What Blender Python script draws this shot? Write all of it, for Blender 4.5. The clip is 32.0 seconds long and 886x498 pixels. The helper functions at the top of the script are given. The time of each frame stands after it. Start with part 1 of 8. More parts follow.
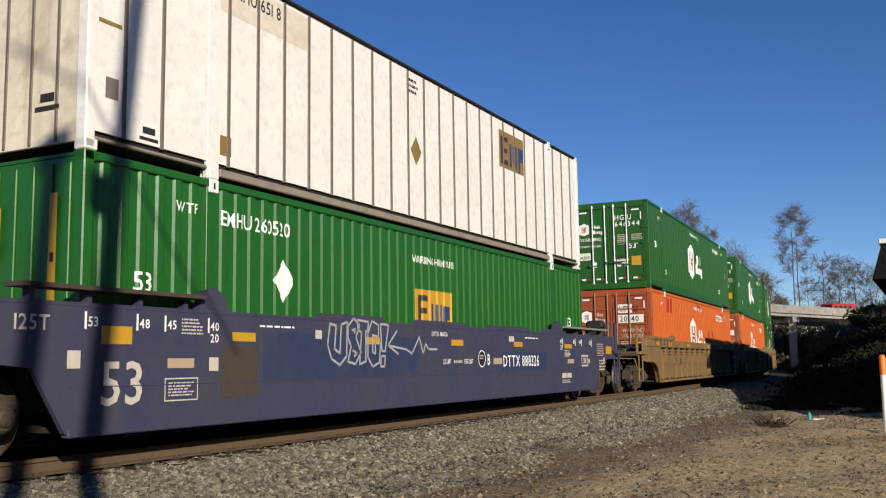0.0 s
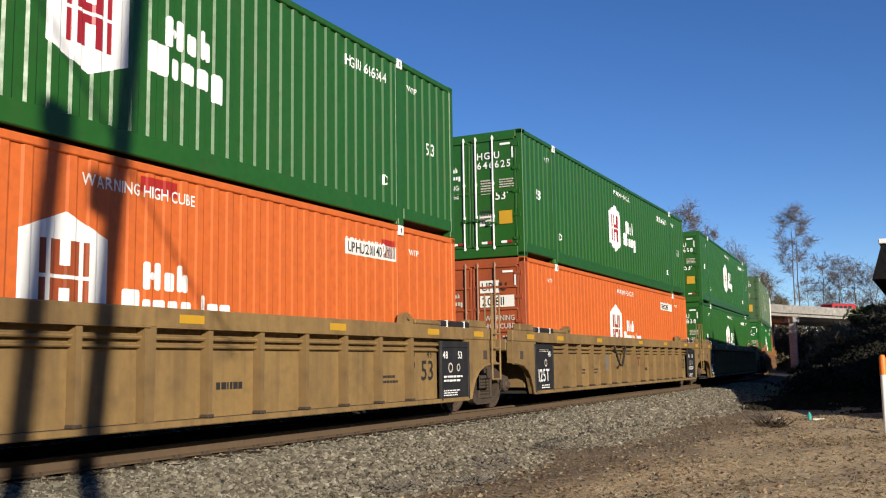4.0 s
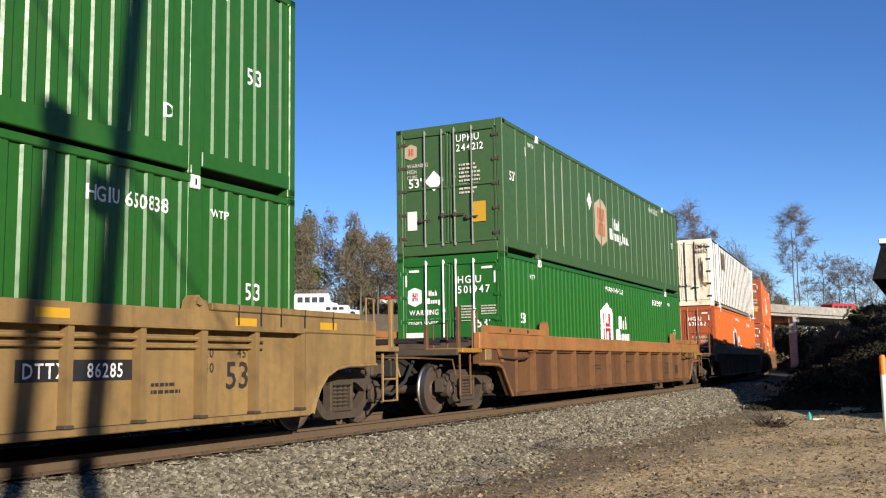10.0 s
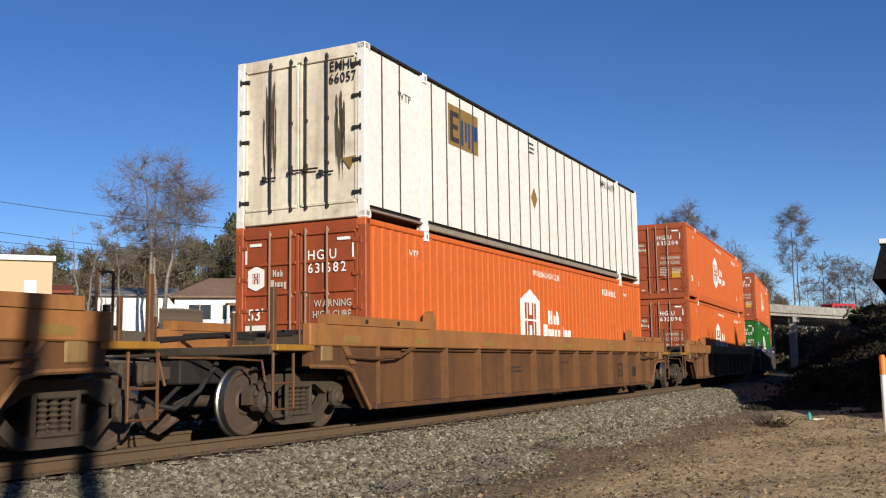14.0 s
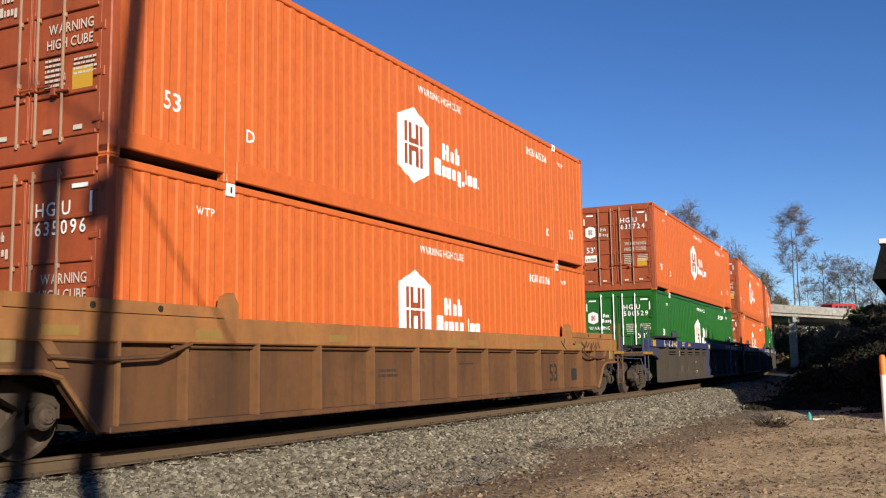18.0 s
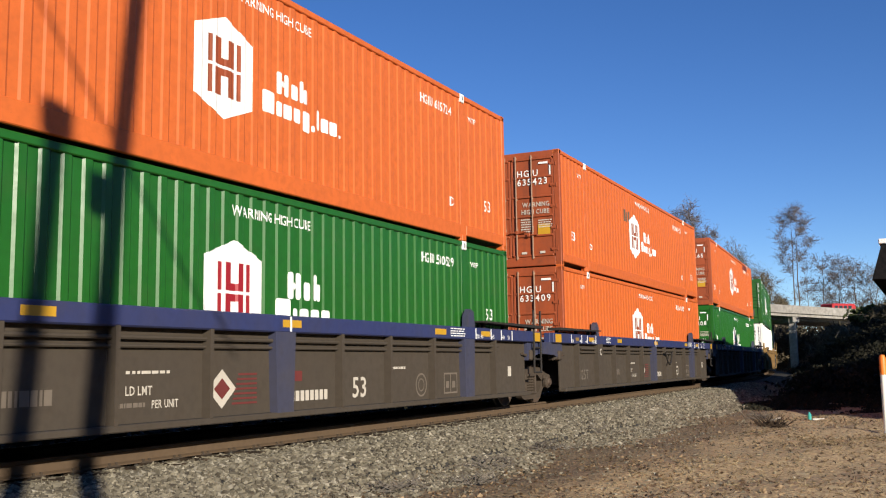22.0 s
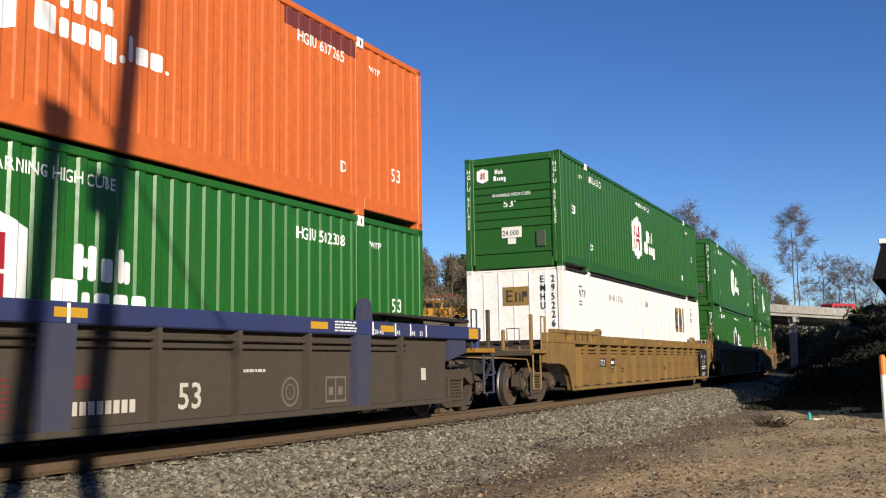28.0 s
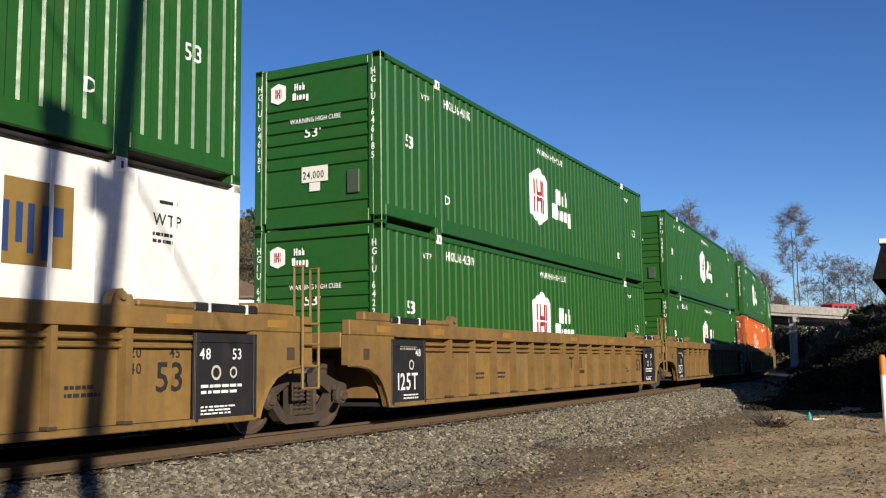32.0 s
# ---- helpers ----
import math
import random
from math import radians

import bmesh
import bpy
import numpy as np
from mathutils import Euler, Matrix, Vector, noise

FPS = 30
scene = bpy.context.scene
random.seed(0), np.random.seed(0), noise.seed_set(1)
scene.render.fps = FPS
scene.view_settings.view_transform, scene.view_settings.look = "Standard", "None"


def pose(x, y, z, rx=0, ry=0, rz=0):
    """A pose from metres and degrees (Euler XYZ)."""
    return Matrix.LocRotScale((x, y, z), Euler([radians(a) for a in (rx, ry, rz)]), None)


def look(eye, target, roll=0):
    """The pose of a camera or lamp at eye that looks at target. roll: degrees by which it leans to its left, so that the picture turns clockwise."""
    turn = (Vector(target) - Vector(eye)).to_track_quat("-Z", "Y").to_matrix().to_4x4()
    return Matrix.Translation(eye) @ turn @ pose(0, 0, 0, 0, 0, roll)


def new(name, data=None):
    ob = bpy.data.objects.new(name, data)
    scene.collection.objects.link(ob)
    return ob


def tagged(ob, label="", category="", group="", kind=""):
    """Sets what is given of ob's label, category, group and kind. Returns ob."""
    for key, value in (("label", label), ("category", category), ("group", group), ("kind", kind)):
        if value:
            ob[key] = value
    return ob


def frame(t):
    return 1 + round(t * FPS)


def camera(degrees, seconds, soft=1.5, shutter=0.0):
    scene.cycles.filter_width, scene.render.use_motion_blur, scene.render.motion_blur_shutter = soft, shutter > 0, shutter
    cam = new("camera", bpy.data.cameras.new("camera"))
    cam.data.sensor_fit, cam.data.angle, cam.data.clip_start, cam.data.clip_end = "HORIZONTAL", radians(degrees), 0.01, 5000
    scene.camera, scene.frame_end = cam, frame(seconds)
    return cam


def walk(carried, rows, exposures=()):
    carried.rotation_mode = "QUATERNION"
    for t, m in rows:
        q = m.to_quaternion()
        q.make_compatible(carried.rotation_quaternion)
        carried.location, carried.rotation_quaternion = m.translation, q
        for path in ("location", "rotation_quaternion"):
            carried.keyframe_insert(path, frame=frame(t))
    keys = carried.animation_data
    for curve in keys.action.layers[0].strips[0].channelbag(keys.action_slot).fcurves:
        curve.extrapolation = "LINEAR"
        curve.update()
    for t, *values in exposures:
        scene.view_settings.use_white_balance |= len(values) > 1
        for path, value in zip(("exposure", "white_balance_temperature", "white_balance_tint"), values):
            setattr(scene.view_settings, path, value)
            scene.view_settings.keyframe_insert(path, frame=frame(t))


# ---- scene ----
EYE = (7.923, 0.0, 0.911)
YAW, PITCH, ROLL = radians(63.19), radians(6.842), -0.867
AIM = (EYE[0] - math.cos(YAW) * math.cos(PITCH), math.sin(YAW) * math.cos(PITCH), EYE[2] + math.sin(PITCH))
cam = camera(49.3, 32.0, soft=1.15)
walk(cam, [(0.0, look(EYE, AIM, ROLL)), (32.0, look(EYE, AIM, ROLL))],
     exposures=[(0.0, 0.15), (1.0, 0.24), (2.0, 0.37), (3.0, 0.37), (6.0, 0.45), (7.0, 0.47), (8.0, 0.55), (9.0, 0.67), (12.0, 0.69), (13.0, 0.52), (14.0, 0.29), (15.2, 0.27),
                (17.0, 0.42), (18.0, 0.45), (22.0, 0.47), (25.0, 0.43), (28.0, 0.41), (29.0, 0.32), (30.0, 0.06), (31.0, 0.01), (32.0, 0.37)])

# ---- light: low winter sun from behind the camera, clear sky ----
SUN_EL = radians(18.0)
SUN_H = Vector((-0.772, 0.635, 0.0)).normalized()          # the way the sunlight travels over the ground
SUN_WAY = Vector((SUN_H.x * math.cos(SUN_EL), SUN_H.y * math.cos(SUN_EL), -math.sin(SUN_EL)))
world = bpy.data.worlds.new("sky")
scene.world = world
world.use_nodes = True
wn = world.node_tree.nodes
sky = wn.new("ShaderNodeTexSky")
sky.sky_type, sky.sun_disc = "NISHITA", False
sky.sun_elevation = SUN_EL
sky.sun_rotation = math.atan2(-SUN_H.x, -SUN_H.y)
sky.altitude, sky.air_density, sky.dust_density, sky.ozone_density = 500, 0.75, 0.0, 3.0
wn["Background"].inputs["Strength"].default_value = 0.093
deep = wn.new("ShaderNodeHueSaturation")
deep.inputs["Hue"].default_value, deep.inputs["Saturation"].default_value = 0.511, 1.19
world.node_tree.links.new(sky.outputs[0], deep.inputs["Color"])
world.node_tree.links.new(deep.outputs[0], wn["Background"].inputs["Color"])
sun = new("sun", bpy.data.lights.new("sun", "SUN"))
sun.data.energy, sun.data.angle, sun.data.color = 5.0, radians(0.53), (1.0, 0.91, 0.77)
sun.matrix_world = look((0, 0, 60), Vector((0, 0, 60)) + SUN_WAY)


# ---- materials ----
def mat(name):
    m = bpy.data.materials.new(name)
    m.use_nodes = True
    return m, m.node_tree.nodes, m.node_tree.links, m.node_tree.nodes["Principled BSDF"]


def noise_of(nt, scale, detail=4, stretch=(1, 1, 1), space="Object"):
    n, l = nt.nodes, nt.links
    co = n.new("ShaderNodeTexCoord")
    mp = n.new("ShaderNodeMapping")
    mp.inputs["Scale"].default_value = stretch
    l.new(co.outputs[space], mp.inputs["Vector"])
    t = n.new("ShaderNodeTexNoise")
    t.inputs["Scale"].default_value, t.inputs["Detail"].default_value = scale, detail
    l.new(mp.outputs[0], t.inputs["Vector"])
    return t.outputs["Fac"]


def ramp(nt, fac, stops):
    r = nt.nodes.new("ShaderNodeValToRGB")
    e = r.color_ramp.elements
    while len(e) < len(stops):
        e.new(0.5)
    for k, (p, c) in enumerate(stops):
        e[k].position, e[k].color = p, (*c, 1)
    nt.links.new(fac, r.inputs[0])
    return r.outputs["Color"]


def mix(nt, fac, a, b, how="MIX"):
    m = nt.nodes.new("ShaderNodeMix")
    m.data_type, m.blend_type = "RGBA", how
    for sock, v in ((m.inputs[0], fac), (m.inputs[6], a), (m.inputs[7], b)):
        if isinstance(v, (int, float)):
            sock.default_value = v
        elif isinstance(v, tuple):
            sock.default_value = (*v, 1)
        else:
            nt.links.new(v, sock)
    return m.outputs[2]


def bump(nt, bsdf, height, strength, distance=0.01):
    b = nt.nodes.new("ShaderNodeBump")
    b.inputs["Strength"].default_value, b.inputs["Distance"].default_value = strength, distance
    nt.links.new(height, b.inputs["Height"])
    nt.links.new(b.outputs[0], bsdf.inputs["Normal"])


def scaled(c, k):
    return tuple(min(1.0, v * k) for v in c)


def paint(name, col, grime=(0.10, 0.07, 0.045), amount=0.25, rough=0.45, streak=0.5, fleck=0.0, metal=0.0, worn=0.0):
    """Weathered paint: faded patches, streaks that run down, speckled dirt, slightly wavy sheet."""
    m, n, l, b = mat(name)
    nt = m.node_tree
    big = noise_of(nt, 0.7, 5)
    fine = noise_of(nt, 9.0, 6)
    runs = noise_of(nt, 3.0, 4, (1, 1.6, 0.10))
    c = mix(nt, big, scaled(col, 0.86), scaled(col, 1.10))
    c = mix(nt, ramp(nt, fine, [(0.42, (0, 0, 0)), (0.75, (1, 1, 1))]), c, scaled(col, 0.82))
    g1 = ramp(nt, runs, [(0.52, (0, 0, 0)), (0.80, (streak,) * 3)])
    c = mix(nt, g1, c, mix(nt, amount, col, grime))
    g2 = ramp(nt, noise_of(nt, 2.2, 8), [(0.55, (0, 0, 0)), (0.8, (amount,) * 3)])
    c = mix(nt, g2, c, grime)
    if worn:          # broad uneven dirt that has washed down in long runs
        w1 = ramp(nt, noise_of(nt, 1.1, 7, (1, 1.5, 0.45)), [(0.40, (0, 0, 0)), (0.66, (worn,) * 3)])
        c = mix(nt, w1, c, grime)
        w2 = ramp(nt, noise_of(nt, 5.0, 5, (1, 1.3, 0.07)), [(0.56, (0, 0, 0)), (0.72, (worn * 0.8,) * 3)])
        c = mix(nt, w2, c, scaled(grime, 0.7))
    if fleck:
        sp = ramp(nt, noise_of(nt, 26, 3), [(0.66, (0, 0, 0)), (0.70, (fleck,) * 3)])
        c = mix(nt, sp, c, (0.13, 0.055, 0.025))
    l.new(c, b.inputs["Base Color"])
    r = nt.nodes.new("ShaderNodeMapRange")
    r.inputs["To Min"].default_value, r.inputs["To Max"].default_value = rough - 0.08, rough + 0.2
    l.new(fine, r.inputs["Value"])
    l.new(r.outputs[0], b.inputs["Roughness"])
    b.inputs["Metallic"].default_value = metal
    bump(nt, b, mix(nt, 0.5, noise_of(nt, 1.6, 2), fine), 0.10, 0.012)
    return m


def plain(name, col, rough=0.6, metal=0.0, vary=0.2, scale=8.0):
    m, n, l, b = mat(name)
    nt = m.node_tree
    f = noise_of(nt, scale, 5)
    g = noise_of(nt, scale * 0.13, 3)
    c = mix(nt, f, scaled(col, 1 - vary), scaled(col, 1 + vary))
    c = mix(nt, g, c, scaled(col, 1 - vary * 0.6))
    l.new(c, b.inputs["Base Color"])
    b.inputs["Roughness"].default_value, b.inputs["Metallic"].default_value = rough, metal
    bump(nt, b, f, 0.15, 0.01)
    return m


def stony(name, dark, light, scale, rough=0.9, big=0.35, space="Object", tint=None):
    m, n, l, b = mat(name)
    nt = m.node_tree
    f = noise_of(nt, scale, 9, space=space)
    g = noise_of(nt, scale * 0.06, 5, space=space)
    h = noise_of(nt, scale * 0.011, 4, space=space)
    c = mix(nt, ramp(nt, f, [(0.30, (0, 0, 0)), (0.70, (1, 1, 1))]), dark, light)
    c = mix(nt, ramp(nt, g, [(0.40, (0, 0, 0)), (0.68, (big,) * 3)]), c, scaled(dark, 0.7))
    if tint:
        c = mix(nt, ramp(nt, h, [(0.42, (0, 0, 0)), (0.62, (0.8,) * 3)]), c, tint)
    l.new(c, b.inputs["Base Color"])
    b.inputs["Roughness"].default_value, b.inputs["Specular IOR Level"].default_value = rough, 0.2
    bump(nt, b, f, 0.7, 0.03)
    return m


def island(name, stops, rough=0.85, scale=30.0):
    """For loose pieces joined in one mesh: each piece has its own shade."""
    m, n, l, b = mat(name)
    nt = m.node_tree
    geo = nt.nodes.new("ShaderNodeNewGeometry")
    c = ramp(nt, geo.outputs["Random Per Island"], stops)
    f = noise_of(nt, scale, 4)
    c = mix(nt, f, c, mix(nt, 0.5, c, (0.05, 0.045, 0.04)))
    l.new(c, b.inputs["Base Color"])
    b.inputs["Roughness"].default_value, b.inputs["Specular IOR Level"].default_value = rough, 0.12
    bump(nt, b, f, 0.4, 0.01)
    return m


def dirt_ground():
    """Pale trodden sand that gives way to dark leaf mould along the foot of the ballast."""
    m, n, l, b = mat("dry_sandy_dirt")
    nt = m.node_tree
    fine, mid, big = noise_of(nt, 24.0, 9), noise_of(nt, 3.2, 7), noise_of(nt, 0.55, 5)
    sand = mix(nt, ramp(nt, fine, [(0.34, (0, 0, 0)), (0.66, (1, 1, 1))]), (0.24, 0.160, 0.080), (0.56, 0.41, 0.218))
    sand = mix(nt, ramp(nt, mid, [(0.48, (0, 0, 0)), (0.70, (0.55,) * 3)]), sand, (0.15, 0.106, 0.06))
    sand = mix(nt, ramp(nt, noise_of(nt, 7.0, 4, (0.35, 1.6, 1)), [(0.52, (0, 0, 0)), (0.66, (0.55,) * 3)]), sand, (0.50, 0.40, 0.24))
    mould = mix(nt, ramp(nt, fine, [(0.36, (0, 0, 0)), (0.70, (1, 1, 1))]), (0.066, 0.044, 0.024), (0.290, 0.208, 0.112))
    co = nt.nodes.new("ShaderNodeTexCoord")
    xyz = nt.nodes.new("ShaderNodeSeparateXYZ")
    l.new(co.outputs["Object"], xyz.inputs[0])
    at = nt.nodes.new("ShaderNodeMath")
    at.operation = "MULTIPLY_ADD"
    at.inputs[1].default_value = 2.6
    l.new(big, at.inputs[0])
    l.new(xyz.outputs["X"], at.inputs[2])
    jag = nt.nodes.new("ShaderNodeMath")
    jag.operation = "MULTIPLY_ADD"
    jag.inputs[1].default_value = 1.5
    l.new(mid, jag.inputs[0])
    l.new(at.outputs[0], jag.inputs[2])
    span = nt.nodes.new("ShaderNodeMapRange")
    span.inputs["From Min"].default_value, span.inputs["From Max"].default_value = 5.4, 6.7
    l.new(jag.outputs[0], span.inputs["Value"])
    l.new(mix(nt, span.outputs[0], mould, sand), b.inputs["Base Color"])
    b.inputs["Roughness"].default_value = 0.95
    bump(nt, b, mix(nt, 0.5, fine, mid), 1.0, 0.06)
    return m


M = {}
M["green"] = paint("green_paint", (0.0165, 0.094, 0.0105), amount=0.18, rough=0.36, streak=0.35)
M["green2"] = paint("bright_green_paint", (0.0145, 0.112, 0.0125), amount=0.12, rough=0.32, streak=0.25)
M["green3"] = paint("dull_green_paint", (0.040, 0.096, 0.029), amount=0.25, rough=0.5, streak=0.4)
M["orange"] = paint("orange_paint", (0.585, 0.126, 0.022), grime=(0.216, 0.0504, 0.018), amount=0.22, rough=0.5, streak=0.35, fleck=0.15)
M["orange_door"] = paint("faded_orange_door_paint", (0.335, 0.066, 0.016), grime=(0.072, 0.0288, 0.0144), amount=0.3, rough=0.55, fleck=0.3, worn=0.3)
# paler than the doors: the highlight along the rods is in the paint
M["rod_lit"] = paint("rod_paint_with_highlight", (0.30, 0.17, 0.105), grime=(0.12, 0.05, 0.025), amount=0.5, rough=0.5, streak=0.6)
M["patch_red"] = plain("bright_red_patch_paint", (0.3744, 0.0216, 0.013), 0.5, 0, 0.2, 6)
M["white"] = paint("white_container_paint", (0.80, 0.775, 0.72), grime=(0.50, 0.40, 0.27), amount=0.14, rough=0.45, streak=0.35, fleck=0.06)
M["white_clean"] = paint("clean_white_container_paint", (0.82, 0.80, 0.755), grime=(0.55, 0.50, 0.42), amount=0.05, rough=0.45, streak=0.15)
M["white_old"] = paint("stained_white_door_paint", (0.80, 0.73, 0.57), grime=(0.20, 0.11, 0.06), amount=0.5, rough=0.55, streak=0.8, fleck=0.3, worn=0.35)
M["seam_grey"] = paint("grey_seam", (0.52, 0.49, 0.44), amount=0.3, rough=0.6)
M["seam_dark"] = paint("dark_seam", (0.060, 0.050, 0.042), amount=0.3, rough=0.6)
M["seam"] = paint("brown_seam", (0.144, 0.1188, 0.0936), amount=0.3, rough=0.6)
M["ochre"] = paint("ochre_car_paint", (0.240, 0.140, 0.038), grime=(0.0792, 0.0446, 0.0202), amount=0.58, rough=0.6, streak=0.85, fleck=0.25, worn=0.35)
M["ochre_dull"] = paint("dusty_ochre_car_paint", (0.250, 0.156, 0.055), grime=(0.0792, 0.049, 0.0245), amount=0.6, rough=0.65, streak=0.9, fleck=0.2, worn=0.4)
M["rust"] = paint("rusty_car_paint", (0.128, 0.055, 0.018), grime=(0.046, 0.022, 0.011), amount=0.6, rough=0.62, streak=0.9, fleck=0.4, worn=0.6)
# yellower rib rust, brightened to carry the sun the ribs catch
M["rust_lit"] = paint("rust_paint_with_sun", (0.215, 0.098, 0.034), grime=(0.07, 0.034, 0.016), amount=0.5, rough=0.65, streak=0.7, fleck=0.3, worn=0.35)
M["rail_grey"] = paint("pale_grey_green_rail_paint", (0.1944, 0.2088, 0.18), amount=0.35, rough=0.6)
M["white_sill"] = paint("soiled_container_sill", (0.27, 0.225, 0.175), grime=(0.0504, 0.036, 0.0252), amount=0.5, rough=0.6, streak=0.7)
M["white_patch"] = paint("yellowed_patch_sheet", (0.70, 0.62, 0.50), grime=(0.36, 0.25, 0.15), amount=0.3, rough=0.5)
M["rust_top"] = paint("rust_orange_chord_paint", (0.32, 0.135, 0.037), grime=(0.125, 0.055, 0.022), amount=0.4, rough=0.65, streak=0.6, fleck=0.25, worn=0.4)
M["navy"] = paint("navy_car_paint", (0.026, 0.036, 0.120), grime=(0.054, 0.0468, 0.0432), amount=0.35, rough=0.5, streak=0.4, worn=0.2)
M["slate"] = paint("dusty_slate_blue_paint", (0.036, 0.041, 0.084), grime=(0.072, 0.0612, 0.0504), amount=0.4, rough=0.6, streak=0.55, worn=0.25)
M["slate_lo"] = paint("dusty_brown_grey_panel", (0.0576, 0.0446, 0.031), grime=(0.0468, 0.0324, 0.0202), amount=0.45, rough=0.75, streak=0.6, worn=0.3)
M["patch_blue"] = paint("blue_repaint_patch", (0.027, 0.041, 0.092), amount=0.3, rough=0.5)
M["black"] = paint("black_panel_paint", (0.0158, 0.0158, 0.0173), grime=(0.0648, 0.0504, 0.036), amount=0.3, rough=0.5)
M["iron"] = paint("dusty_cast_iron", (0.0634, 0.0446, 0.0288), grime=(0.0302, 0.0216, 0.0144), amount=0.5, rough=0.8, streak=0.3, worn=0.4)
M["grime"] = paint("dark_greasy_steel", (0.016, 0.0125, 0.010), grime=(0.036, 0.025, 0.016), amount=0.4, rough=0.75)
M["wheel"] = paint("brown_wheel_steel", (0.0756, 0.0504, 0.0346), grime=(0.036, 0.0252, 0.018), amount=0.4, rough=0.65)
M["tread"] = plain("worn_wheel_tread", (0.36, 0.33, 0.30), 0.42, 1.0, 0.15, 20)
M["letter"] = plain("white_lettering", (0.80, 0.80, 0.77), 0.5, 0, 0.08, 5)
M["letter_cream"] = plain("faded_cream_lettering", (0.55, 0.50, 0.42), 0.6, 0, 0.25, 8)
M["faded_stencil"] = plain("worn_dull_stencil_paint", (0.16, 0.13, 0.10), 0.7, 0, 0.3, 8)
M["letter_dark"] = plain("dark_lettering", (0.0252, 0.0216, 0.0202), 0.6, 0, 0.2, 8)
M["red"] = plain("red_logo_paint", (0.3024, 0.0144, 0.0216), 0.45, 0, 0.12, 6)
M["red_orange"] = plain("orange_logo_paint", (0.4464, 0.0864, 0.0288), 0.5, 0, 0.15, 6)
M["cream"] = plain("cream_logo_paint", (0.4464, 0.3384, 0.2304), 0.55, 0, 0.2, 6)
M["yellow"] = plain("yellow_sticker", (0.5184, 0.288, 0.0216), 0.45, 0, 0.15, 6)
M["gold"] = plain("faded_gold_logo_paint", (0.2592, 0.1584, 0.0396), 0.6, 0, 0.35, 7)
M["logo_brown"] = plain("brown_logo_paint", (0.0432, 0.0324, 0.0252), 0.6, 0, 0.3, 7)
M["logo_blue"] = plain("blue_logo_paint", (0.0252, 0.054, 0.1584), 0.5, 0, 0.25, 7)
M["sign_white"] = plain("white_sticker", (0.74, 0.72, 0.66), 0.5, 0, 0.12, 6)
M["graffiti"] = plain("pale_spray_paint", (0.3744, 0.3744, 0.4032), 0.55, 0, 0.25, 9)
M["grey_door"] = plain("grey_patch_paint", (0.0504, 0.072, 0.0468), 0.6, 0, 0.25, 8)
M["rail"] = paint("rusty_rail_steel", (0.108, 0.0706, 0.0403), grime=(0.072, 0.0432, 0.0216), amount=0.3, rough=0.7, streak=0.2)
# stones darkened to hold the shade under the train
M["shade_stones"] = island("stones_with_shade", [(0.0, (0.0216, 0.0202, 0.018)), (0.6, (0.0504, 0.0461, 0.0403)), (1.0, (0.1008, 0.0936, 0.0828))])
M["tie"] = stony("weathered_oak_tie", (0.023, 0.0151, 0.0101), (0.0684, 0.0468, 0.0288), 14.0)
# bed kept dark for the same shade beneath the cars
M["bed"] = stony("ballast_fines", (0.0252, 0.023, 0.0202), (0.0648, 0.0612, 0.054), 30.0, big=0.5)
M["dirt"] = dirt_ground()
M["stones"] = island("crushed_granite", [(0.0, (0.072, 0.060, 0.042)), (0.40, (0.168, 0.147, 0.104)), (0.85, (0.262, 0.231, 0.166)), (1.0, (0.41, 0.37, 0.285))])
M["clods"] = island("crumbs_of_dirt", [(0.0, (0.08, 0.054, 0.030)), (0.6, (0.22, 0.152, 0.084)), (1.0, (0.42, 0.30, 0.175))])
M["straw"] = island("dry_straw", [(0.0, (0.13, 0.088, 0.044)), (0.6, (0.28, 0.205, 0.105)), (1.0, (0.46, 0.37, 0.22))])
M["litter"] = island("dry_leaf_litter", [(0.0, (0.036, 0.0216, 0.013)), (0.5, (0.1224, 0.072, 0.036)), (1.0, (0.2592, 0.18, 0.0936))])
M["twig"] = stony("grey_bark", (0.072, 0.0612, 0.0504), (0.2016, 0.1764, 0.1476), 12.0)
M["bark_pale"] = stony("pale_bark", (0.1152, 0.0936, 0.0756), (0.3024, 0.2664, 0.2232), 6.0)
M["branch"] = island("bare_winter_twigs", [(0.0, (0.115, 0.095, 0.088)), (0.6, (0.19, 0.16, 0.15)), (1.0, (0.27, 0.23, 0.215))])
M["brown_wood"] = island("brown_winter_woods", [(0.0, (0.072, 0.059, 0.036)), (0.6, (0.144, 0.1188, 0.0756)), (1.0, (0.2304, 0.1872, 0.126))])
# near-black so that the leaf colour carries the shade on bank and ground
M["ivy"] = island("leaves_with_shade", [(0.0, (0.006, 0.007, 0.003)), (0.6, (0.013, 0.014, 0.006)), (1.0, (0.026, 0.023, 0.011))])
M["pine"] = island("sunlit_pine_needles", [(0.0, (0.0324, 0.0446, 0.0115)), (0.6, (0.0612, 0.0828, 0.0216)), (1.0, (0.1008, 0.1224, 0.036))])
M["old_yellow"] = paint("chipped_yellow_paint", (0.3168, 0.1548, 0.018), grime=(0.0864, 0.0504, 0.018), amount=0.5, rough=0.55, fleck=0.3)
M["faded_yellow"] = paint("sun_bleached_reflector", (0.33, 0.175, 0.032), grime=(0.16, 0.095, 0.035), amount=0.5, rough=0.5)
M["leaf"] = island("evergreen_leaves", [(0.0, (0.0187, 0.0259, 0.0086)), (0.6, (0.0396, 0.0504, 0.0173)), (1.0, (0.0756, 0.0864, 0.0324))])
M["concrete"] = stony("weathered_concrete", (0.216, 0.2016, 0.18), (0.36, 0.3384, 0.3024), 3.0, big=0.3)
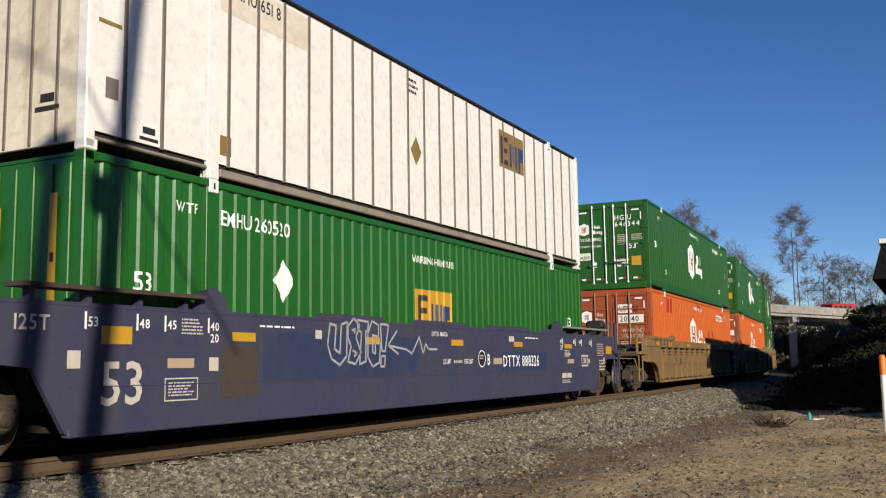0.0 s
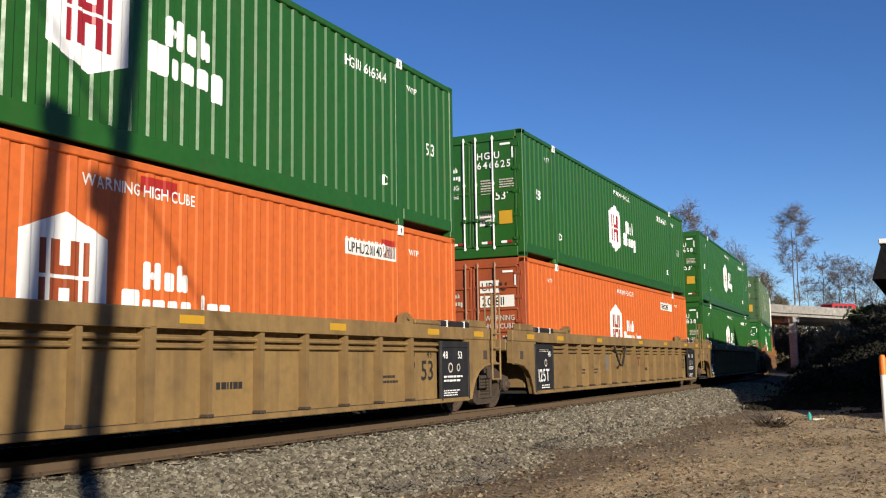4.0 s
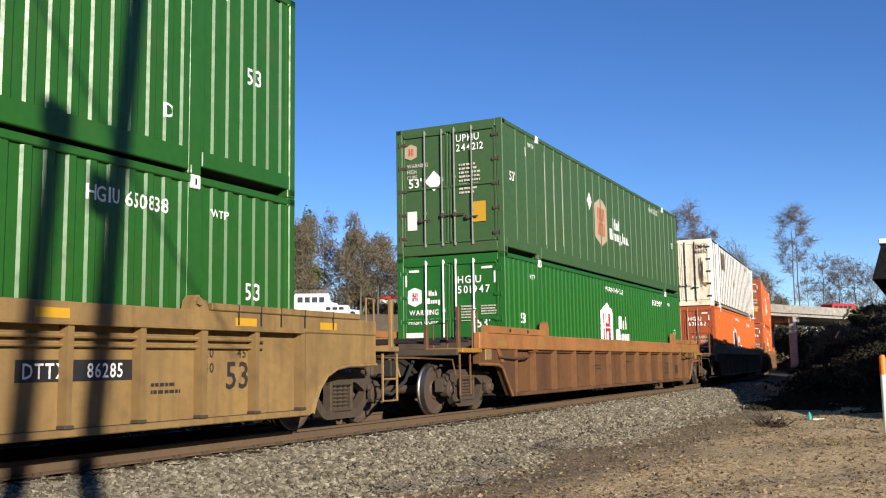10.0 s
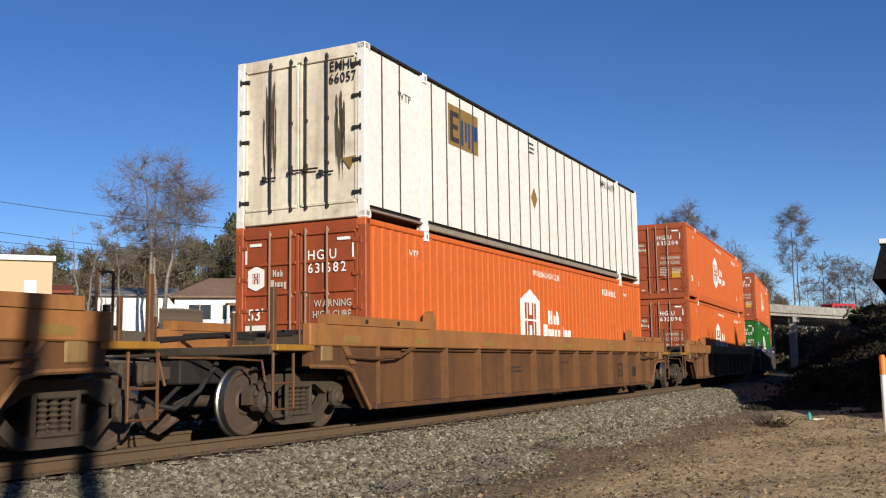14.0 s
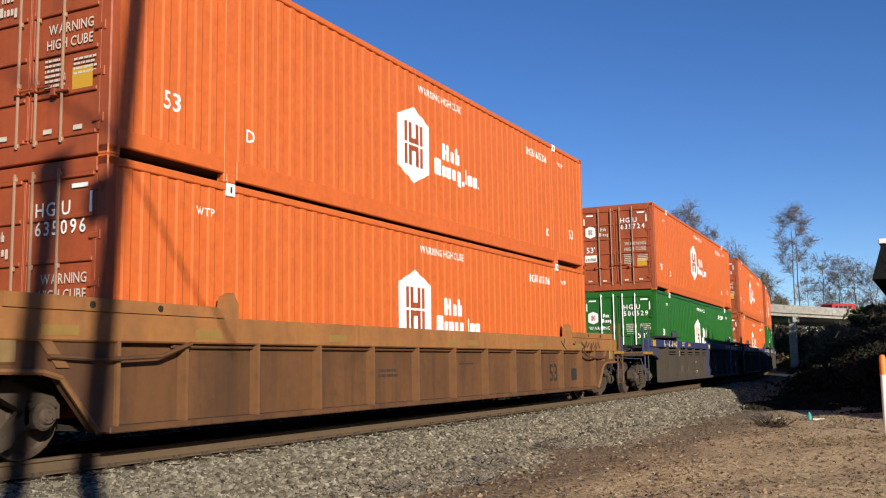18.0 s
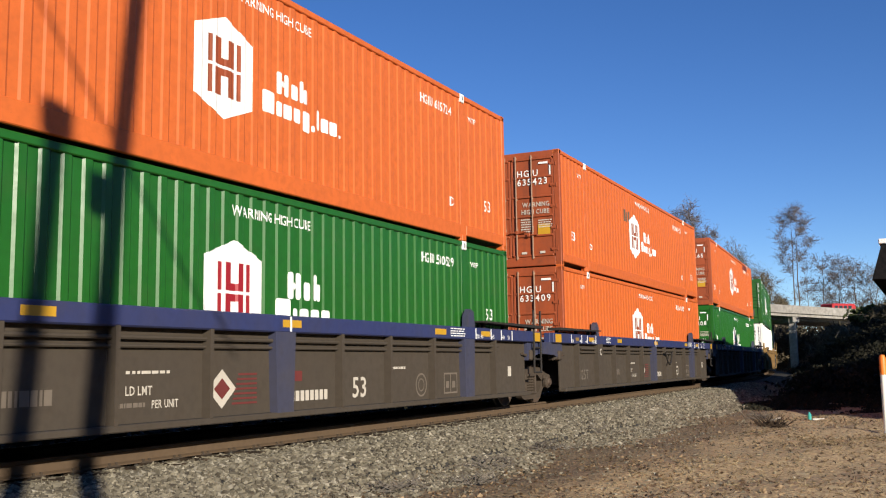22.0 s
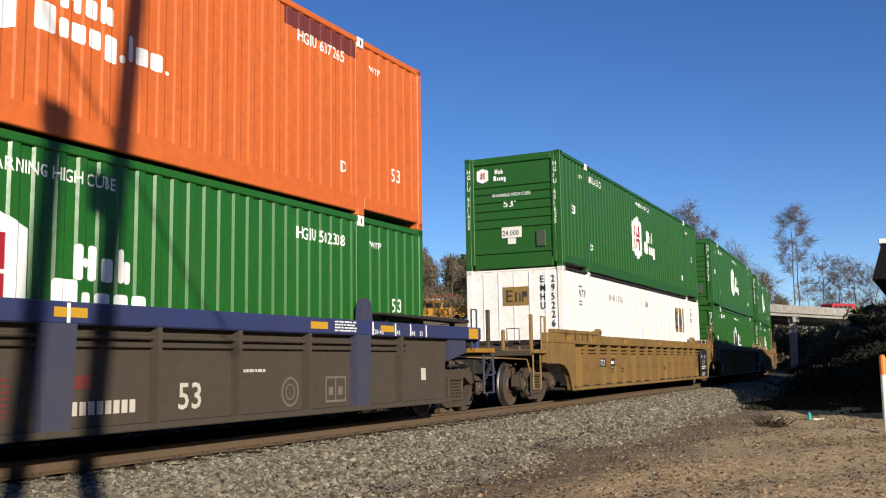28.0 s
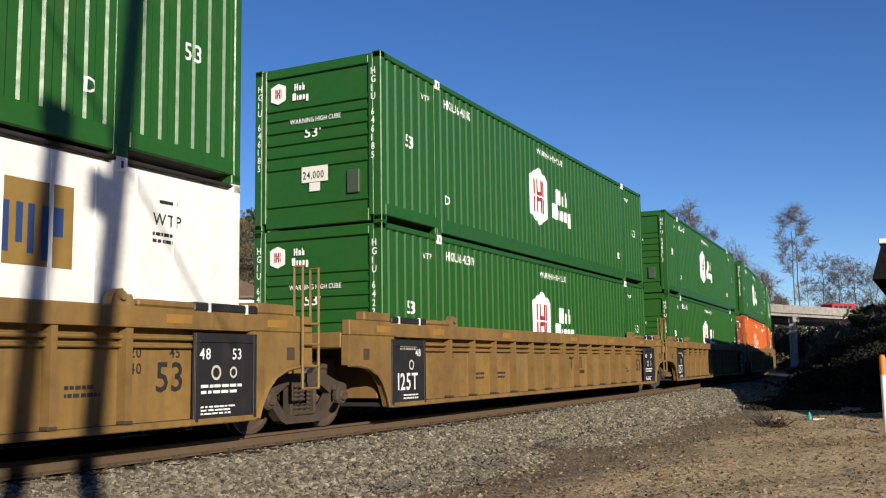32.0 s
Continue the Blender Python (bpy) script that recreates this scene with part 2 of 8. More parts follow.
M["render_beige"] = plain("beige_stucco", (0.52, 0.40, 0.255), 0.85, 0, 0.08, 3)
M["white_wall"] = plain("white_clapboard_paint", (0.74, 0.72, 0.68), 0.7, 0, 0.08, 3)
M["roof_brown"] = stony("brown_shingles", (0.144, 0.09, 0.0612), (0.2376, 0.1584, 0.1116), 5.0)
M["roof_grey"] = stony("grey_roofing", (0.1584, 0.1512, 0.144), (0.2736, 0.2592, 0.2448), 4.0)
M["brick"] = stony("red_brick_wall", (0.144, 0.0432, 0.0252), (0.2592, 0.0864, 0.0504), 7.0)
# dark shingles made near-black, so the colour holds the depot's shaded face
M["roof_black"] = stony("shingles_in_shade", (0.0036, 0.0036, 0.0043), (0.0101, 0.0094, 0.0094), 8.0, rough=1.0)
M["glass"] = plain("dark_window_glass", (0.03, 0.035, 0.04), 0.12, 0, 0.1, 4)
M["car_red"] = plain("red_car_paint", (0.396, 0.0216, 0.0216), 0.3, 0, 0.08, 4)
M["car_white"] = plain("white_vehicle_paint", (0.78, 0.78, 0.76), 0.3, 0, 0.05, 4)
M["rubber"] = plain("black_rubber", (0.0144, 0.0144, 0.0144), 0.8, 0, 0.2, 10)
M["bus_yellow"] = plain("school_bus_yellow", (0.54, 0.2592, 0.0144), 0.35, 0, 0.08, 4)
M["marker_orange"] = plain("orange_marker_plastic", (0.85, 0.20, 0.02), 0.5, 0, 0.06, 5)
M["marker_white"] = plain("white_marker_plastic", (0.80, 0.80, 0.74), 0.5, 0, 0.06, 5)
M["teal"] = plain("teal_plastic", (0.05, 0.38, 0.33), 0.35, 0, 0.2, 12)
M["pole"] = stony("weathered_pole_wood", (0.072, 0.054, 0.0396), (0.1728, 0.1368, 0.1044), 9.0)
M["galv"] = plain("galvanised_steel", (0.55, 0.56, 0.57), 0.45, 0.7, 0.1, 8)
M["wire"] = plain("black_wire", (0.0144, 0.0144, 0.0144), 0.7, 0, 0.1, 5)


# ---- mesh building ----
class Shape:
    """Collects vertices and faces of one mesh."""

    def __init__(self):
        self.v, self.f = [], []

    def add(self, verts, faces):
        k = len(self.v)
        self.v.extend(tuple(p) for p in verts)
        self.f.extend(tuple(i + k for i in q) for q in faces)
        return self

    def box(self, x0, x1, y0, y1, z0, z1, c=0.0):
        if c <= 0:
            v = [(x, y, z) for x in (x0, x1) for y in (y0, y1) for z in (z0, z1)]
            return self.add(v, [(0, 1, 3, 2), (4, 6, 7, 5), (0, 4, 5, 1), (2, 3, 7, 6), (0, 2, 6, 4), (1, 5, 7, 3)])
        c = min(c, (x1 - x0) / 2.01, (y1 - y0) / 2.01, (z1 - z0) / 2.01)
        o = [(x0 + c, y0 + c), (x1 - c, y0 + c), (x1 - c, y1 - c), (x0 + c, y1 - c)]
        w = [(x0, y0 + c), (x0 + c, y0), (x1 - c, y0), (x1, y0 + c), (x1, y1 - c), (x1 - c, y1), (x0 + c, y1), (x0, y1 - c)]
        v = [(*p, z0) for p in o] + [(*p, z0 + c) for p in w] + [(*p, z1 - c) for p in w] + [(*p, z1) for p in o]
        f = [(3, 2, 1, 0), (20, 21, 22, 23)]
        f += [(4 + i, 4 + (i + 1) % 8, 12 + (i + 1) % 8, 12 + i) for i in range(8)]
        for i in range(4):
            a, b_ = 4 + 2 * i, 4 + (2 * i + 1)
            f.append((i, b_, a))
            f.append((i, (i + 1) % 4, 4 + (2 * i + 2) % 8, b_))
            f.append((20 + i, a + 8, b_ + 8))
            f.append((20 + i, b_ + 8, 12 + (2 * i + 2) % 8, 20 + (i + 1) % 4))
        return self.add(v, f)

    def prism(self, poly, a0, a1, axis="x"):
        """Extrude a polygon. axis x: polygon in (y, z); y: (x, z); z: (x, y)."""
        put = {"x": lambda p, a: (a, p[0], p[1]), "y": lambda p, a: (p[0], a, p[1]), "z": lambda p, a: (p[0], p[1], a)}[axis]
        n = len(poly)
        v = [put(p, a0) for p in poly] + [put(p, a1) for p in poly]
        f = [tuple(range(n)), tuple(range(2 * n - 1, n - 1, -1))]
        f += [(i, n + i, n + (i + 1) % n, (i + 1) % n) for i in range(n)]
        return self.add(v, f)

    def lathe(self, prof, n=20, centre=(0, 0, 0), axis="x"):
        """Turn a profile of (along, radius) about an axis."""
        v, f = [], []
        m = len(prof)
        for i in range(n):
            a = 2 * math.pi * i / n
            for al, r in prof:
                p = (al, r * math.cos(a), r * math.sin(a))
                p = {"x": p, "y": (p[1], p[0], p[2]), "z": (p[1], p[2], p[0])}[axis]
                v.append((p[0] + centre[0], p[1] + centre[1], p[2] + centre[2]))
        for i in range(n):
            for j in range(m - 1):
                f.append((i * m + j, ((i + 1) % n) * m + j, ((i + 1) % n) * m + j + 1, i * m + j + 1))
        return self.add(v, f)

    def rod(self, a, b, r, n=7, r2=None):
        a, b = Vector(a), Vector(b)
        d = (b - a)
        if d.length < 1e-6:
            return self
        d.normalize()
        s = d.orthogonal().normalized()
        t = d.cross(s)
        r2 = r if r2 is None else r2
        v = [a + (s * math.cos(2 * math.pi * i / n) + t * math.sin(2 * math.pi * i / n)) * r for i in range(n)]
        v += [b + (s * math.cos(2 * math.pi * i / n) + t * math.sin(2 * math.pi * i / n)) * r2 for i in range(n)]
        f = [(i, (i + 1) % n, n + (i + 1) % n, n + i) for i in range(n)] + [tuple(range(n - 1, -1, -1)), tuple(range(n, 2 * n))]
        return self.add(v, f)

    def tube(self, pts, r, n=6):
        """One bent rod through all the points."""
        pts = [Vector(p) for p in pts]
        v, f = [], []
        s = None
        for i, p in enumerate(pts):
            d = ((pts[min(i + 1, len(pts) - 1)] - p).normalized() + (p - pts[max(i - 1, 0)]).normalized())
            d = d.normalized() if d.length > 1e-6 else Vector((0, 0, 1))
            s = d.orthogonal() if s is None else s - d * s.dot(d)
            s = s.normalized() if s.length > 1e-6 else d.orthogonal().normalized()
            t = d.cross(s)
            v += [p + (s * math.cos(2 * math.pi * k / n) + t * math.sin(2 * math.pi * k / n)) * r for k in range(n)]
        for i in range(len(pts) - 1):
            f += [(i * n + k, i * n + (k + 1) % n, (i + 1) * n + (k + 1) % n, (i + 1) * n + k) for k in range(n)]
        f += [tuple(range(n - 1, -1, -1)), tuple(range((len(pts) - 1) * n, len(pts) * n))]
        return self.add(v, f)

    def mesh(self, name, material, smooth=False):
        me = bpy.data.meshes.new(name)
        me.from_pydata(self.v, [], self.f)
        me.materials.append(material)
        bm = bmesh.new()
        bm.from_mesh(me)
        bmesh.ops.recalc_face_normals(bm, faces=bm.faces)
        bm.to_mesh(me)
        bm.free()
        if smooth:
            me.polygons.foreach_set("use_smooth", [True] * len(me.polygons))
            me.set_sharp_from_angle(angle=radians(38))
        return me


def part(name, shape, material, parent, label="", smooth=False):
    """One mesh object under a thing or a part; shape may also be a ready mesh, to share it."""
    me = shape if isinstance(shape, bpy.types.Mesh) else shape.mesh(name, M[material] if isinstance(material, str) else material, smooth)
    ob = new(name, me)
    ob.parent = parent
    if label:
        ob["label"] = label
    if name in ("small_print", "sprayed_outline", "car_number", "car_mark"):
        ob["kind"] = "stuff"
    return ob


def thing(name, label, category, group="", kind=""):
    return tagged(new(name), label, category, group, kind)


def solid(name, shape, material, label, category, group="", kind="", smooth=False):
    return tagged(new(name, shape.mesh(name, M[material], smooth)), label, category, group, kind)


def cut_glyphs():
    """The built-in font's letters as flat outlines, one unit high."""
    chars = "ABCDEGHIJKLMNOPRSTUWXY0123456789'/,"
    obs = []
    for ch in chars:
        cu = bpy.data.curves.new("line", "FONT")
        cu.body, cu.size, cu.resolution_u, cu.offset = ch, 1.0 / 0.70, 2, 0.018
        obs.append((ch, new("line", cu)))
    dg = bpy.context.evaluated_depsgraph_get()
    out = {}
    for ch, ob in obs:
        me = bpy.data.meshes.new_from_object(ob.evaluated_get(dg))
        xs = [v.co.x for v in me.vertices]
        x0, w = min(xs), max(xs) - min(xs)
        out[ch] = ([(v.co.x - x0, v.co.y) for v in me.vertices], [tuple(p.vertices) for p in me.polygons], w)
        bpy.data.meshes.remove(me)
    for ch, ob in obs:
        cu = ob.data
        bpy.data.objects.remove(ob)
        bpy.data.curves.remove(cu)
    return out


GLYPHS = cut_glyphs()


def text_flat(s, height, squeeze=1.0, stacked=False, gap=0.16):
    """A line of writing as flat (along, up) points and faces, its left edge and base at 0."""
    v, f, x, y = [], [], 0.0, 0.0
    for ch in s:
        if ch == " ":
            x += 0.42 * height * squeeze
            continue
        gv, gf, w = GLYPHS[ch]
        k = len(v)
        v += [(x + a * height * squeeze, y + b * height) for a, b in gv]
        f += [tuple(i + k for i in q) for q in gf]
        if stacked:
            y -= height * 1.28
        else:
            x += (w + gap) * height * squeeze
    return v, f


def rects(*boxes):
    v, f = [], []
    for a0, a1, b0, b1 in boxes:
        k = len(v)
        v += [(a0, b0), (a1, b0), (a1, b1), (a0, b1)]
        f.append((k, k + 1, k + 2, k + 3))
    return v, f


def rounded(a0, a1, b0, b1, r):
    """A rectangle with cut corners."""
    r = min(r, (a1 - a0) * 0.4, (b1 - b0) * 0.4)
    k = r * 0.3
    v = [(a0 + r, b0), (a1 - r, b0), (a1 - k, b0 + k), (a1, b0 + r), (a1, b1 - r), (a1 - k, b1 - k), (a1 - r, b1), (a0 + r, b1), (a0 + k, b1 - k), (a0, b1 - r), (a0, b0 + r), (a0 + k, b0 + k)]
    return v, [tuple(range(12))]


def bars(w, h, rows, seed=1, gap=0.45):
    """Small print that cannot be read: ragged rows of short thin bars."""
    rnd = random.Random(seed)
    out = []
    for r in range(rows):
        z = h - (r + 0.8) * h / rows
        x, end = 0.0, w * (rnd.uniform(0.7, 1.0) if rows > 1 else 0.95)
        while x < end:
            l = min(w - x, rnd.uniform(0.05, 0.20) * w)
            out.append((x, x + l, z, z + h / rows * (1 - max(gap, 0.5 if rows > 1 else 0.35))))
            x += l + rnd.uniform(0.02, 0.05) * w
    return rects(*out)


# ---- the line of the track ----
TRACK_X, BEND_AT, BEND_R = -1.295, 24.0, 445.0


def on_track(d):
    """Point and heading (angle to the left of +y) at d metres along the track."""
    if d < BEND_AT:
        return Vector((TRACK_X, d, 0.0)), 0.0
    a = (d - BEND_AT) / BEND_R
    return Vector((TRACK_X - BEND_R * (1 - math.cos(a)), BEND_AT + BEND_R * math.sin(a), 0.0)), a


def run(t):
    """How far the train has come at t seconds."""
    u = t / 32.0
    return 248.094 * u - 36.186 * u ** 2 + 33.215 * u ** 3 - 12.183 * u ** 4


LEN, HALF, TALL = 16.154, 1.2955, 2.896
LOWER, UPPER = 0.37, 0.37 + 2.896


def unit_pose(s, t):
    """Pose of a unit whose loads begin s metres down the train: origin at that end, on the rail tops."""
    d = s - run(t)
    a, b = on_track(d - 1.5)[0], on_track(d + LEN + 1.5)[0]
    way = (b - a).normalized()
    o = a + way * 1.5
    return pose(o.x, o.y, 0, 0, 0, math.degrees(math.atan2(-way.x, way.y)))


# ---- containers ----
def wave(y, kind="corrugated"):
    """Depth of the pressed side at y, 0 on the ridges."""
    p, deep = 0.283, 0.024 if kind == "corrugated" else 0.014
    if y < 0.2 or y > LEN - 0.2 or abs(y - 2.07) < 0.12 or abs(y - (LEN - 2.07)) < 0.12:
        return 0.0
    q = (y % p) / p
    if q < 0.34:
        return 0.0
    if q < 0.45:
        return deep * (q - 0.34) / 0.11
    if q < 0.89:
        return deep
    return deep * (1.0 - q) / 0.11


BREAKS = sorted({round(k * 0.283 + q * 0.283, 4) for k in range(58) for q in (0, 0.34, 0.45, 0.89)} | {0.2, 0.201, 1.949, 1.95, 2.19, 2.191, LEN - 0.2, LEN - 0.201, LEN - 1.949, LEN - 1.95, LEN - 2.19, LEN - 2.191})
FACE = HALF - 0.022
SHARED = {}


def shared(key, make):
    if key not in SHARED:
        SHARED[key] = make()
    return SHARED[key]


def side_mesh(kind, material, sx):
    def make():
        s = Shape()
        if kind != "flat":
            ys = [0.12] + [b for b in BREAKS if 0.12 < b < LEN - 0.12] + [LEN - 0.12]
            for y in ys:
                x = sx * (FACE - wave(y, kind))
                s.v += [(x, y, 0.31), (x, y, 2.80)]
            s.f = [(2 * i, 2 * i + 2, 2 * i + 3, 2 * i + 1) for i in range(len(ys) - 1)]
        else:
            x0, x1 = sorted((sx * (FACE - 0.03), sx * FACE))
            s.box(x0, x1, 0.12, LEN - 0.12, 0.22, 2.80)
        return s.mesh("side_panel", M[material])
    return shared(("side", kind, material, sx), make)


def drape(flat, y0, z0, kind, lift=0.004):
    """Lay flat writing or a mark on the near side, following its ridges."""
    v, f = flat
    bm = bmesh.new()
    vs = [bm.verts.new((0, a + y0, b + z0)) for a, b in v]
    for q in f:
        try:
            bm.faces.new([vs[i] for i in q])
        except ValueError:
            pass
    if kind != "flat":
        lo, hi = min(p.co.y for p in bm.verts), max(p.co.y for p in bm.verts)
        for b in BREAKS:
            if lo < b < hi:
                bmesh.ops.bisect_plane(bm, geom=bm.verts[:] + bm.edges[:] + bm.faces[:], plane_co=(0, b, 0), plane_no=(0, 1, 0), dist=1e-5)
        for p in bm.verts:
            p.co.x = FACE - wave(p.co.y, kind) + lift
    else:
        for p in bm.verts:
            p.co.x = FACE + lift
    return bm


def side_marks(name, boxes, y0, z0, material, parent, kind, label="", lift=0.004):
    for q in boxes:
        side_mark(name, rects(q), y0, z0, material, parent, kind, label, lift)


def end_marks(name, boxes, x0, z0, material, parent, y=-0.004, label=""):
    for q in boxes:
        end_mark(name, rects(q), x0, z0, material, parent, y, label)


def side_mark(name, flat, y0, z0, material, parent, kind, label="", lift=0.004):
    key = ("mark", name, material, kind, round(y0, 2), round(z0, 2), tuple((round(a, 3), round(b, 3)) for a, b in flat[0]))

    def make():
        bm = drape(flat, y0, z0, kind, lift)
        me = bpy.data.meshes.new(name)
        bm.to_mesh(me)
        bm.free()
        me.materials.append(M[material])
        return me
    return part(name, shared(key, make), material, parent, label)


def end_mark(name, flat, x0, z0, material, parent, y=-0.004, label=""):
    """Flat writing or a mark on the end that faces the oncoming camera."""
    s = Shape()
    s.add([(a + x0, y, b + z0) for a, b in flat[0]], flat[1])
    me = bpy.data.meshes.new(name)
    me.from_pydata(s.v, [], s.f)
    me.materials.append(M[material])
    return part(name, me, material, parent, label)


def badge(cx, cz, w, h):
    """Tall six-sided badge."""
    k = h * 0.17
    return [(cx, cz - h / 2), (cx + w / 2, cz - h / 2 + k), (cx + w / 2, cz + h / 2 - k), (cx, cz + h / 2), (cx - w / 2, cz + h / 2 - k), (cx - w / 2, cz - h / 2 + k)], [(0, 1, 2, 3, 4, 5)]


def comb(cx, cz, w, h, up):
    """One half of the emblem: a two-pronged fork between two thin bars."""
    s = 1 if up else -1
    o, i, base, floor_, t = w * 0.165, w * 0.055, h * 0.015, h * 0.085, h * 0.28
    fork = [(-o, base), (o, base), (o, t), (i, t), (i, floor_), (-i, floor_), (-i, t), (-o, t)]
    v = [(cx + x, cz + s * z) for x, z in fork]
    f = [(0, 1, 4, 5), (1, 2, 3, 4), (5, 6, 7, 0)]
    for x0, x1 in ((-w * 0.275, -w * 0.215), (w * 0.215, w * 0.275)):
        k = len(v)
        v += [(cx + x0, cz + s * base), (cx + x1, cz + s * base), (cx + x1, cz + s * t), (cx + x0, cz + s * t)]
        f.append((k, k + 1, k + 2, k + 3))
    return v, f


def blocks(words, h, wide=1.0):
    """A brand name as a row of plain solid blocks; T tall, B stepped, the rest low."""
    out, x, g = [], 0.0, h * 0.15
    for k in words:
        w, z0, z1 = {"T": (0.60, 0, 1.0), "U": (0.38, 0, 0.68), "O": (0.40, 0, 0.68), "B": (0.40, 0, 1.0), "P": (0.40, -0.30, 0.68), "G": (0.58, 0, 1.0), "r": (0.24, 0, 0.68), "I": (0.17, 0, 1.0), ".": (0.16, 0, 0.16), ",": (0.16, -0.16, 0.14)}[k]
        w *= wide
        if k == "B":
            out += [(x, x + w * h * 0.4, 0, h), (x + w * h * 0.4, x + w * h, 0, 0.66 * h)]
        elif k == "T":
            out += [(x, x + w * h * 0.36, 0, h), (x + w * h * 0.36, x + w * h * 0.64, 0.36 * h, 0.64 * h), (x + w * h * 0.64, x + w * h, 0, h)]
        else:
            out.append((x, x + w * h, z0 * h, z1 * h))
        x += w * h + g
    return [rounded(*q, h * 0.09) for q in out], x - g


def brand_on_side(c, kind, white, bars_mat, inc, board="letter", cy=7.12):
    bd = side_mark("badge", badge(cy, 1.50, 1.15, 1.36), 0, 0, board, c, kind, "tall six-sided badge")
    side_mark("emblem_half", comb(cy, 1.50, 1.15, 1.36, True), 0, 0, bars_mat, bd, kind, lift=0.007)
    side_mark("emblem_half", comb(cy, 1.50, 1.15, 1.36, False), 0, 0, bars_mat, bd, kind, lift=0.007)
    top, w1 = blocks("TUB", 0.38 if not inc else 0.32, 1.3 if not inc else 1.45)
    low, w2 = blocks("GrOUP" + (",IOO." if inc else ""), 0.38 if not inc else 0.31, 1.45 if not inc else 1.5)
    for q in top:
        side_mark("brand_block", q, cy + 1.16 if not inc else cy + 1.12, 1.48 if not inc else 1.44, white, c, kind)
    for q in low:
        side_mark("brand_block", q, cy + 0.88 if not inc else cy + 0.80, 1.10 if not inc else 1.12, white, c, kind)


def casting(parent, x, y, z, material):
    """Corner fitting with its oval hole."""
    def make():
        s = Shape().box(-0.085, 0.085, -0.09, 0.09, -0.06, 0.06, 0.012)
        return s.mesh("corner_casting", M[material])
    ob = part("corner_casting", shared(("casting", material), make), material, parent)
    ob.location = (x, y, z)
    return ob


def hole_mark(parent, y, z, kind, top):
    """White square round the lift fitting, with its dark slot."""
    def make():
        s = Shape().box(HALF - 0.05, HALF + 0.012, -0.085, 0.085, -0.085, 0.085, 0.01)
        return s.mesh("lift_fitting", M["letter"])

    def slot():
        s = Shape().box(HALF + 0.0, HALF + 0.016, -0.022, 0.022, -0.045, 0.045, 0.01)
        return s.mesh("slot", M["letter_dark"])
    a = part("lift_fitting", shared("fitting", make), None, parent, "white lift fitting")
    a.location = (0, y, z)
    b = part("slot", shared("slot", slot), None, a)


def rails_and_posts(c, paint_name, upper, post=0.14):
    """Frame of a container: sills, top rails, corner posts, roof."""
    p = paint_name
    for sx in (-1, 1):
        x0, x1 = sorted((sx * (HALF - 0.07), sx * HALF))
        part("top_rail", shared(("top", p, sx), lambda: Shape().box(x0, x1, 0.14, LEN - 0.14, 2.79 if p != "white" else 2.84, TALL - 0.01, 0.012).mesh("top_rail", M[p if p != "white" else "grime"])), p, c)

        def sill():
            s = Shape()
            zs = 0.315 if p != "white" else 0.155
            s.box(x0, x1, 0.14, 1.95, 0.115, zs, 0.012).box(x0, x1, 2.19, LEN - 2.19, 0.05, zs, 0.012).box(x0, x1, LEN - 1.95, LEN - 0.14, 0.115, zs, 0.012)
            return s.mesh("bottom_rail", M[p if p != "white" else "white_sill"])
        part("bottom_rail", shared(("sill", p, sx), sill), p, c)
        for y in (0.0, LEN - post):
            part("corner_post", shared(("post", p, sx, y), lambda: Shape().box(*sorted((sx * (HALF - 0.16), sx * HALF)), y, y + post, 0.02, TALL - 0.005, 0.015).mesh("corner_post", M["orange_door" if p == "orange" and y < 1 else p])), p, c)
        for y in (2.07, LEN - 2.07):
            part("lift_post", shared(("lpost", p, sx, y), lambda: Shape().box(*sorted((sx * (HALF - 0.09), sx * (HALF - 0.016))), y - 0.115, y + 0.115, 0.0, TALL - 0.005, 0.012).mesh("lift_post", M[p])), p, c)
            if sx > 0:
                hole_mark(c, y, TALL - 0.09, "", True)
                if upper:
                    casting(c, HALF - 0.075, y, 0.06, p)
    part("roof", shared(("roof", p), lambda: Shape().box(-HALF + 0.05, HALF - 0.05, 0.05, LEN - 0.05, TALL - 0.05, TALL - 0.012).mesh("roof", M[p])), p, c)
    part("underframe", shared(("under", "grime"), lambda: Shape().box(-HALF + 0.06, HALF - 0.06, 0.1, LEN - 0.1, 0.12, 0.2).mesh("underframe", M["grime"])), "grime", c)
    part("rear_wall", shared(("rear", p), lambda: Shape().box(-HALF + 0.15, HALF - 0.15, LEN - 0.10, LEN - 0.04, 0.03, TALL - 0.03).mesh("rear_wall", M[p])), p, c)


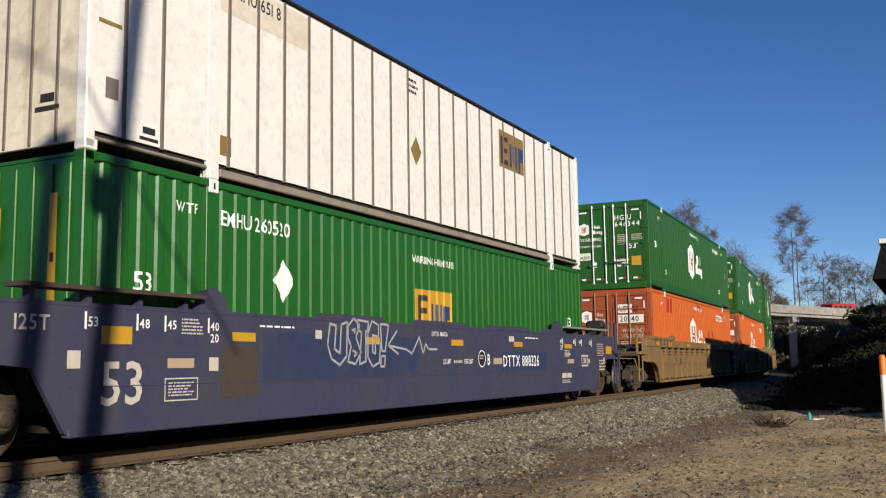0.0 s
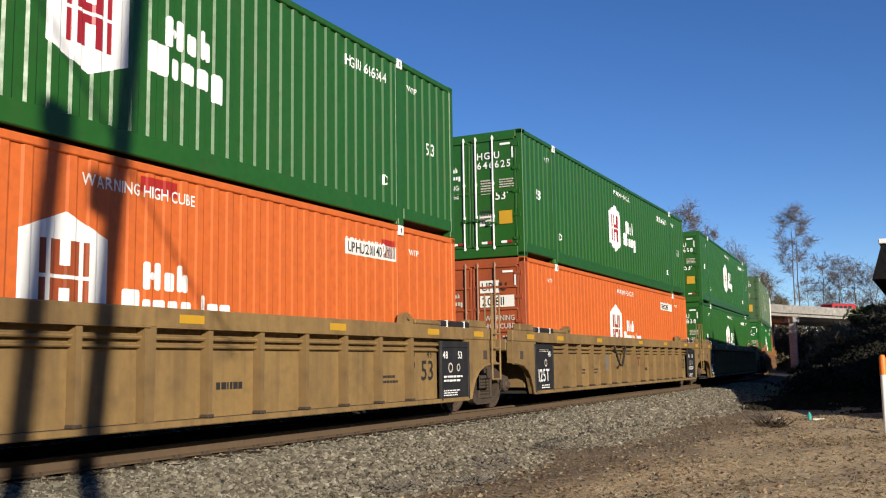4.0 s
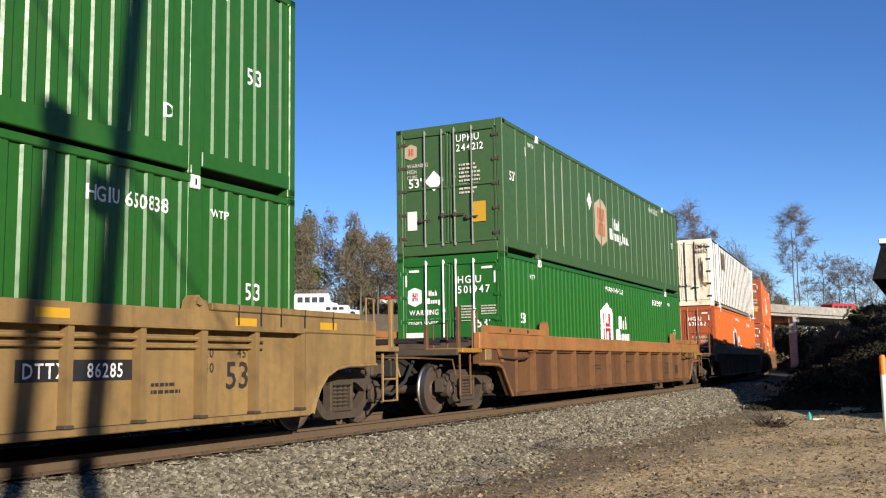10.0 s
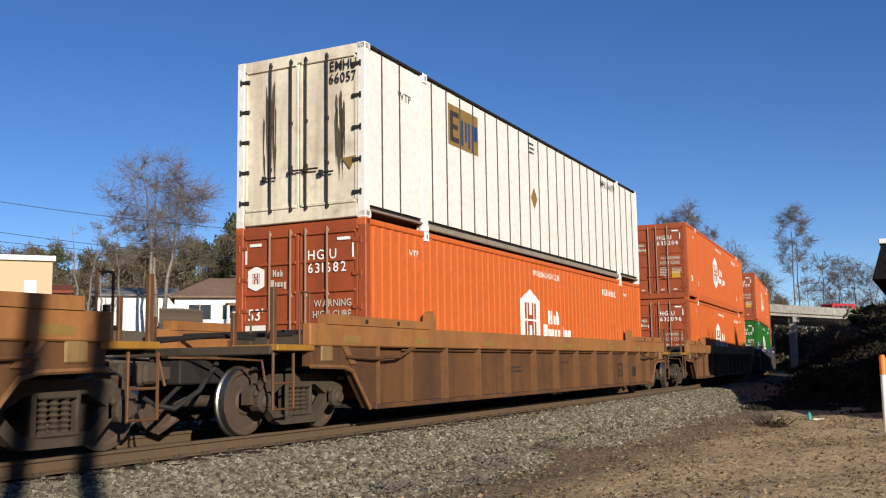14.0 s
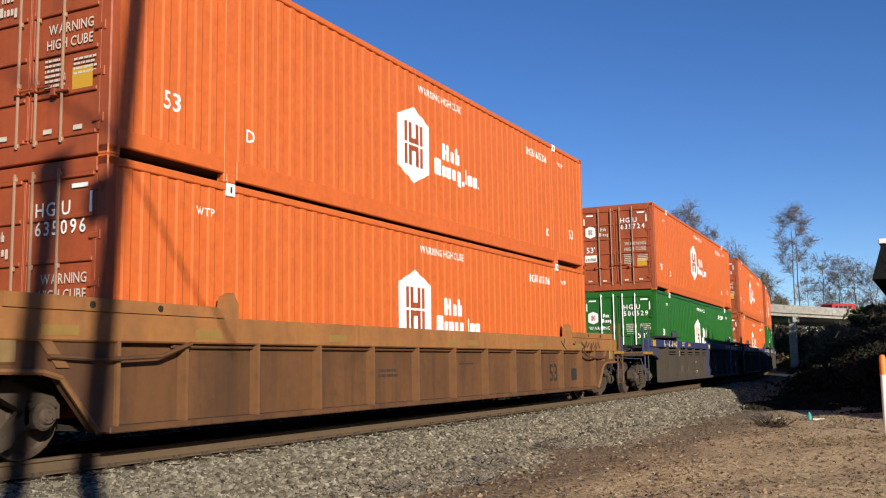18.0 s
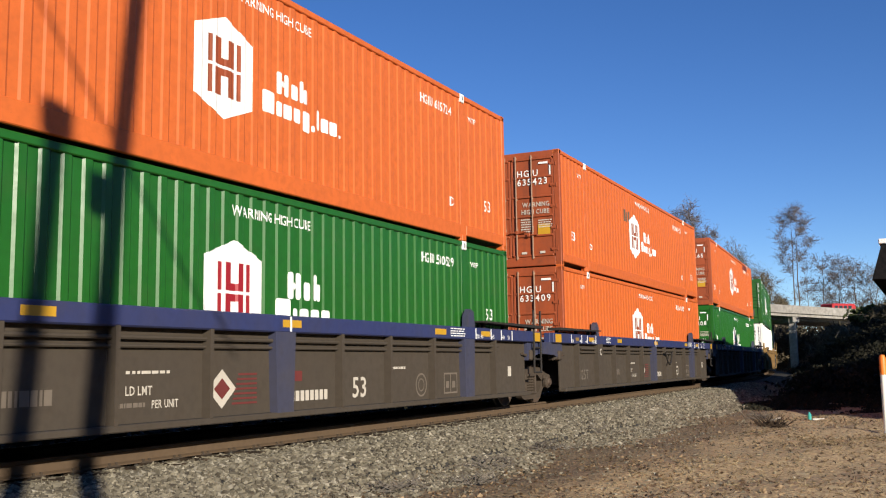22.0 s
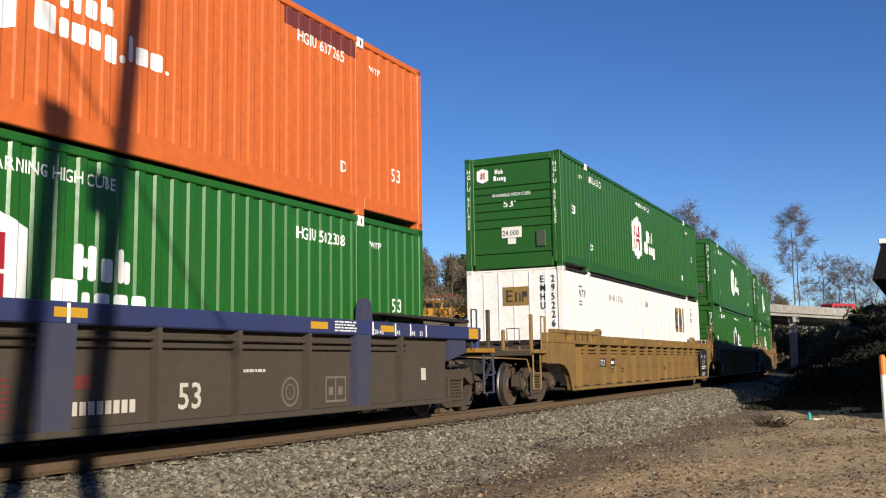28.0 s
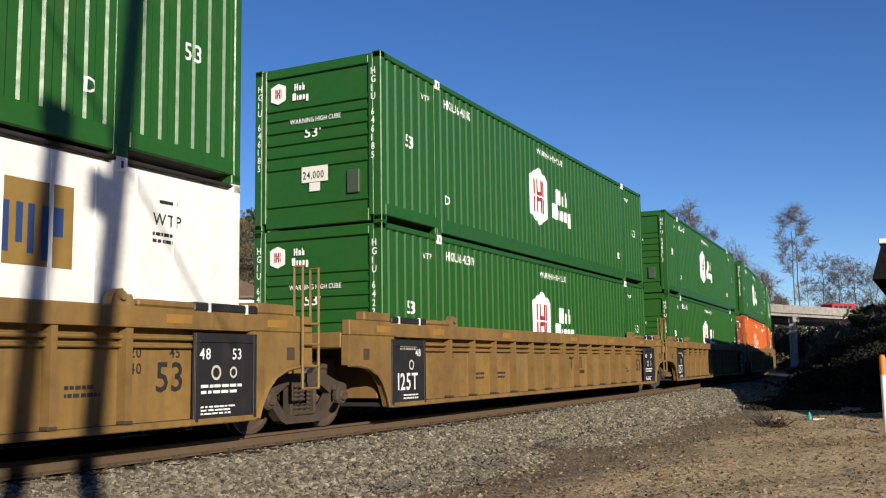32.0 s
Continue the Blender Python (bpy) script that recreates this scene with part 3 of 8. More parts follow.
def door_end(c, door, rod, ribs, hinge):
    """Two leaves with locking rods, handles and hinges, header and sill."""
    part("door_header", shared(("head", door), lambda: Shape().box(-HALF + 0.16, HALF - 0.16, 0.0, 0.12, 2.72, TALL - 0.008, 0.012).mesh("door_header", M[door])), door, c)
    part("door_sill", shared(("dsill", door), lambda: Shape().box(-HALF + 0.16, HALF - 0.16, 0.0, 0.12, 0.025, 0.25, 0.012).mesh("door_sill", M[door])), door, c)
    for sx in (-1, 1):
        def leaf():
            s = Shape()
            a, b = sorted((sx * 0.012, sx * (HALF - 0.165)))
            s.box(a, b, 0.030, 0.07, 0.26, 2.71, 0.006)
            return s.mesh("door", M[door])
        d = part("door", shared(("leaf", door, sx), leaf), door, c)
        a, b = sorted((sx * 0.012, sx * (HALF - 0.165)))
        for z in [0.26] + ribs + [2.68]:                 # raised cross rails and stiles of the leaf
            part("door_rail", shared(("drail", door, sx, z), lambda: Shape().box(a + 0.04, b - 0.04, -0.004, 0.032, z, z + 0.05, 0.008).mesh("door_rail", M[door])), door, d)
        for x in (a, b - 0.05):
            part("door_stile", shared(("dstile", door, round(x, 3)), lambda: Shape().box(x, x + 0.05, 0.012, 0.031, 0.295, 2.675, 0.004).mesh("door_stile", M[door])), door, d)
        for k, x in enumerate((0.15, 0.57)):
            def lock():
                s = Shape().rod((0, 0, 0.20), (0, 0, 2.80), 0.019, 8)
                for z in (0.24, 0.95, 1.7, 2.74):
                    s.box(-0.03, 0.03, -0.008, 0.03, z - 0.03, z + 0.03, 0.008)
                return s.mesh("locking_rod", M[rod])
            r = part("locking_rod", shared(("rod", rod), lock), rod, d)
            r.location = (sx * x, -0.018, 0)
            h = part("handle", shared(("hnd", rod), lambda: Shape().box(-0.02, 0.26, -0.045, -0.02, 0.78, 0.81, 0.008).box(-0.03, 0.05, -0.05, 0.0, 0.75, 0.84, 0.01).mesh("handle", M[hinge])), hinge, d)
            h.location = (sx * x - (0.12 if k else 0), -0.01, 0.0 if k else 0.08)
        for z in (0.42, 0.95, 1.48, 2.01, 2.54):
            g = part("hinge", shared(("hinge", hinge), lambda: Shape().box(-0.09, 0.09, -0.012, 0.03, -0.035, 0.035, 0.008).rod((0.08, -0.012, -0.05), (0.08, -0.012, 0.05), 0.016).mesh("hinge", M[hinge])), hinge, d)
            g.location = (sx * (HALF - 0.17), 0.006, z)
            g.scale = (sx, 1, 1)


def nose_end(c, p):
    """Closed front wall with pressed horizontal ribs between two broad posts."""
    def wall():
        s = Shape().box(-HALF + 0.22, HALF - 0.22, 0.05, 0.10, 0.22, 2.72, 0.006)
        return s.mesh("front_wall", M[p])
    fw = part("front_wall", shared(("nose", p), wall), p, c)
    for z in (0.45, 1.10, 1.32, 1.54, 1.76, 1.98, 2.16):
        part("rib", shared(("nrib", p), lambda: Shape().prism([(0.052, -0.07), (0.012, -0.045), (0.012, 0.03), (0.052, 0.035)], -HALF + 0.27, HALF - 0.27, "x").mesh("rib", M[p])), p, fw).location.z = z
    for sx in (-1, 1):
        a, b = sorted((sx * (HALF - 0.25), sx * (HALF - 0.155)))
        part("front_post", shared(("npost", p, sx), lambda: Shape().box(a, b, 0.0, 0.12, 0.12, TALL - 0.03, 0.012).mesh("front_post", M[p])), p, c)
    part("front_header", shared(("nhead", p), lambda: Shape().box(-HALF + 0.25, HALF - 0.25, 0.0, 0.12, 2.70, TALL - 0.05, 0.012).mesh("front_header", M[p])), p, c)
    part("front_sill", shared(("nsill", p), lambda: Shape().box(-HALF + 0.25, HALF - 0.25, 0.0, 0.12, 0.025, 0.24, 0.012).mesh("front_sill", M[p])), p, c)
    part("vent_box", shared(("vent", p), lambda: Shape().box(0.62, 0.86, 0.0, 0.06, 0.52, 0.92, 0.012).mesh("vent_box", M["grey_door"])), p, c)


def seams(c, material, first, pitch, skip=()):
    """Upright posts of a sheet-and-post side."""
    y, wd = first, 0.009 if material == "seam_dark" else 0.020
    while y < LEN - 0.25:
        if abs(y - 2.07) > 0.16 and abs(y - (LEN - 2.07)) > 0.16 and all(abs(y - q) > 0.1 for q in skip):
            s = part("side_post", shared(("seam", material), lambda: Shape().prism([(FACE - 0.002, -wd * 1.5), (FACE + 0.018, -wd), (FACE + 0.018, wd), (FACE - 0.002, wd * 1.5)], 0.2, 2.79, "z").mesh("side_post", M[material])), material, c)
            s.location = (0, y, 0)
        y += pitch


def container(s0, spec, upper):
    k = spec["kind"]
    body, door = spec["body"], spec["door"]
    c = thing("shipping_container", spec["label"], "container", "containers on the train")
    side = ("shallow" if body == "orange" else "corrugated") if spec.get("wavy", True) else "flat"
    for sx in (-1, 1):
        part("side_panel", side_mesh(side, body, sx), body, c)
    rails_and_posts(c, spec.get("frame", body), upper)
    for x in (-HALF + 0.085, HALF - 0.085):
        for z in (0.06, TALL - 0.06):
            casting(c, x, 0.09, z, spec.get("frame", body))
            casting(c, x, LEN - 0.09, z, spec.get("frame", body))
    code, num = spec["code"], spec["num"]
    wh = spec.get("ink", "letter")
    if side == "flat":
        seams(c, spec["seam"], 0.56 if k != "upright" else 0.80, 0.60 if k != "upright" else 0.615, (1.76,) if k != "upright" else ())
    # the end that comes first
    if spec["end"] == "door":
        ribs = [0.75, 1.24, 1.73, 2.22] if door == "orange_door" else ([1.48] if not door.startswith("white") else [])
        door_end(c, door, spec["rod"], ribs, spec.get("hinge", door))
        if k == "hub":
            end_mark("badge", badge(-0.86, 2.02, 0.34, 0.42), 0, 0, "letter", c, 0.006)
            end_mark("emblem_half", comb(-0.86, 2.02, 0.26, 0.32, True), 0, 0, spec["bars"], c, 0.003)
            end_mark("emblem_half", comb(-0.86, 2.02, 0.26, 0.32, False), 0, 0, spec["bars"], c, 0.003)
            for q in blocks("TUB", 0.12)[0]:
                end_mark("brand_block", q, -0.52, 2.03, wh if door != "orange_door" else "letter_cream", c, 0.006)
            for q in blocks("GrOUP", 0.12)[0]:
                end_mark("brand_block", q, -0.56, 1.86, wh if door != "orange_door" else "letter_cream", c, 0.006)
            if spec.get("boxed"):
                end_marks("number_board", [(0.19, 0.66, 2.12, 2.40), (0.19, 1.02, 1.80, 2.06)], 0, 0, "sign_white", c, 0.008)
                end_mark("code", text_flat(code, 0.18, 0.9), 0.24, 2.17, "letter_dark", c, 0.004)
                end_mark("number", text_flat(num, 0.18, 0.9), 0.24, 1.84, "letter_dark", c, 0.004)
            else:
                end_mark("code", text_flat(code, 0.16, 0.95, gap=0.26), 0.185, 2.27, wh, c, 0.006)
                end_mark("number", text_flat(num, 0.16, 0.95, gap=0.30), 0.185, 2.055, wh, c, 0.006)
            warn = [("WARNING", -1.0, 1.62), ("HIGH CUBE", -1.02, 1.42)] if door != "orange_door" else [("WARNING", 0.30, 1.50), ("HIGH CUBE", 0.28, 1.32)]
            for w, x, z in warn:
                end_mark("warning", text_flat(w, 0.115, 0.85), x, z, "letter_cream" if door == "orange_door" else wh, c, 0.006)
            end_mark("length_mark", text_flat("53'", 0.19), -1.02 if door == "orange_door" else 0.62, 1.32, wh, c, 0.006)
            end_mark("small_print", bars(0.34, 0.36, 6, 3), 0.26, 1.45 if door != "orange_door" else 0.86, "letter_cream", c, 0.006)
            end_mark("small_print", bars(0.36, 0.22, 4, 5), 0.72, 1.58 if door != "orange_door" else 0.96, "letter_cream", c, 0.006)
            end_mark("weight_board", rects((-1.08, -0.66, 1.00, 1.24)), 0, 0, "sign_white", c, 0.008)
            end_mark("weight", text_flat("24,000", 0.10, 0.8), -1.05, 1.04, "letter_dark", c, 0.004)
            end_mark("notice", rects((0.70, 1.02, 0.76, 1.06)), 0, 0, "yellow", c, 0.008, "yellow sticker")
            if door != "orange_door":
                end_mark("notice", rects((0.22, 0.58, 0.74, 1.00)), 0, 0, "sign_white", c, 0.008, "white notice")
                end_mark("small_print", bars(0.32, 0.34, 4, 9), 0.24, 0.78, "letter_dark", c, 0.005)
                end_mark("notice", rects((-0.62, -0.46, 0.74, 0.92)), 0, 0, "sign_white", c, 0.008)
            end_marks("reflector", [(-1.0, -0.75, 2.56, 2.61), (0.75, 1.0, 2.56, 2.61), (1.03, 1.07, 2.25, 2.52), (-1.09, -1.05, 2.25, 2.52)], 0, 0, "letter", c, 0.006, "white reflector tape")
            for xr in (-0.98, -0.48, 0.26, 0.74):
                end_mark("reflector", rects((xr, xr + 0.14, 0.33, 0.385)), 0, 0, "letter" if door != "orange_door" else "letter_cream", c, 0.006)
                if door != "orange_door":
                    end_mark("red_reflector", rects((xr + 0.142, xr + 0.27, 0.33, 0.385)), 0, 0, "red", c, 0.006, "red reflector tape")
        elif k == "upright":
            end_mark("badge", badge(-0.92, 2.36, 0.30, 0.36), 0, 0, "cream", c, 0.006)
            end_mark("emblem_half", comb(-0.92, 2.36, 0.24, 0.29, True), 0, 0, "red_orange", c, 0.003)
            end_mark("emblem_half", comb(-0.92, 2.36, 0.24, 0.29, False), 0, 0, "red_orange", c, 0.003)
            end_mark("code", text_flat(code, 0.155, 0.9, gap=0.22), 0.20, 2.47, wh, c, 0.006)
            end_mark("number", text_flat(num, 0.155, 0.9, gap=0.22), 0.20, 2.26, wh, c, 0.006)
            end_mark("length_mark", text_flat("53'", 0.2), -0.98, 1.55, wh, c, 0.006)
            for w, z in (("WARNING", 2.0), ("HIGH", 1.87), ("CUBE", 1.74)):
                end_mark("warning", text_flat(w, 0.09, 0.8), -1.02, z, "letter_cream", c, 0.006)
            end_mark("placard", ([(-0.56, 1.66), (-0.33, 1.89), (-0.10, 1.66), (-0.33, 1.43)], [(0, 1, 2, 3)]), -0.02, 0.0, "letter", c, 0.004, "blank white diamond placard")
            end_mark("notice", rects((-1.02, -0.78, 0.60, 1.02)), 0, 0, "sign_white", c, 0.006)
            end_mark("notice", rects((0.55, 0.88, 0.68, 1.12)), 0, 0, "yellow", c, 0.006, "yellow sticker")
            end_mark("small_print", bars(0.5, 0.7, 8, 4), 0.26, 1.3, "letter_cream", c, 0.006)
        else:
            end_mark("code", text_flat(code, 0.17, 0.8), 0.62, 2.48, "letter_dark", c, 0.006)
            end_mark("number", text_flat(num, 0.17, 0.8), 0.60, 2.27, "letter_dark", c, 0.006)
            rs = random.Random(4)
            for cx, w_, z0, z1, n_ in ((-0.62, 0.30, 0.5, 2.5, 26), (0.80, 0.20, 0.8, 2.2, 18)):
                for _ in range(n_):                       # soot and rust that ran down the doors
                    x_, l_ = cx + rs.gauss(0, w_ * 0.35), rs.uniform(0.3, 1.3)
                    zt = min(z1, rs.uniform(z0 + 0.6, z1))
                    end_mark("soot_streak", ([(x_, zt), (x_ + rs.uniform(0.01, 0.03), zt - 0.1), (x_ + 0.012, max(z0 - 0.2, zt - l_)), (x_ - rs.uniform(0.005, 0.02), zt - 0.15)], [(0, 1, 2, 3)]), 0, 0, "soot", c, 0.007)
            end_mark("notice", ([(0.84, 1.0), (1.0, 0.8), (1.12, 1.02)], [(0, 1, 2)]), 0, 0, "gold", c, 0.005)
    elif spec["end"] == "nose" and k == "hub":
        nose_end(c, body)
        end_mark("badge", badge(-0.80, 2.42, 0.32, 0.38), 0, 0, "letter", c, 0.016)
        end_mark("emblem_half", comb(-0.80, 2.42, 0.24, 0.30, True), 0, 0, "red", c, 0.012)
        end_mark("emblem_half", comb(-0.80, 2.42, 0.24, 0.30, False), 0, 0, "red", c, 0.012)
        for q in blocks("TUB", 0.13)[0]:
            end_mark("brand_block", q, -0.46, 2.43, wh, c, 0.016)
        for q in blocks("GrOUP", 0.13)[0]:
            end_mark("brand_block", q, -0.50, 2.26, wh, c, 0.016)
        end_mark("warning", text_flat("WARNING HIGH CUBE", 0.085, 0.8), -0.55, 1.84, wh, c, 0.016)
        end_mark("length_mark", text_flat("53'", 0.17, 1.2), -0.24, 1.57, wh, c, 0.016)
        end_marks("weight_board", [(-0.30, 0.24, 0.78, 1.10), (-0.14, 0.08, 0.62, 0.77)], 0, 0, "sign_white", c, 0.014)
        end_mark("weight", text_flat("24,000", 0.13, 0.75), -0.27, 0.84, "letter_dark", c, 0.010)
        for x in (-HALF + 0.07, HALF - 0.19):
            end_mark("upright_code", text_flat(code, 0.115, 0.85, True), x, 2.50, wh, c, -0.004)
            end_mark("upright_number", text_flat(num, 0.115, 0.85, True), x, 1.80, wh, c, -0.004)
    elif spec["end"] == "nose":
        def wall():
            s = Shape().box(-HALF + 0.16, HALF - 0.16, 0.03, 0.08, 0.10, TALL - 0.06, 0.006)
            return s.mesh("front_wall", M[body])
        if spec.get("maker"):
            body = "white_old"
        fw = part("front_wall", wall(), body, c)
        for x in (-0.82, -0.41, 0.0, 0.41, 0.82):
            part("rib", shared(("wrib", spec["seam"]), lambda: Shape().box(-0.022, 0.022, 0.012, 0.031, 0.12, TALL - 0.10, 0.006).mesh("rib", M[spec["seam"]])), body, fw).location.x = x
        if spec.get("logo_end"):
            end_mark("logo_board", rects((-0.30, 0.38, 1.98, 2.44)), 0, 0, "gold", c, 0.009, "faded gold logo board")
            end_marks("logo_block", [(-0.22, -0.17, 2.06, 2.36), (-0.17, -0.04, 2.06, 2.11), (-0.17, -0.06, 2.19, 2.24), (-0.17, -0.04, 2.31, 2.36), (0.02, 0.07, 2.06, 2.30), (0.13, 0.17, 2.06, 2.28), (0.20, 0.24, 2.06, 2.32), (0.24, 0.34, 2.18, 2.32)], 0, 0, "logo_brown", c, 0.006)
            end_mark("upright_number", text_flat(num, 0.17, 0.8, True), 0.98, 2.52, "letter_dark", c, 0.006)
            end_mark("upright_code", text_flat(code, 0.17, 0.8, True), 0.70, 2.52, "letter_dark", c, 0.006)
        if spec.get("maker"):
            end_marks("maker_mark", [(0.58, 0.80, 0.60, 0.68), (0.50, 0.88, 0.50, 0.54)], 0, 0, "letter_dark", c, 0.006)
            end_mark("maker_mark", rects((-0.40, -0.2, 0.60, 0.68)), 0, 0, "letter_dark", c, 0.006)
    elif spec["end"] == "yellow_bar":
        def wall():
            s = Shape().box(-HALF + 0.16, HALF - 0.16, 0.04, 0.08, 0.10, TALL - 0.06, 0.006)
            return s.mesh("front_wall", M[body])
        fw = part("front_wall", wall(), body, c)
        for i in range(8):
            part("rib", shared("yrib", lambda: Shape().box(-0.06, 0.06, 0.012, 0.041, 0.2, TALL - 0.12, 0.01).mesh("rib", M[body])), body, fw).location.x = -0.94 + i * 0.28
        end_mark("number_bar", rects((0.78, 0.90, 0.35, 2.45)), 0, 0, "yellow", c, 0.006, "tall yellow strip")
        end_marks("bar_mark", [(0.81, 0.87, 0.5, 0.6), (0.81, 0.87, 1.1, 1.25), (0.81, 0.87, 1.7, 1.8)], 0, 0, "letter_dark", c, 0.003)
        end_mark("logo_board", rects((-0.75, 0.02, 1.75, 2.35)), 0, 0, "yellow", c, 0.006)
        end_marks("logo_block", [(-0.66, -0.58, 1.83, 2.27), (-0.36, -0.28, 1.83, 2.2), (-0.14, -0.08, 1.83, 2.2)], 0, 0, "logo_blue", c, 0.003)
    # the long side
    if k == "hub":
        inc = spec.get("inc", False)
        brand_on_side(c, side, wh, spec["side_bars"], inc, cy=7.05 if inc else 7.30)
        side_mark("warning", text_flat("WARNING HIGH CUBE", 0.135, 0.85), 7.25, 2.50, wh, c, side)
        side_mark("code", text_flat(code + " " + num, 0.17, 0.85), 12.42 if spec["end"] == "door" else 2.42, 2.36 if spec["end"] == "door" else 2.46, wh, c, side)
        zl = 0.72 if body == "orange" else 1.42
        side_mark("length_mark", text_flat("53", 0.22), 0.86, zl, wh, c, side)
        side_mark("length_mark", text_flat("53", 0.22), LEN - 1.05, zl, wh, c, side)
        side_mark("axle_mark", text_flat("D", 0.17), 2.42, 0.62, wh, c, side)
        side_mark("axle_mark", text_flat("D", 0.17), LEN - 2.60, 0.62, wh, c, side)
        side_mark("wtp_mark", text_flat("WTP", 0.10), 1.45, 2.42, wh, c, side)
        side_mark("wtp_mark", text_flat("WTP", 0.10), LEN - 1.75, 2.42, wh, c, side)
        for y0, y1, z0, z1 in spec.get("patches", ()):
            side_mark("repaint_patch", rects((y0, y1, z0, z1)), 0, 0, "patch_red" if not spec.get("dark_patch") else "soot_red", c, side, "brick-red repainted patch", lift=0.0025)
        if spec.get("boxed"):
            side_mark("number_board", rects((12.4, 13.95, 2.26, 2.5)), 0, 0, "sign_white", c, side, lift=0.0025)
            side_mark("number_dark", text_flat(code + num, 0.16, 0.85), 12.45, 2.30, "letter_dark", c, side, lift=0.007)
        if spec.get("scribble"):
            side_marks("scribble", [(5.9, 6.05, 1.85, 2.2), (6.15, 6.22, 1.85, 2.15), (6.35, 6.5, 1.9, 2.2)], 0, 0, "soot", c, side, lift=0.0025)
    elif k == "upright":
        brand_on_side(c, side, wh, "red_orange", True, "cream", 7.0)
        side_mark("code", text_flat(code + " " + num, 0.16, 0.85), 12.3, 2.52, wh, c, side)
        side_mark("length_mark", text_flat("53'", 0.2), 0.40, 1.6, wh, c, side)
        side_mark("length_mark", text_flat("53'", 0.2), LEN - 0.85, 1.6, wh, c, side)
        side_mark("placard", ([(5.8, 1.95), (6.0, 2.2), (6.2, 1.95), (6.0, 1.7)], [(0, 1, 2, 3)]), 0, 0, "letter", c, side, "blank white diamond placard")
        side_mark("wtp_mark", text_flat("WTP", 0.11), 1.52, 2.54, wh, c, side)
        side_marks("notice", [(1.35, 1.45, 2.3, 2.5), (8.15, 8.2, 2.45, 2.7)], 0, 0, "letter", c, side)
        # thin pale upright streaks just ahead of three side posts
        side_marks("pale_streak", [(2.58, 2.605, 0.4, 2.62), (3.19, 3.215, 0.3, 2.5), (3.80, 3.83, 0.5, 2.62)], 0, 0, "letter_cream", c, side, "thin pale upright streak")
    elif k == "emp_green":
        side_mark("code", text_flat(code + " " + num, 0.19, 0.85), 2.25, 2.34, wh, c, side)
        side_mark("warning", text_flat("WARNING HIGH CUBE", 0.125, 0.85), 7.3, 2.32, wh, c, side)
        for y53 in (0.78, LEN - 1.1):
            side_mark("length_mark", text_flat("53", 0.22), y53, 1.42, wh, c, side)
        side_mark("placard", ([(3.35, 1.72), (3.58, 2.02), (3.81, 1.72), (3.58, 1.42)], [(0, 1, 2, 3)]), 0, 0, "letter", c, side, "blank white diamond placard")
        side_mark("logo_board", rects((7.35, 8.78, 1.16, 1.86)), 0, 0, "yellow", c, side, "yellow logo board")
        side_marks("logo_block", [(7.48, 7.60, 1.2, 1.76), (7.60, 7.85, 1.2, 1.30), (7.60, 7.82, 1.44, 1.54), (7.60, 7.85, 1.66, 1.76)], 0, 0, "logo_brown", c, side, lift=0.007)
        side_marks("logo_block", [(7.95, 8.05, 1.2, 1.62), (8.15, 8.22, 1.3, 1.62), (8.30, 8.40, 1.2, 1.62), (8.46, 8.56, 1.16, 1.6), (8.56, 8.72, 1.35, 1.6)], 0, 0, "logo_blue", c, side, lift=0.007)
        side_mark("wtp_mark", text_flat("WTP", 0.12), 1.42, 2.42, wh, c, side)
    elif k == "emp_white":
        side_mark("code", text_flat(code + "  " + num[:3] + " " + num[3:], 0.16, 0.80, gap=0.24), 3.95, 2.26, "letter_dark", c, side) if spec.get("logo_rear") else side_mark("code", text_flat(code + " " + num, 0.18, 0.85), 2.35 if spec.get("maker") else 12.5, 2.50, "letter_dark", c, side)
        y0 = spec.get("logo_at", 11.15)
        side_mark("logo_board", rects((y0, y0 + 1.35, 1.80, 2.60) if not spec.get("logo_rear") else (y0, y0 + 1.45, 1.58, 2.44)), 0, 0, "gold", c, side, "faded gold logo board")
        zb = 1.88 if not spec.get("logo_rear") else 1.70
        side_marks("logo_block", [(y0 + 0.08, y0 + 0.2, zb, zb + 0.6), (y0 + 0.2, y0 + 0.46, zb, zb + 0.1), (y0 + 0.2, y0 + 0.42, zb + 0.25, zb + 0.35), (y0 + 0.2, y0 + 0.46, zb + 0.5, zb + 0.6)], 0, 0, "logo_brown", c, side, lift=0.007)
        side_marks("logo_block", [(y0 + 0.56, y0 + 0.66, zb, zb + 0.5), (y0 + 0.74, y0 + 0.82, zb + 0.1, zb + 0.5), (y0 + 0.88, y0 + 0.96, zb, zb + 0.5), (y0 + 1.05, y0 + 1.14, zb - 0.06, zb + 0.5), (y0 + 1.14, y0 + 1.32, zb + 0.2, zb + 0.5)], 0, 0, "logo_blue", c, side, lift=0.007)
        side_mark("placard", ([(7.25, 1.40), (7.45, 1.66), (7.65, 1.40), (7.45, 1.14)], [(0, 1, 2, 3)]), 0, 0, "sign_white" if spec.get("logo_rear") else "gold", c, side, "empty diamond placard")
        if spec.get("logo_rear"):
            side_mark("size_mark", text_flat("53/102", 0.17, 0.8), 7.90, 2.26, "letter_dark", c, side)
        else:
            side_mark("small_print", bars(0.36, 0.3, 3, 8), 7.2, 2.4, "letter_dark", c, side)
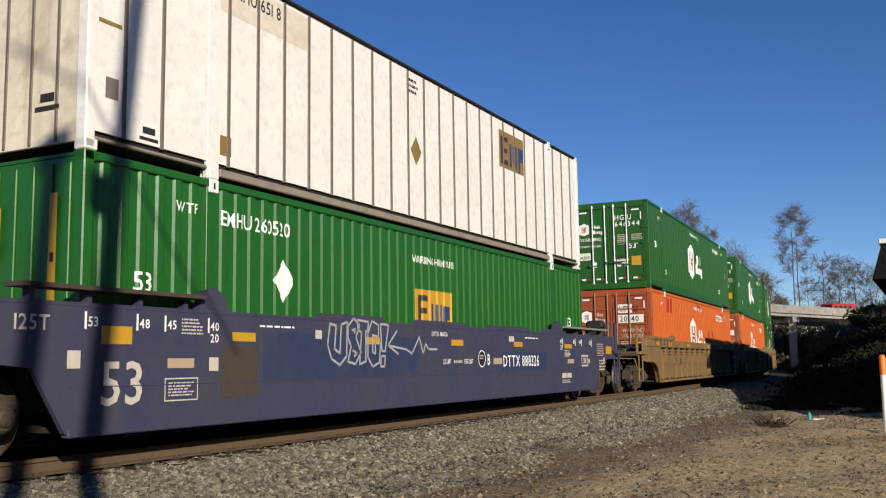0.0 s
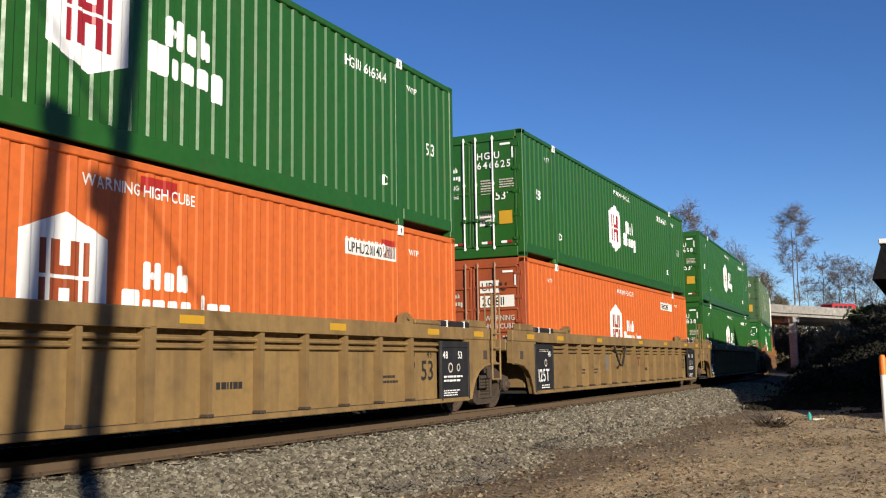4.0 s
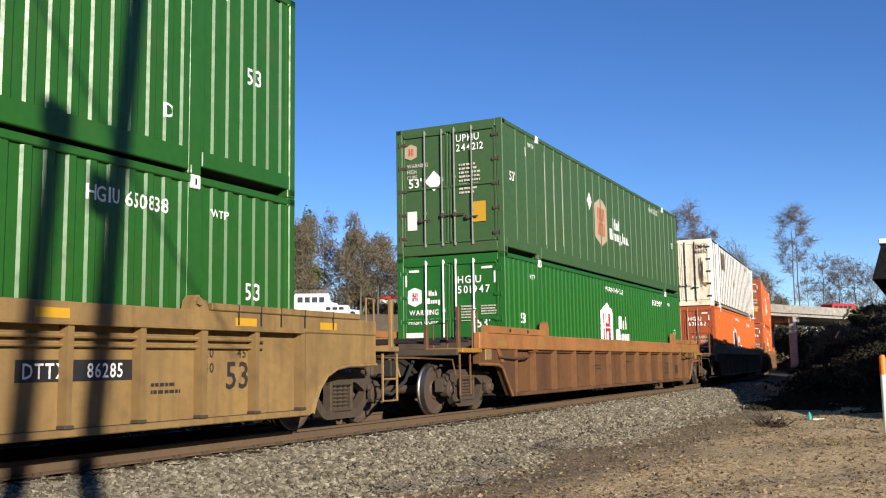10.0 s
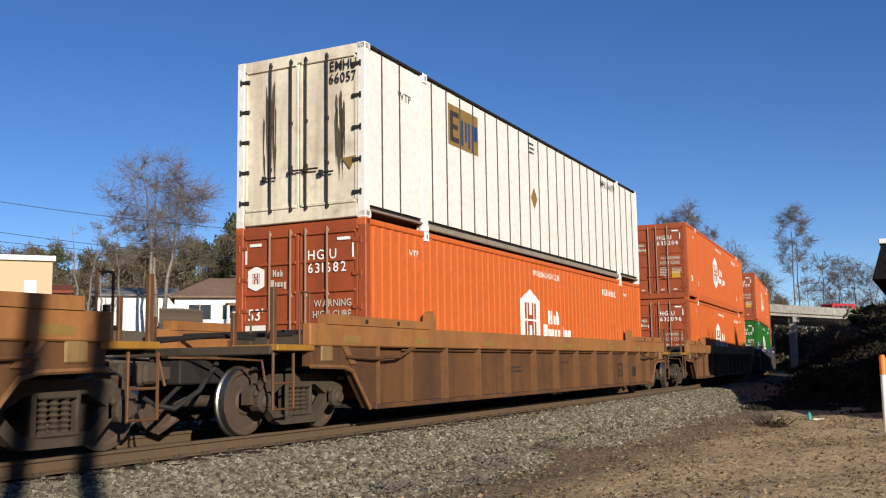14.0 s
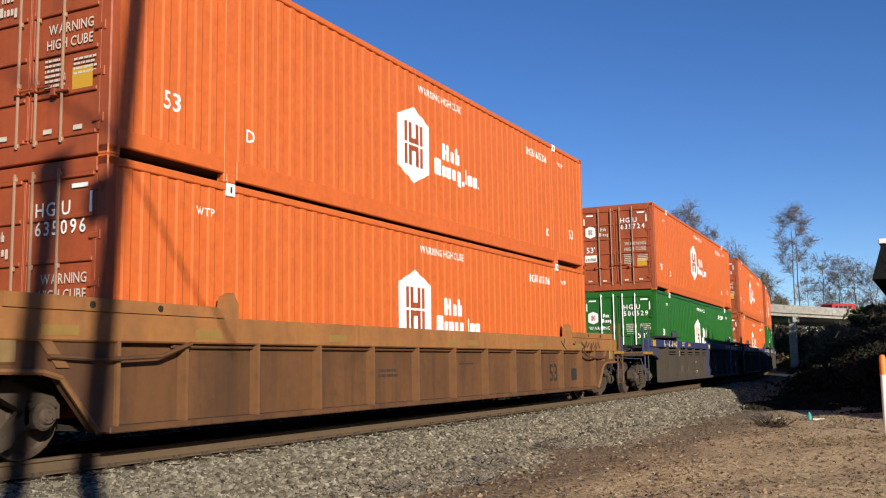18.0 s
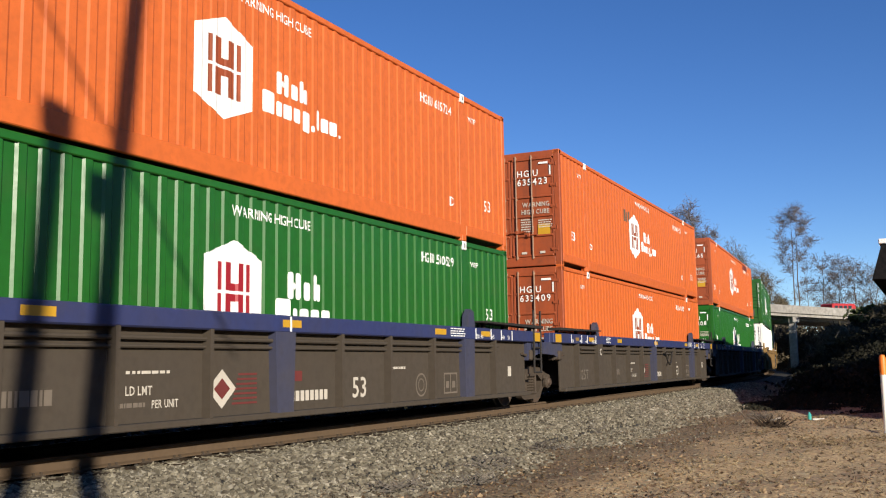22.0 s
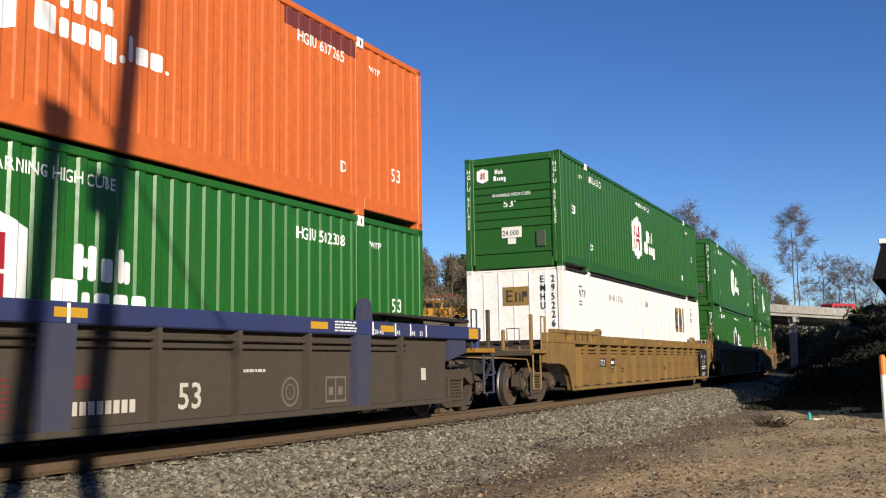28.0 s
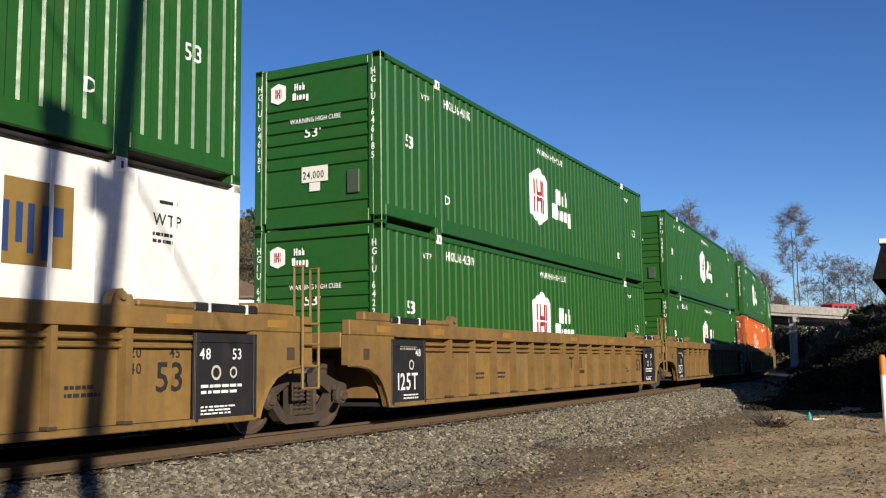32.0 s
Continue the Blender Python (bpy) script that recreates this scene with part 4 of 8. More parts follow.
        for yw, hw in ((1.1, 0.14),) if not spec.get("logo_rear") else ((LEN - 1.55, 0.14), (1.12, 0.20)):
            side_mark("wtp_mark", text_flat("WTP", hw), yw, 2.2, "letter_dark", c, side)
            if spec.get("logo_rear"):
                side_mark("small_print", bars(0.5, 0.16, 2, 31), yw, 1.98, "letter_dark", c, side)
                side_mark("arrow_bar", rects((yw + 0.1, yw + 0.4, 2.46, 2.50)), 0, 0, "letter_dark", c, side)
        if spec.get("maker"):
            side_mark("repaint_patch", rects((2.16, 4.18, 2.25, 2.76)), 0, 0, "white_patch", c, side, "yellowed patch of newer sheet", lift=0.0025)
            side_marks("rust_stain", [(2.2, 2.42, 0.34, 0.60), (0.16, 0.5, 1.45, 1.50)], 0, 0, "gold", c, side, lift=0.0025)
            side_marks("maker_mark", [(0.85, 1.05, 0.34, 0.42), (0.80, 1.10, 0.26, 0.30)], 0, 0, "letter_dark", c, side)
            side_mark("grey_label", rects((0.28, 0.47, 0.62, 0.86)), 0, 0, "grey_label", c, side)
    return c


M["soot"] = plain("soot_stain", (0.1152, 0.0864, 0.0576), 0.8, 0, 0.5, 6)
M["soot_red"] = plain("dark_red_patch_paint", (0.144, 0.0252, 0.0216), 0.7, 0, 0.3, 6)
M["grey_label"] = plain("grey_label", (0.1584, 0.144, 0.1224), 0.6, 0, 0.2, 6)

HUB_G = "green corrugated steel container with white badge and white-rodded doors"
HUB_O = "orange corrugated steel container with white badge and rusty doors"


def hub_green(code, num, end="door", tone="green", **more):
    lab = HUB_G if end == "door" else "green corrugated steel container with a ribbed closed front wall"
    return dict(kind="hub", body=tone, door=tone, rod="letter", end=end, code=code, num=num, bars="red", side_bars="red", label=lab, **more)


def hub_orange(code, num, **more):
    return dict(kind="hub", body="orange", door="orange_door", rod="rod_lit", hinge="orange_door", end="door", code=code, num=num, bars="orange_door", side_bars=more.pop("side_bars", "orange_door"), inc=True, label=HUB_O, **more)


# loads, from the first unit to the last: place down the train, lower box, upper box, car kind, coupled ahead, coupled behind
UNITS = [
    (7.27, dict(kind="emp_green", body="green2", door="green2", end="yellow_bar", code="EMHU", num="260520", label="green corrugated container with a yellow logo board and white lettering"),
     dict(kind="emp_white", body="white", door="white_old", end="nose", wavy=False, seam="seam", code="EMHU", num="651 8", maker=True, label="white sheet-sided container with brown upright posts and a gold logo"), "smooth", True, True),
    (30.53, hub_orange("UPHU", "201140", boxed=True, patches=((2.45, 2.78, 2.22, 2.72), (2.98, 3.24, 2.22, 2.72), (8.1, 8.7, 2.56, 2.74), (13.5, 13.9, 2.3, 2.6))), hub_green("HGIU", "646344"), "ochre_dull", True, False),
    (50.20, hub_orange("UPHU", "201811", boxed=True), hub_green("HGIU", "646625"), "ochre_dull", False, False),
    (69.81, hub_green("HGIU", "650838"), hub_green("HGIU", "643658"), "ochre_dull", False, True),
    (93.46, hub_green("HGIU", "501947", tone="green2"), dict(kind="upright", body="green3", door="green3", rod="rail_grey", hinge="iron", end="door", wavy=False, seam="green3", code="UPHU", num="244212", label="dull green flat-sided container with an orange badge"), "rust", True, True),
    (116.93, hub_orange("HGIU", "631682"), dict(kind="emp_white", body="white", door="white_old", rod="grime", hinge="grime", end="door", wavy=False, seam="seam_dark", code="EMHU", num="660579", logo_at=3.05, label="white sheet-sided container with soot-stained doors"), "rust", True, True),
    (140.39, hub_orange("HGIU", "635096"), hub_orange("HGIU", "635206"), "rust", True, True),
    (164.03, hub_green("HGIU", "500529", tone="green2"), hub_orange("HGIU", "635724"), "blue", True, False),
    (183.62, hub_orange("HGIU", "633409"), hub_orange("HGIU", "635423", scribble=True), "blue", False, False),
    (203.23, hub_green("HGIU", "502308", tone="green2"), hub_orange("HGIU", "637265", patches=((12.1, 14.0, 2.52, 2.78),), dark_patch=True), "blue", False, True),
    (226.65, dict(kind="emp_white", body="white_clean", frame="white", door="white", end="nose", wavy=False, seam="white_clean", code="EMHU", num="295226", logo_end=True, logo_rear=True, logo_at=12.0, label="white sheet-sided container with a gold logo board"), hub_green("HGIU", "651625", "nose"), "ochre", True, False),
    (246.42, hub_green("HGIU", "642309", "nose"), hub_green("HGIU", "646185", "nose"), "ochre", False, False),
    (265.95, hub_green("HGIU", "644120", "nose"), hub_green("HGIU", "648217", "nose"), "ochre", False, False),
    (285.55, hub_orange("HGIU", "634418"), hub_green("HGIU", "640355", "nose"), "ochre", False, False),
    (305.10, hub_orange("HGIU", "632907"), hub_green("HGIU", "641706", "nose"), "ochre", False, True),
]


# ---- well cars ----
SIDE = 1.515          # half width over the sides


def flip(shape, back):
    """Turn a front-end shape into the rear-end one."""
    if back:
        shape.v = [(x, LEN - y, z) for x, y, z in shape.v]
    return shape


def wheelset_mesh(r):
    def make():
        s = Shape()
        for sx in (-1, 1):
            s.lathe([(sx * a, q) for a, q in ((1.20, 0.0), (1.20, 0.075), (1.12, 0.11), (0.98, 0.118), (0.96, 0.08), (0.83, 0.08), (0.82, 0.17), (0.79, 0.19), (0.785, r - 0.10), (0.815, r - 0.065), (0.815, r - 0.012))], 24)
            s.lathe([(sx * a, q) for a, q in ((0.675, r + 0.028), (0.670, r - 0.06), (0.72, r - 0.11), (0.715, 0.19), (0.66, 0.16), (0.65, 0.085), (0.0, 0.085))], 24)
            for k in range(3):
                a = 2 * math.pi * k / 3
                s.rod((sx * 1.195, 0.05 * math.cos(a), 0.05 * math.sin(a)), (sx * 1.215, 0.05 * math.cos(a), 0.05 * math.sin(a)), 0.016, 6)
        nb = len(s.f)
        for sx in (-1, 1):
            s.lathe([(sx * a, q) for a, q in ((0.815, r - 0.012), (0.812, r), (0.72, r + 0.003), (0.70, r + 0.026), (0.675, r + 0.028))], 24)
        me = s.mesh("wheelset", M["wheel"], True)
        me.materials.append(M["tread"])
        idx = [0] * len(s.f)
        for i in range(nb, len(s.f)):
            idx[i] = 1
        me.polygons.foreach_set("material_index", idx)
        return me
    return shared(("wheelset", r), make)


WHEELS = []


def truck(car, yc, r=0.457):
    """Four-wheel truck: bolster, two cast side frames with spring nests, two wheelsets."""
    def bol():
        s = Shape().box(-0.95, 0.95, -0.20, 0.20, 0.42, 0.66, 0.03).box(-0.30, 0.30, -0.30, 0.30, 0.55, 0.78, 0.03)
        s.box(-0.8, 0.8, -0.55, -0.47, 0.36, 0.46, 0.02).box(-0.8, 0.8, 0.47, 0.55, 0.36, 0.46, 0.02)
        return s.mesh("truck", M["grime"])
    t = part("truck", shared("bolster", bol), None, car, "dusty cast-iron four-wheel truck")
    t.location = (0, yc, 0)
    for sx in (-1, 1):
        def frame_mesh():
            s = Shape()
            x0, x1 = sorted((sx * 0.93, sx * 1.07))
            s.prism([(-0.52, 0.82), (0.52, 0.82), (0.86, 0.70), (1.06, 0.66), (1.13, 0.60), (1.13, 0.42), (1.02, 0.42), (1.02, 0.55), (0.78, 0.55), (0.74, 0.48), (0.40, 0.66), (-0.40, 0.66), (-0.74, 0.48), (-0.78, 0.55), (-1.02, 0.55), (-1.02, 0.42), (-1.13, 0.42), (-1.13, 0.60), (-1.06, 0.66), (-0.86, 0.70)], x0, x1, "x")
            s.prism([(-0.92, 0.52), (-0.76, 0.58), (-0.44, 0.26), (0.44, 0.26), (0.76, 0.58), (0.92, 0.52), (0.54, 0.17), (0.42, 0.12), (-0.42, 0.12), (-0.54, 0.17)], x0, x1, "x")
            for sy in (-1, 1):
                a, b = sorted((sy * 0.25, sy * 0.32))
                s.box(x0 - 0.01, x1 + 0.01, a, b, 0.22, 0.72, 0.02)
                a, b = sorted((sy * 0.68, sy * 0.77))
                s.box(x0, x1, a, b, 0.36, 0.58, 0.02)
            s.box(x0 - 0.03, x1 + 0.03, -0.25, 0.25, 0.23, 0.275, 0.015).box(x0 - 0.03, x1 + 0.03, -0.25, 0.25, 0.62, 0.68, 0.015)
            return s.mesh("side_frame", M["iron"])
        f = part("side_frame", shared(("frame", sx), frame_mesh), None, t)
        for k in (-0.145, 0.0, 0.145):
            def coil():
                prof = [(0.27 + i * 0.0295, 0.036 if i % 2 else 0.070) for i in range(13)]
                return Shape().lathe(prof, 10, (0, 0, 0), "z").mesh("spring", M["iron"], True)
            c = part("spring", shared("coil", coil), None, t)
            c.location = (sx * 1.02, k, 0)
        for sy in (-0.89, 0.89):
            def adapter():
                return Shape().box(-0.10, 0.10, -0.18, 0.18, 0.06, 0.17, 0.03).lathe([(-0.05, 0.0), (-0.05, 0.15), (0.10, 0.15), (0.13, 0.12), (0.13, 0.0)], 14).mesh("bearing_adapter", M["iron"])
            a = part("bearing_adapter", shared("adapter", adapter), None, t)
            a.location = (sx * 1.03, sy, r)
    for sy in (-0.89, 0.89):
        w = part("wheelset", wheelset_mesh(r), None, t)
        w.location = (0, sy, r)
        WHEELS.append((w, sy, r))
    return t


def coupled_end(car, back, coat, accent, brake):
    """Draft sill, coupler, deck, end posts, steps and pipes of an end with its own truck."""
    P = lambda name, build, m, label="": part(name, flip(build(), back).mesh(name, M[m]), m, car, label)
    P("draft_sill", lambda: Shape().box(-0.26, 0.26, -3.05, 0.1, 0.70, 1.02, 0.02).box(-0.42, 0.42, -1.9, -1.0, 0.80, 1.12, 0.03), "grime")
    P("coupler", lambda: Shape().box(-0.09, 0.09, -3.35, -3.0, 0.76, 0.94, 0.02).box(-0.19, 0.14, -3.66, -3.33, 0.70, 1.0, 0.04).box(0.05, 0.2, -3.62, -3.4, 0.72, 0.98, 0.04), "iron", "heavy cast coupler")
    P("end_deck", lambda: Shape().box(-1.30, 1.30, -1.75, -0.12, 1.12, 1.22, 0.01).box(-1.2, 1.2, -0.16, -0.08, 1.0, 1.46, 0.01).box(-0.5, 0.5, -2.6, -1.7, 1.06, 1.16, 0.01), "iron" if coat != "slate" else coat)
    P("end_beam", lambda: Shape().box(-1.40, 1.40, -2.62, -2.42, 1.08, 1.20, 0.015).box(-1.5, -0.62, -2.42, -1.7, 1.13, 1.18, 0.01), "iron")
    P("side_step", lambda: Shape().box(0.72, 1.5, -2.58, -1.72, 1.13, 1.215, 0.012), "old_yellow" if coat in ("rust", "slate_lo") else accent, "chipped yellow side step" if coat in ("rust", "slate_lo") else "")
    for x in (1.38, 0.72, -0.72, -1.38):
        P("end_post", lambda: Shape().box(x - 0.035, x + 0.035, -2.56, -2.48, 1.2, 1.98 if abs(x) > 1 else 1.66, 0.012), coat if back else accent)
    P("end_step", lambda: Shape().tube([(1.44, -2.60, 1.1), (1.44, -2.60, 0.36), (1.44, -2.15, 0.36), (1.44, -2.15, 1.1)], 0.022).rod((1.44, -2.6, 0.70), (1.44, -2.15, 0.70), 0.018), accent)
    P("end_step", lambda: Shape().tube([(-1.44, -2.60, 1.1), (-1.44, -2.60, 0.36), (-1.44, -2.15, 0.36), (-1.44, -2.15, 1.1)], 0.022), accent)
    P("grab_iron", lambda: Shape().tube([(1.40, -1.95, 1.2), (1.40, -1.95, 1.95), (1.40, -1.72, 1.95), (1.40, -1.72, 1.2)], 0.018), accent)
    P("hand_hold", lambda: Shape().tube([(0.9, -2.0, 1.2), (0.9, -2.0, 1.7), (0.6, -2.0, 1.7), (0.6, -2.0, 1.2)], 0.016), accent)
    P("deck_rail", lambda: Shape().tube([(-1.36, -2.05, 1.36), (1.36, -2.05, 1.36)], 0.03).tube([(-1.2, -1.35, 1.42), (1.2, -1.35, 1.42)], 0.035).tube([(0.9, -2.3, 1.30), (0.2, -2.3, 1.36), (-0.9, -2.3, 1.30)], 0.025), "grime")
    P("air_hose", lambda: Shape().tube([(0.42, -2.5, 0.98), (0.46, -2.9, 0.62), (0.40, -3.3, 0.40), (0.28, -3.55, 0.46)], 0.035), "rubber", "hanging black rubber hose")
    P("uncoupling_lever", lambda: Shape().tube([(0.1, -3.1, 1.06), (0.7, -2.75, 1.04), (1.35, -2.72, 1.0), (1.42, -2.74, 0.72)], 0.018), accent)
    P("brake_rigging", lambda: Shape().rod((0.6, -2.3, 0.95), (-0.5, -1.2, 1.0), 0.03).rod((0.95, -2.4, 0.9), (0.4, -0.9, 0.86), 0.025).box(0.55, 0.95, -1.6, -1.1, 0.86, 1.08, 0.04).rod((0.15, -2.9, 0.7), (0.22, -3.4, 0.42), 0.03).rod((0.22, -3.4, 0.42), (0.16, -3.6, 0.55), 0.03), "grime")
    if brake:
        def hand():
            s = Shape()
            ring = [(0.95 + 0.27 * math.cos(a), -2.30, 1.78 + 0.27 * math.sin(a)) for a in [2 * math.pi * k / 18 for k in range(19)]]
            s.tube(ring, 0.018)
            for k in range(5):
                a = 2 * math.pi * k / 5
                s.rod((0.95, -2.25, 1.78), (0.95 + 0.27 * math.cos(a), -2.30, 1.78 + 0.27 * math.sin(a)), 0.014)
            return s
        P("brake_wheel", hand, "grime", "round black hand-brake wheel")
        P("brake_box", lambda: Shape().box(0.72, 1.2, -2.25, -1.95, 1.22, 2.05, 0.06).lathe([(-1.9, 0.0), (-1.9, 0.2), (-1.3, 0.2), (-1.3, 0.0)], 12, (0.3, 0, 1.5), "y"), "grime")


def well_car(kind, ahead, behind, tagger=False):
    lab = {"ochre": "ochre well car with ribbed steel sides and black end panels", "ochre_dull": "dusty ochre well car with ribbed sides and black end panels",
           "rust": "rust-brown well car with an orange top chord", "blue": "well car with a navy top chord and dusty brown panels", "smooth": "dusty slate-blue smooth-sided well car with graffiti"}[kind]
    car = thing("well_car", lab, "rail car", "well cars of the train")
    coat = {"ochre": "ochre", "ochre_dull": "ochre_dull", "rust": "rust", "blue": "slate_lo", "smooth": "slate"}[kind]
    chord = {"ochre": "ochre", "ochre_dull": "ochre_dull", "rust": "rust_top", "blue": "navy", "smooth": "slate"}[kind]
    accent = {"ochre": "ochre", "ochre_dull": "ochre_dull", "rust": "rust", "blue": "slate", "smooth": "slate"}[kind]
    mk = shared
    lo = 0.27
    y_ends = {"ochre": (-1.34, 1.32), "ochre_dull": (-1.34, 1.32), "rust": (-1.75, 1.62), "blue": (-1.5, 1.5), "smooth": (-1.9, 1.9)}[kind]
    ya, yb = (y_ends[0] if not ahead else -1.85), LEN + (y_ends[1] if not behind else 1.85)
    if kind == "blue":
        ya, yb = (-1.9 if ahead else -1.35), LEN + (1.9 if behind else 1.35)
    for sx in (-1, 1):
        X = lambda a, b: sorted((sx * a, sx * b))
        if kind == "smooth":
            # one broad smooth side with cut-away ends for the trucks
            poly = [(-1.95, 1.56), (-1.95, 1.02), (-1.2, 0.98), (-0.76, 0.94), (-0.34, lo + 0.02), (-0.3, lo), (LEN + 0.3, lo), (LEN + 0.34, lo + 0.02), (LEN + 0.76, 0.94), (LEN + 1.2, 0.98), (LEN + 1.95, 1.02), (LEN + 1.95, 1.56)]
            part("side_panel", Shape().prism(poly, *X(1.44, 1.50), "x"), coat, car)
            part("top_chord", Shape().box(*X(1.38, 1.505), -1.95, LEN + 1.95, 1.545, 1.60, 0.015), coat, car)
            part("bottom_sill", Shape().box(*X(1.40, 1.512), -0.3, LEN + 0.3, lo - 0.03, lo + 0.05, 0.012), coat, car)
            for y0_, y1_ in ((4.14, 5.92), (7.02, 8.96), (9.99, 12.09), (12.97, 13.8)):
                part("chord_cap", Shape().prism([(y0_, 1.60), (y1_, 1.60), (y1_ - 0.05, 1.67), (y0_ + 0.05, 1.67)], *X(1.40, 1.497), "x"), coat, car)
            for yl, yr0, yr1 in ((1.62, -0.95, 1.62), (13.66, 14.2, 17.3)):
                part("latch", Shape().prism([(yl, 1.59), (yl + 0.56, 1.59), (yl + 0.50, 1.76), (yl + 0.30, 1.88), (yl + 0.08, 1.82)], *X(1.38, 1.48), "x"), coat, car)
                part("guide_rail", Shape().prism([(yr0, 1.72), (yr1, 1.72), (yr1, 1.765), (yr0, 1.765)], *X(1.30, 1.60), "x"), "iron" if yl < 5 else "rail_grey", car)
                for q_ in range(4):
                    yy = yr0 + 0.2 + (yr1 - yr0 - 0.4) * q_ / 3
                    part("rail_bracket", Shape().box(*X(1.36, 1.46), yy - 0.03, yy + 0.03, 1.59, 1.73), coat, car)
            continue
        part("top_chord", mk(("chord", kind, sx, ya, yb), lambda: Shape().box(*X(1.37, SIDE), ya, yb, 1.37 if kind != "rust" else 1.20, 1.60 if kind != "rust" else 1.52, 0.018).mesh("top_chord", M[chord])), chord, car)
        p0, p1 = (-0.1, LEN + 0.1) if kind != "blue" else (-0.62, LEN + 0.62)
        part("side_panel", mk(("panel", kind, sx), lambda: Shape().box(*X(1.34, 1.385), p0, p1, lo + 0.02, 1.38, 0.004).mesh("side_panel", M[coat])), coat, car)
        part("bottom_sill", mk(("sillb", kind, sx), lambda: Shape().box(*X(1.33, 1.515), p0 + 0.02, p1 - 0.02, lo - 0.02, lo + 0.055, 0.012).mesh("bottom_sill", M[coat])), coat, car)
        part("pipe", mk(("pipe2", kind, sx), lambda: Shape().rod((sx * 1.43, 0.9, 1.165), (sx * 1.43, LEN - 0.9, 1.165), 0.02).mesh("pipe", M[coat])), coat, car)
        part("pipe", mk(("pipe", kind, sx), lambda: Shape().rod((sx * 1.44, 0.9, 1.26), (sx * 1.44, LEN - 0.9, 1.26), 0.026).mesh("pipe", M[coat])), coat, car)
        # upright ribs
        if kind.startswith("ochre"):
            ys = [2.05 + 1.0 * k for k in range(13)] + ([0.05, 1.05] if ahead else []) + ([15.05, 16.05] if behind else [])
            wide = {2.05: 0.07, 8.05: 0.12, 14.05: 0.07}
        elif kind == "rust":
            ys = [0.02, 1.07, 2.4, 3.8, 5.25, 6.7, 8.1, 9.5, 10.9, 12.3, 13.75, 15.08, 16.13]
            wide = {}
        else:
            ys = [0.45, 2.25, 3.65, 5.1, 6.6, 8.08, 9.48, 10.89, 12.4, 13.8, 15.0]
            wide = {2.25: 0.30, 8.08: 0.30, 13.8: 0.30}
        for y in ys:
            w = wide.get(y, {"blue": 0.045, "rust": 0.036}.get(kind, 0.055))
            rib = part("rib", mk(("rib", kind, sx, w, y > 3), lambda: Shape().prism([(-w * 0.6, lo + 0.05), (w * 0.6, lo + 0.05), (w * 0.75, 1.38), (-w * 0.75, 1.38)], *X(1.38, 1.512 if w < 0.2 else 1.508), "x").mesh("rib", M["slate" if (w > 0.2 and kind == "blue" and y > 3) else ("rust_lit" if kind == "rust" else coat)])), coat, car)
            rib.location.y = y
            if kind.startswith("ochre") and w < 0.1:
                foot = part("rib_foot", mk(("foot", kind, sx), lambda: Shape().box(*X(1.40, 1.53), -0.06, 0.06, lo + 0.06, lo + 0.10, 0.008).mesh("rib_foot", M["iron"])), None, car)
                foot.location.y = y
        for back in (False, True):
            own = behind if back else ahead
            if kind.startswith("ochre"):
                e = -1.34 if not own else -1.85
                arch = [(e, 1.37), (0.02, 1.37), (0.02, lo), (-0.14, lo), (-0.2, 0.42), (-0.32, 0.62), (-0.5, 0.78), (-0.75, 0.88), (-1.05, 0.92), (e, 0.93)]
                part("end_arch", mk(("arch", kind, sx, back, own), lambda: flip(Shape().prism(arch, *X(1.37, 1.495), "x"), back).mesh("end_arch", M[coat])), coat, car)
                part("arch_lip", mk(("lip", kind, sx, back, own), lambda: flip(Shape().tube([(sx * 1.50, y, z) for y, z in arch[3:]], 0.03, 6), back).mesh("arch_lip", M[coat])), coat, car)
                if not own:
                    part("end_panel", mk(("black", sx, back), lambda: flip(Shape().box(*X(1.46, 1.50), -0.08, 1.06, lo + 0.02, 1.33, 0.006), back).mesh("end_panel", M["black"])), None, car, "black stencilled end panel")
                    for q_, (a_, b_, z0_, z1_) in enumerate(((-0.08, -0.02, lo + 0.02, 1.33), (1.0, 1.06, lo + 0.02, 1.33), (-0.015, 0.995, 1.22, 1.25))):
                        part("panel_edge", mk(("bedge", sx, back, q_), lambda: flip(Shape().box(*X(1.499, 1.518), a_, b_, z0_, z1_, 0.004), back).mesh("panel_edge", M["black"])), None, car)
                    part("guide_cap", mk(("cap", sx, back), lambda: flip(Shape().box(*X(1.35, 1.525), -0.1, 1.1, 1.58, 1.69, 0.02), back).mesh("guide_cap", M["black"])), None, car, "black guide block with white stripes")
                if own:
                    part("guide_rail", mk(("guidel", kind, sx, back), lambda: flip(Shape().box(*X(1.35, 1.528), -1.35, 2.0, 1.602, 1.69, 0.012), back).mesh("guide_rail", M[coat])), coat, car)
                    for yj in (-0.62, 0.08, 0.62, 1.05, 1.5):
                        part("joint", mk(("gjoint", sx), lambda: Shape().box(*X(1.40, 1.532), -0.008, 0.008, 1.44, 1.692).mesh("joint", M["grime"])), None, car).location.y = LEN - yj if back else yj
                else:
                    part("guide_rail", mk(("guide", kind, sx, back), lambda: flip(Shape().box(*X(1.33, 1.525), 1.1, 2.0, 1.60, 1.68, 0.02), back).mesh("guide_rail", M[coat])), coat, car)
                    part("guide_block", mk(("gblock", kind, sx, back), lambda: flip(Shape().box(*X(1.33, 1.5), -0.9, -0.1, 1.60, 1.74, 0.02), back).mesh("guide_block", M[coat])), coat, car)
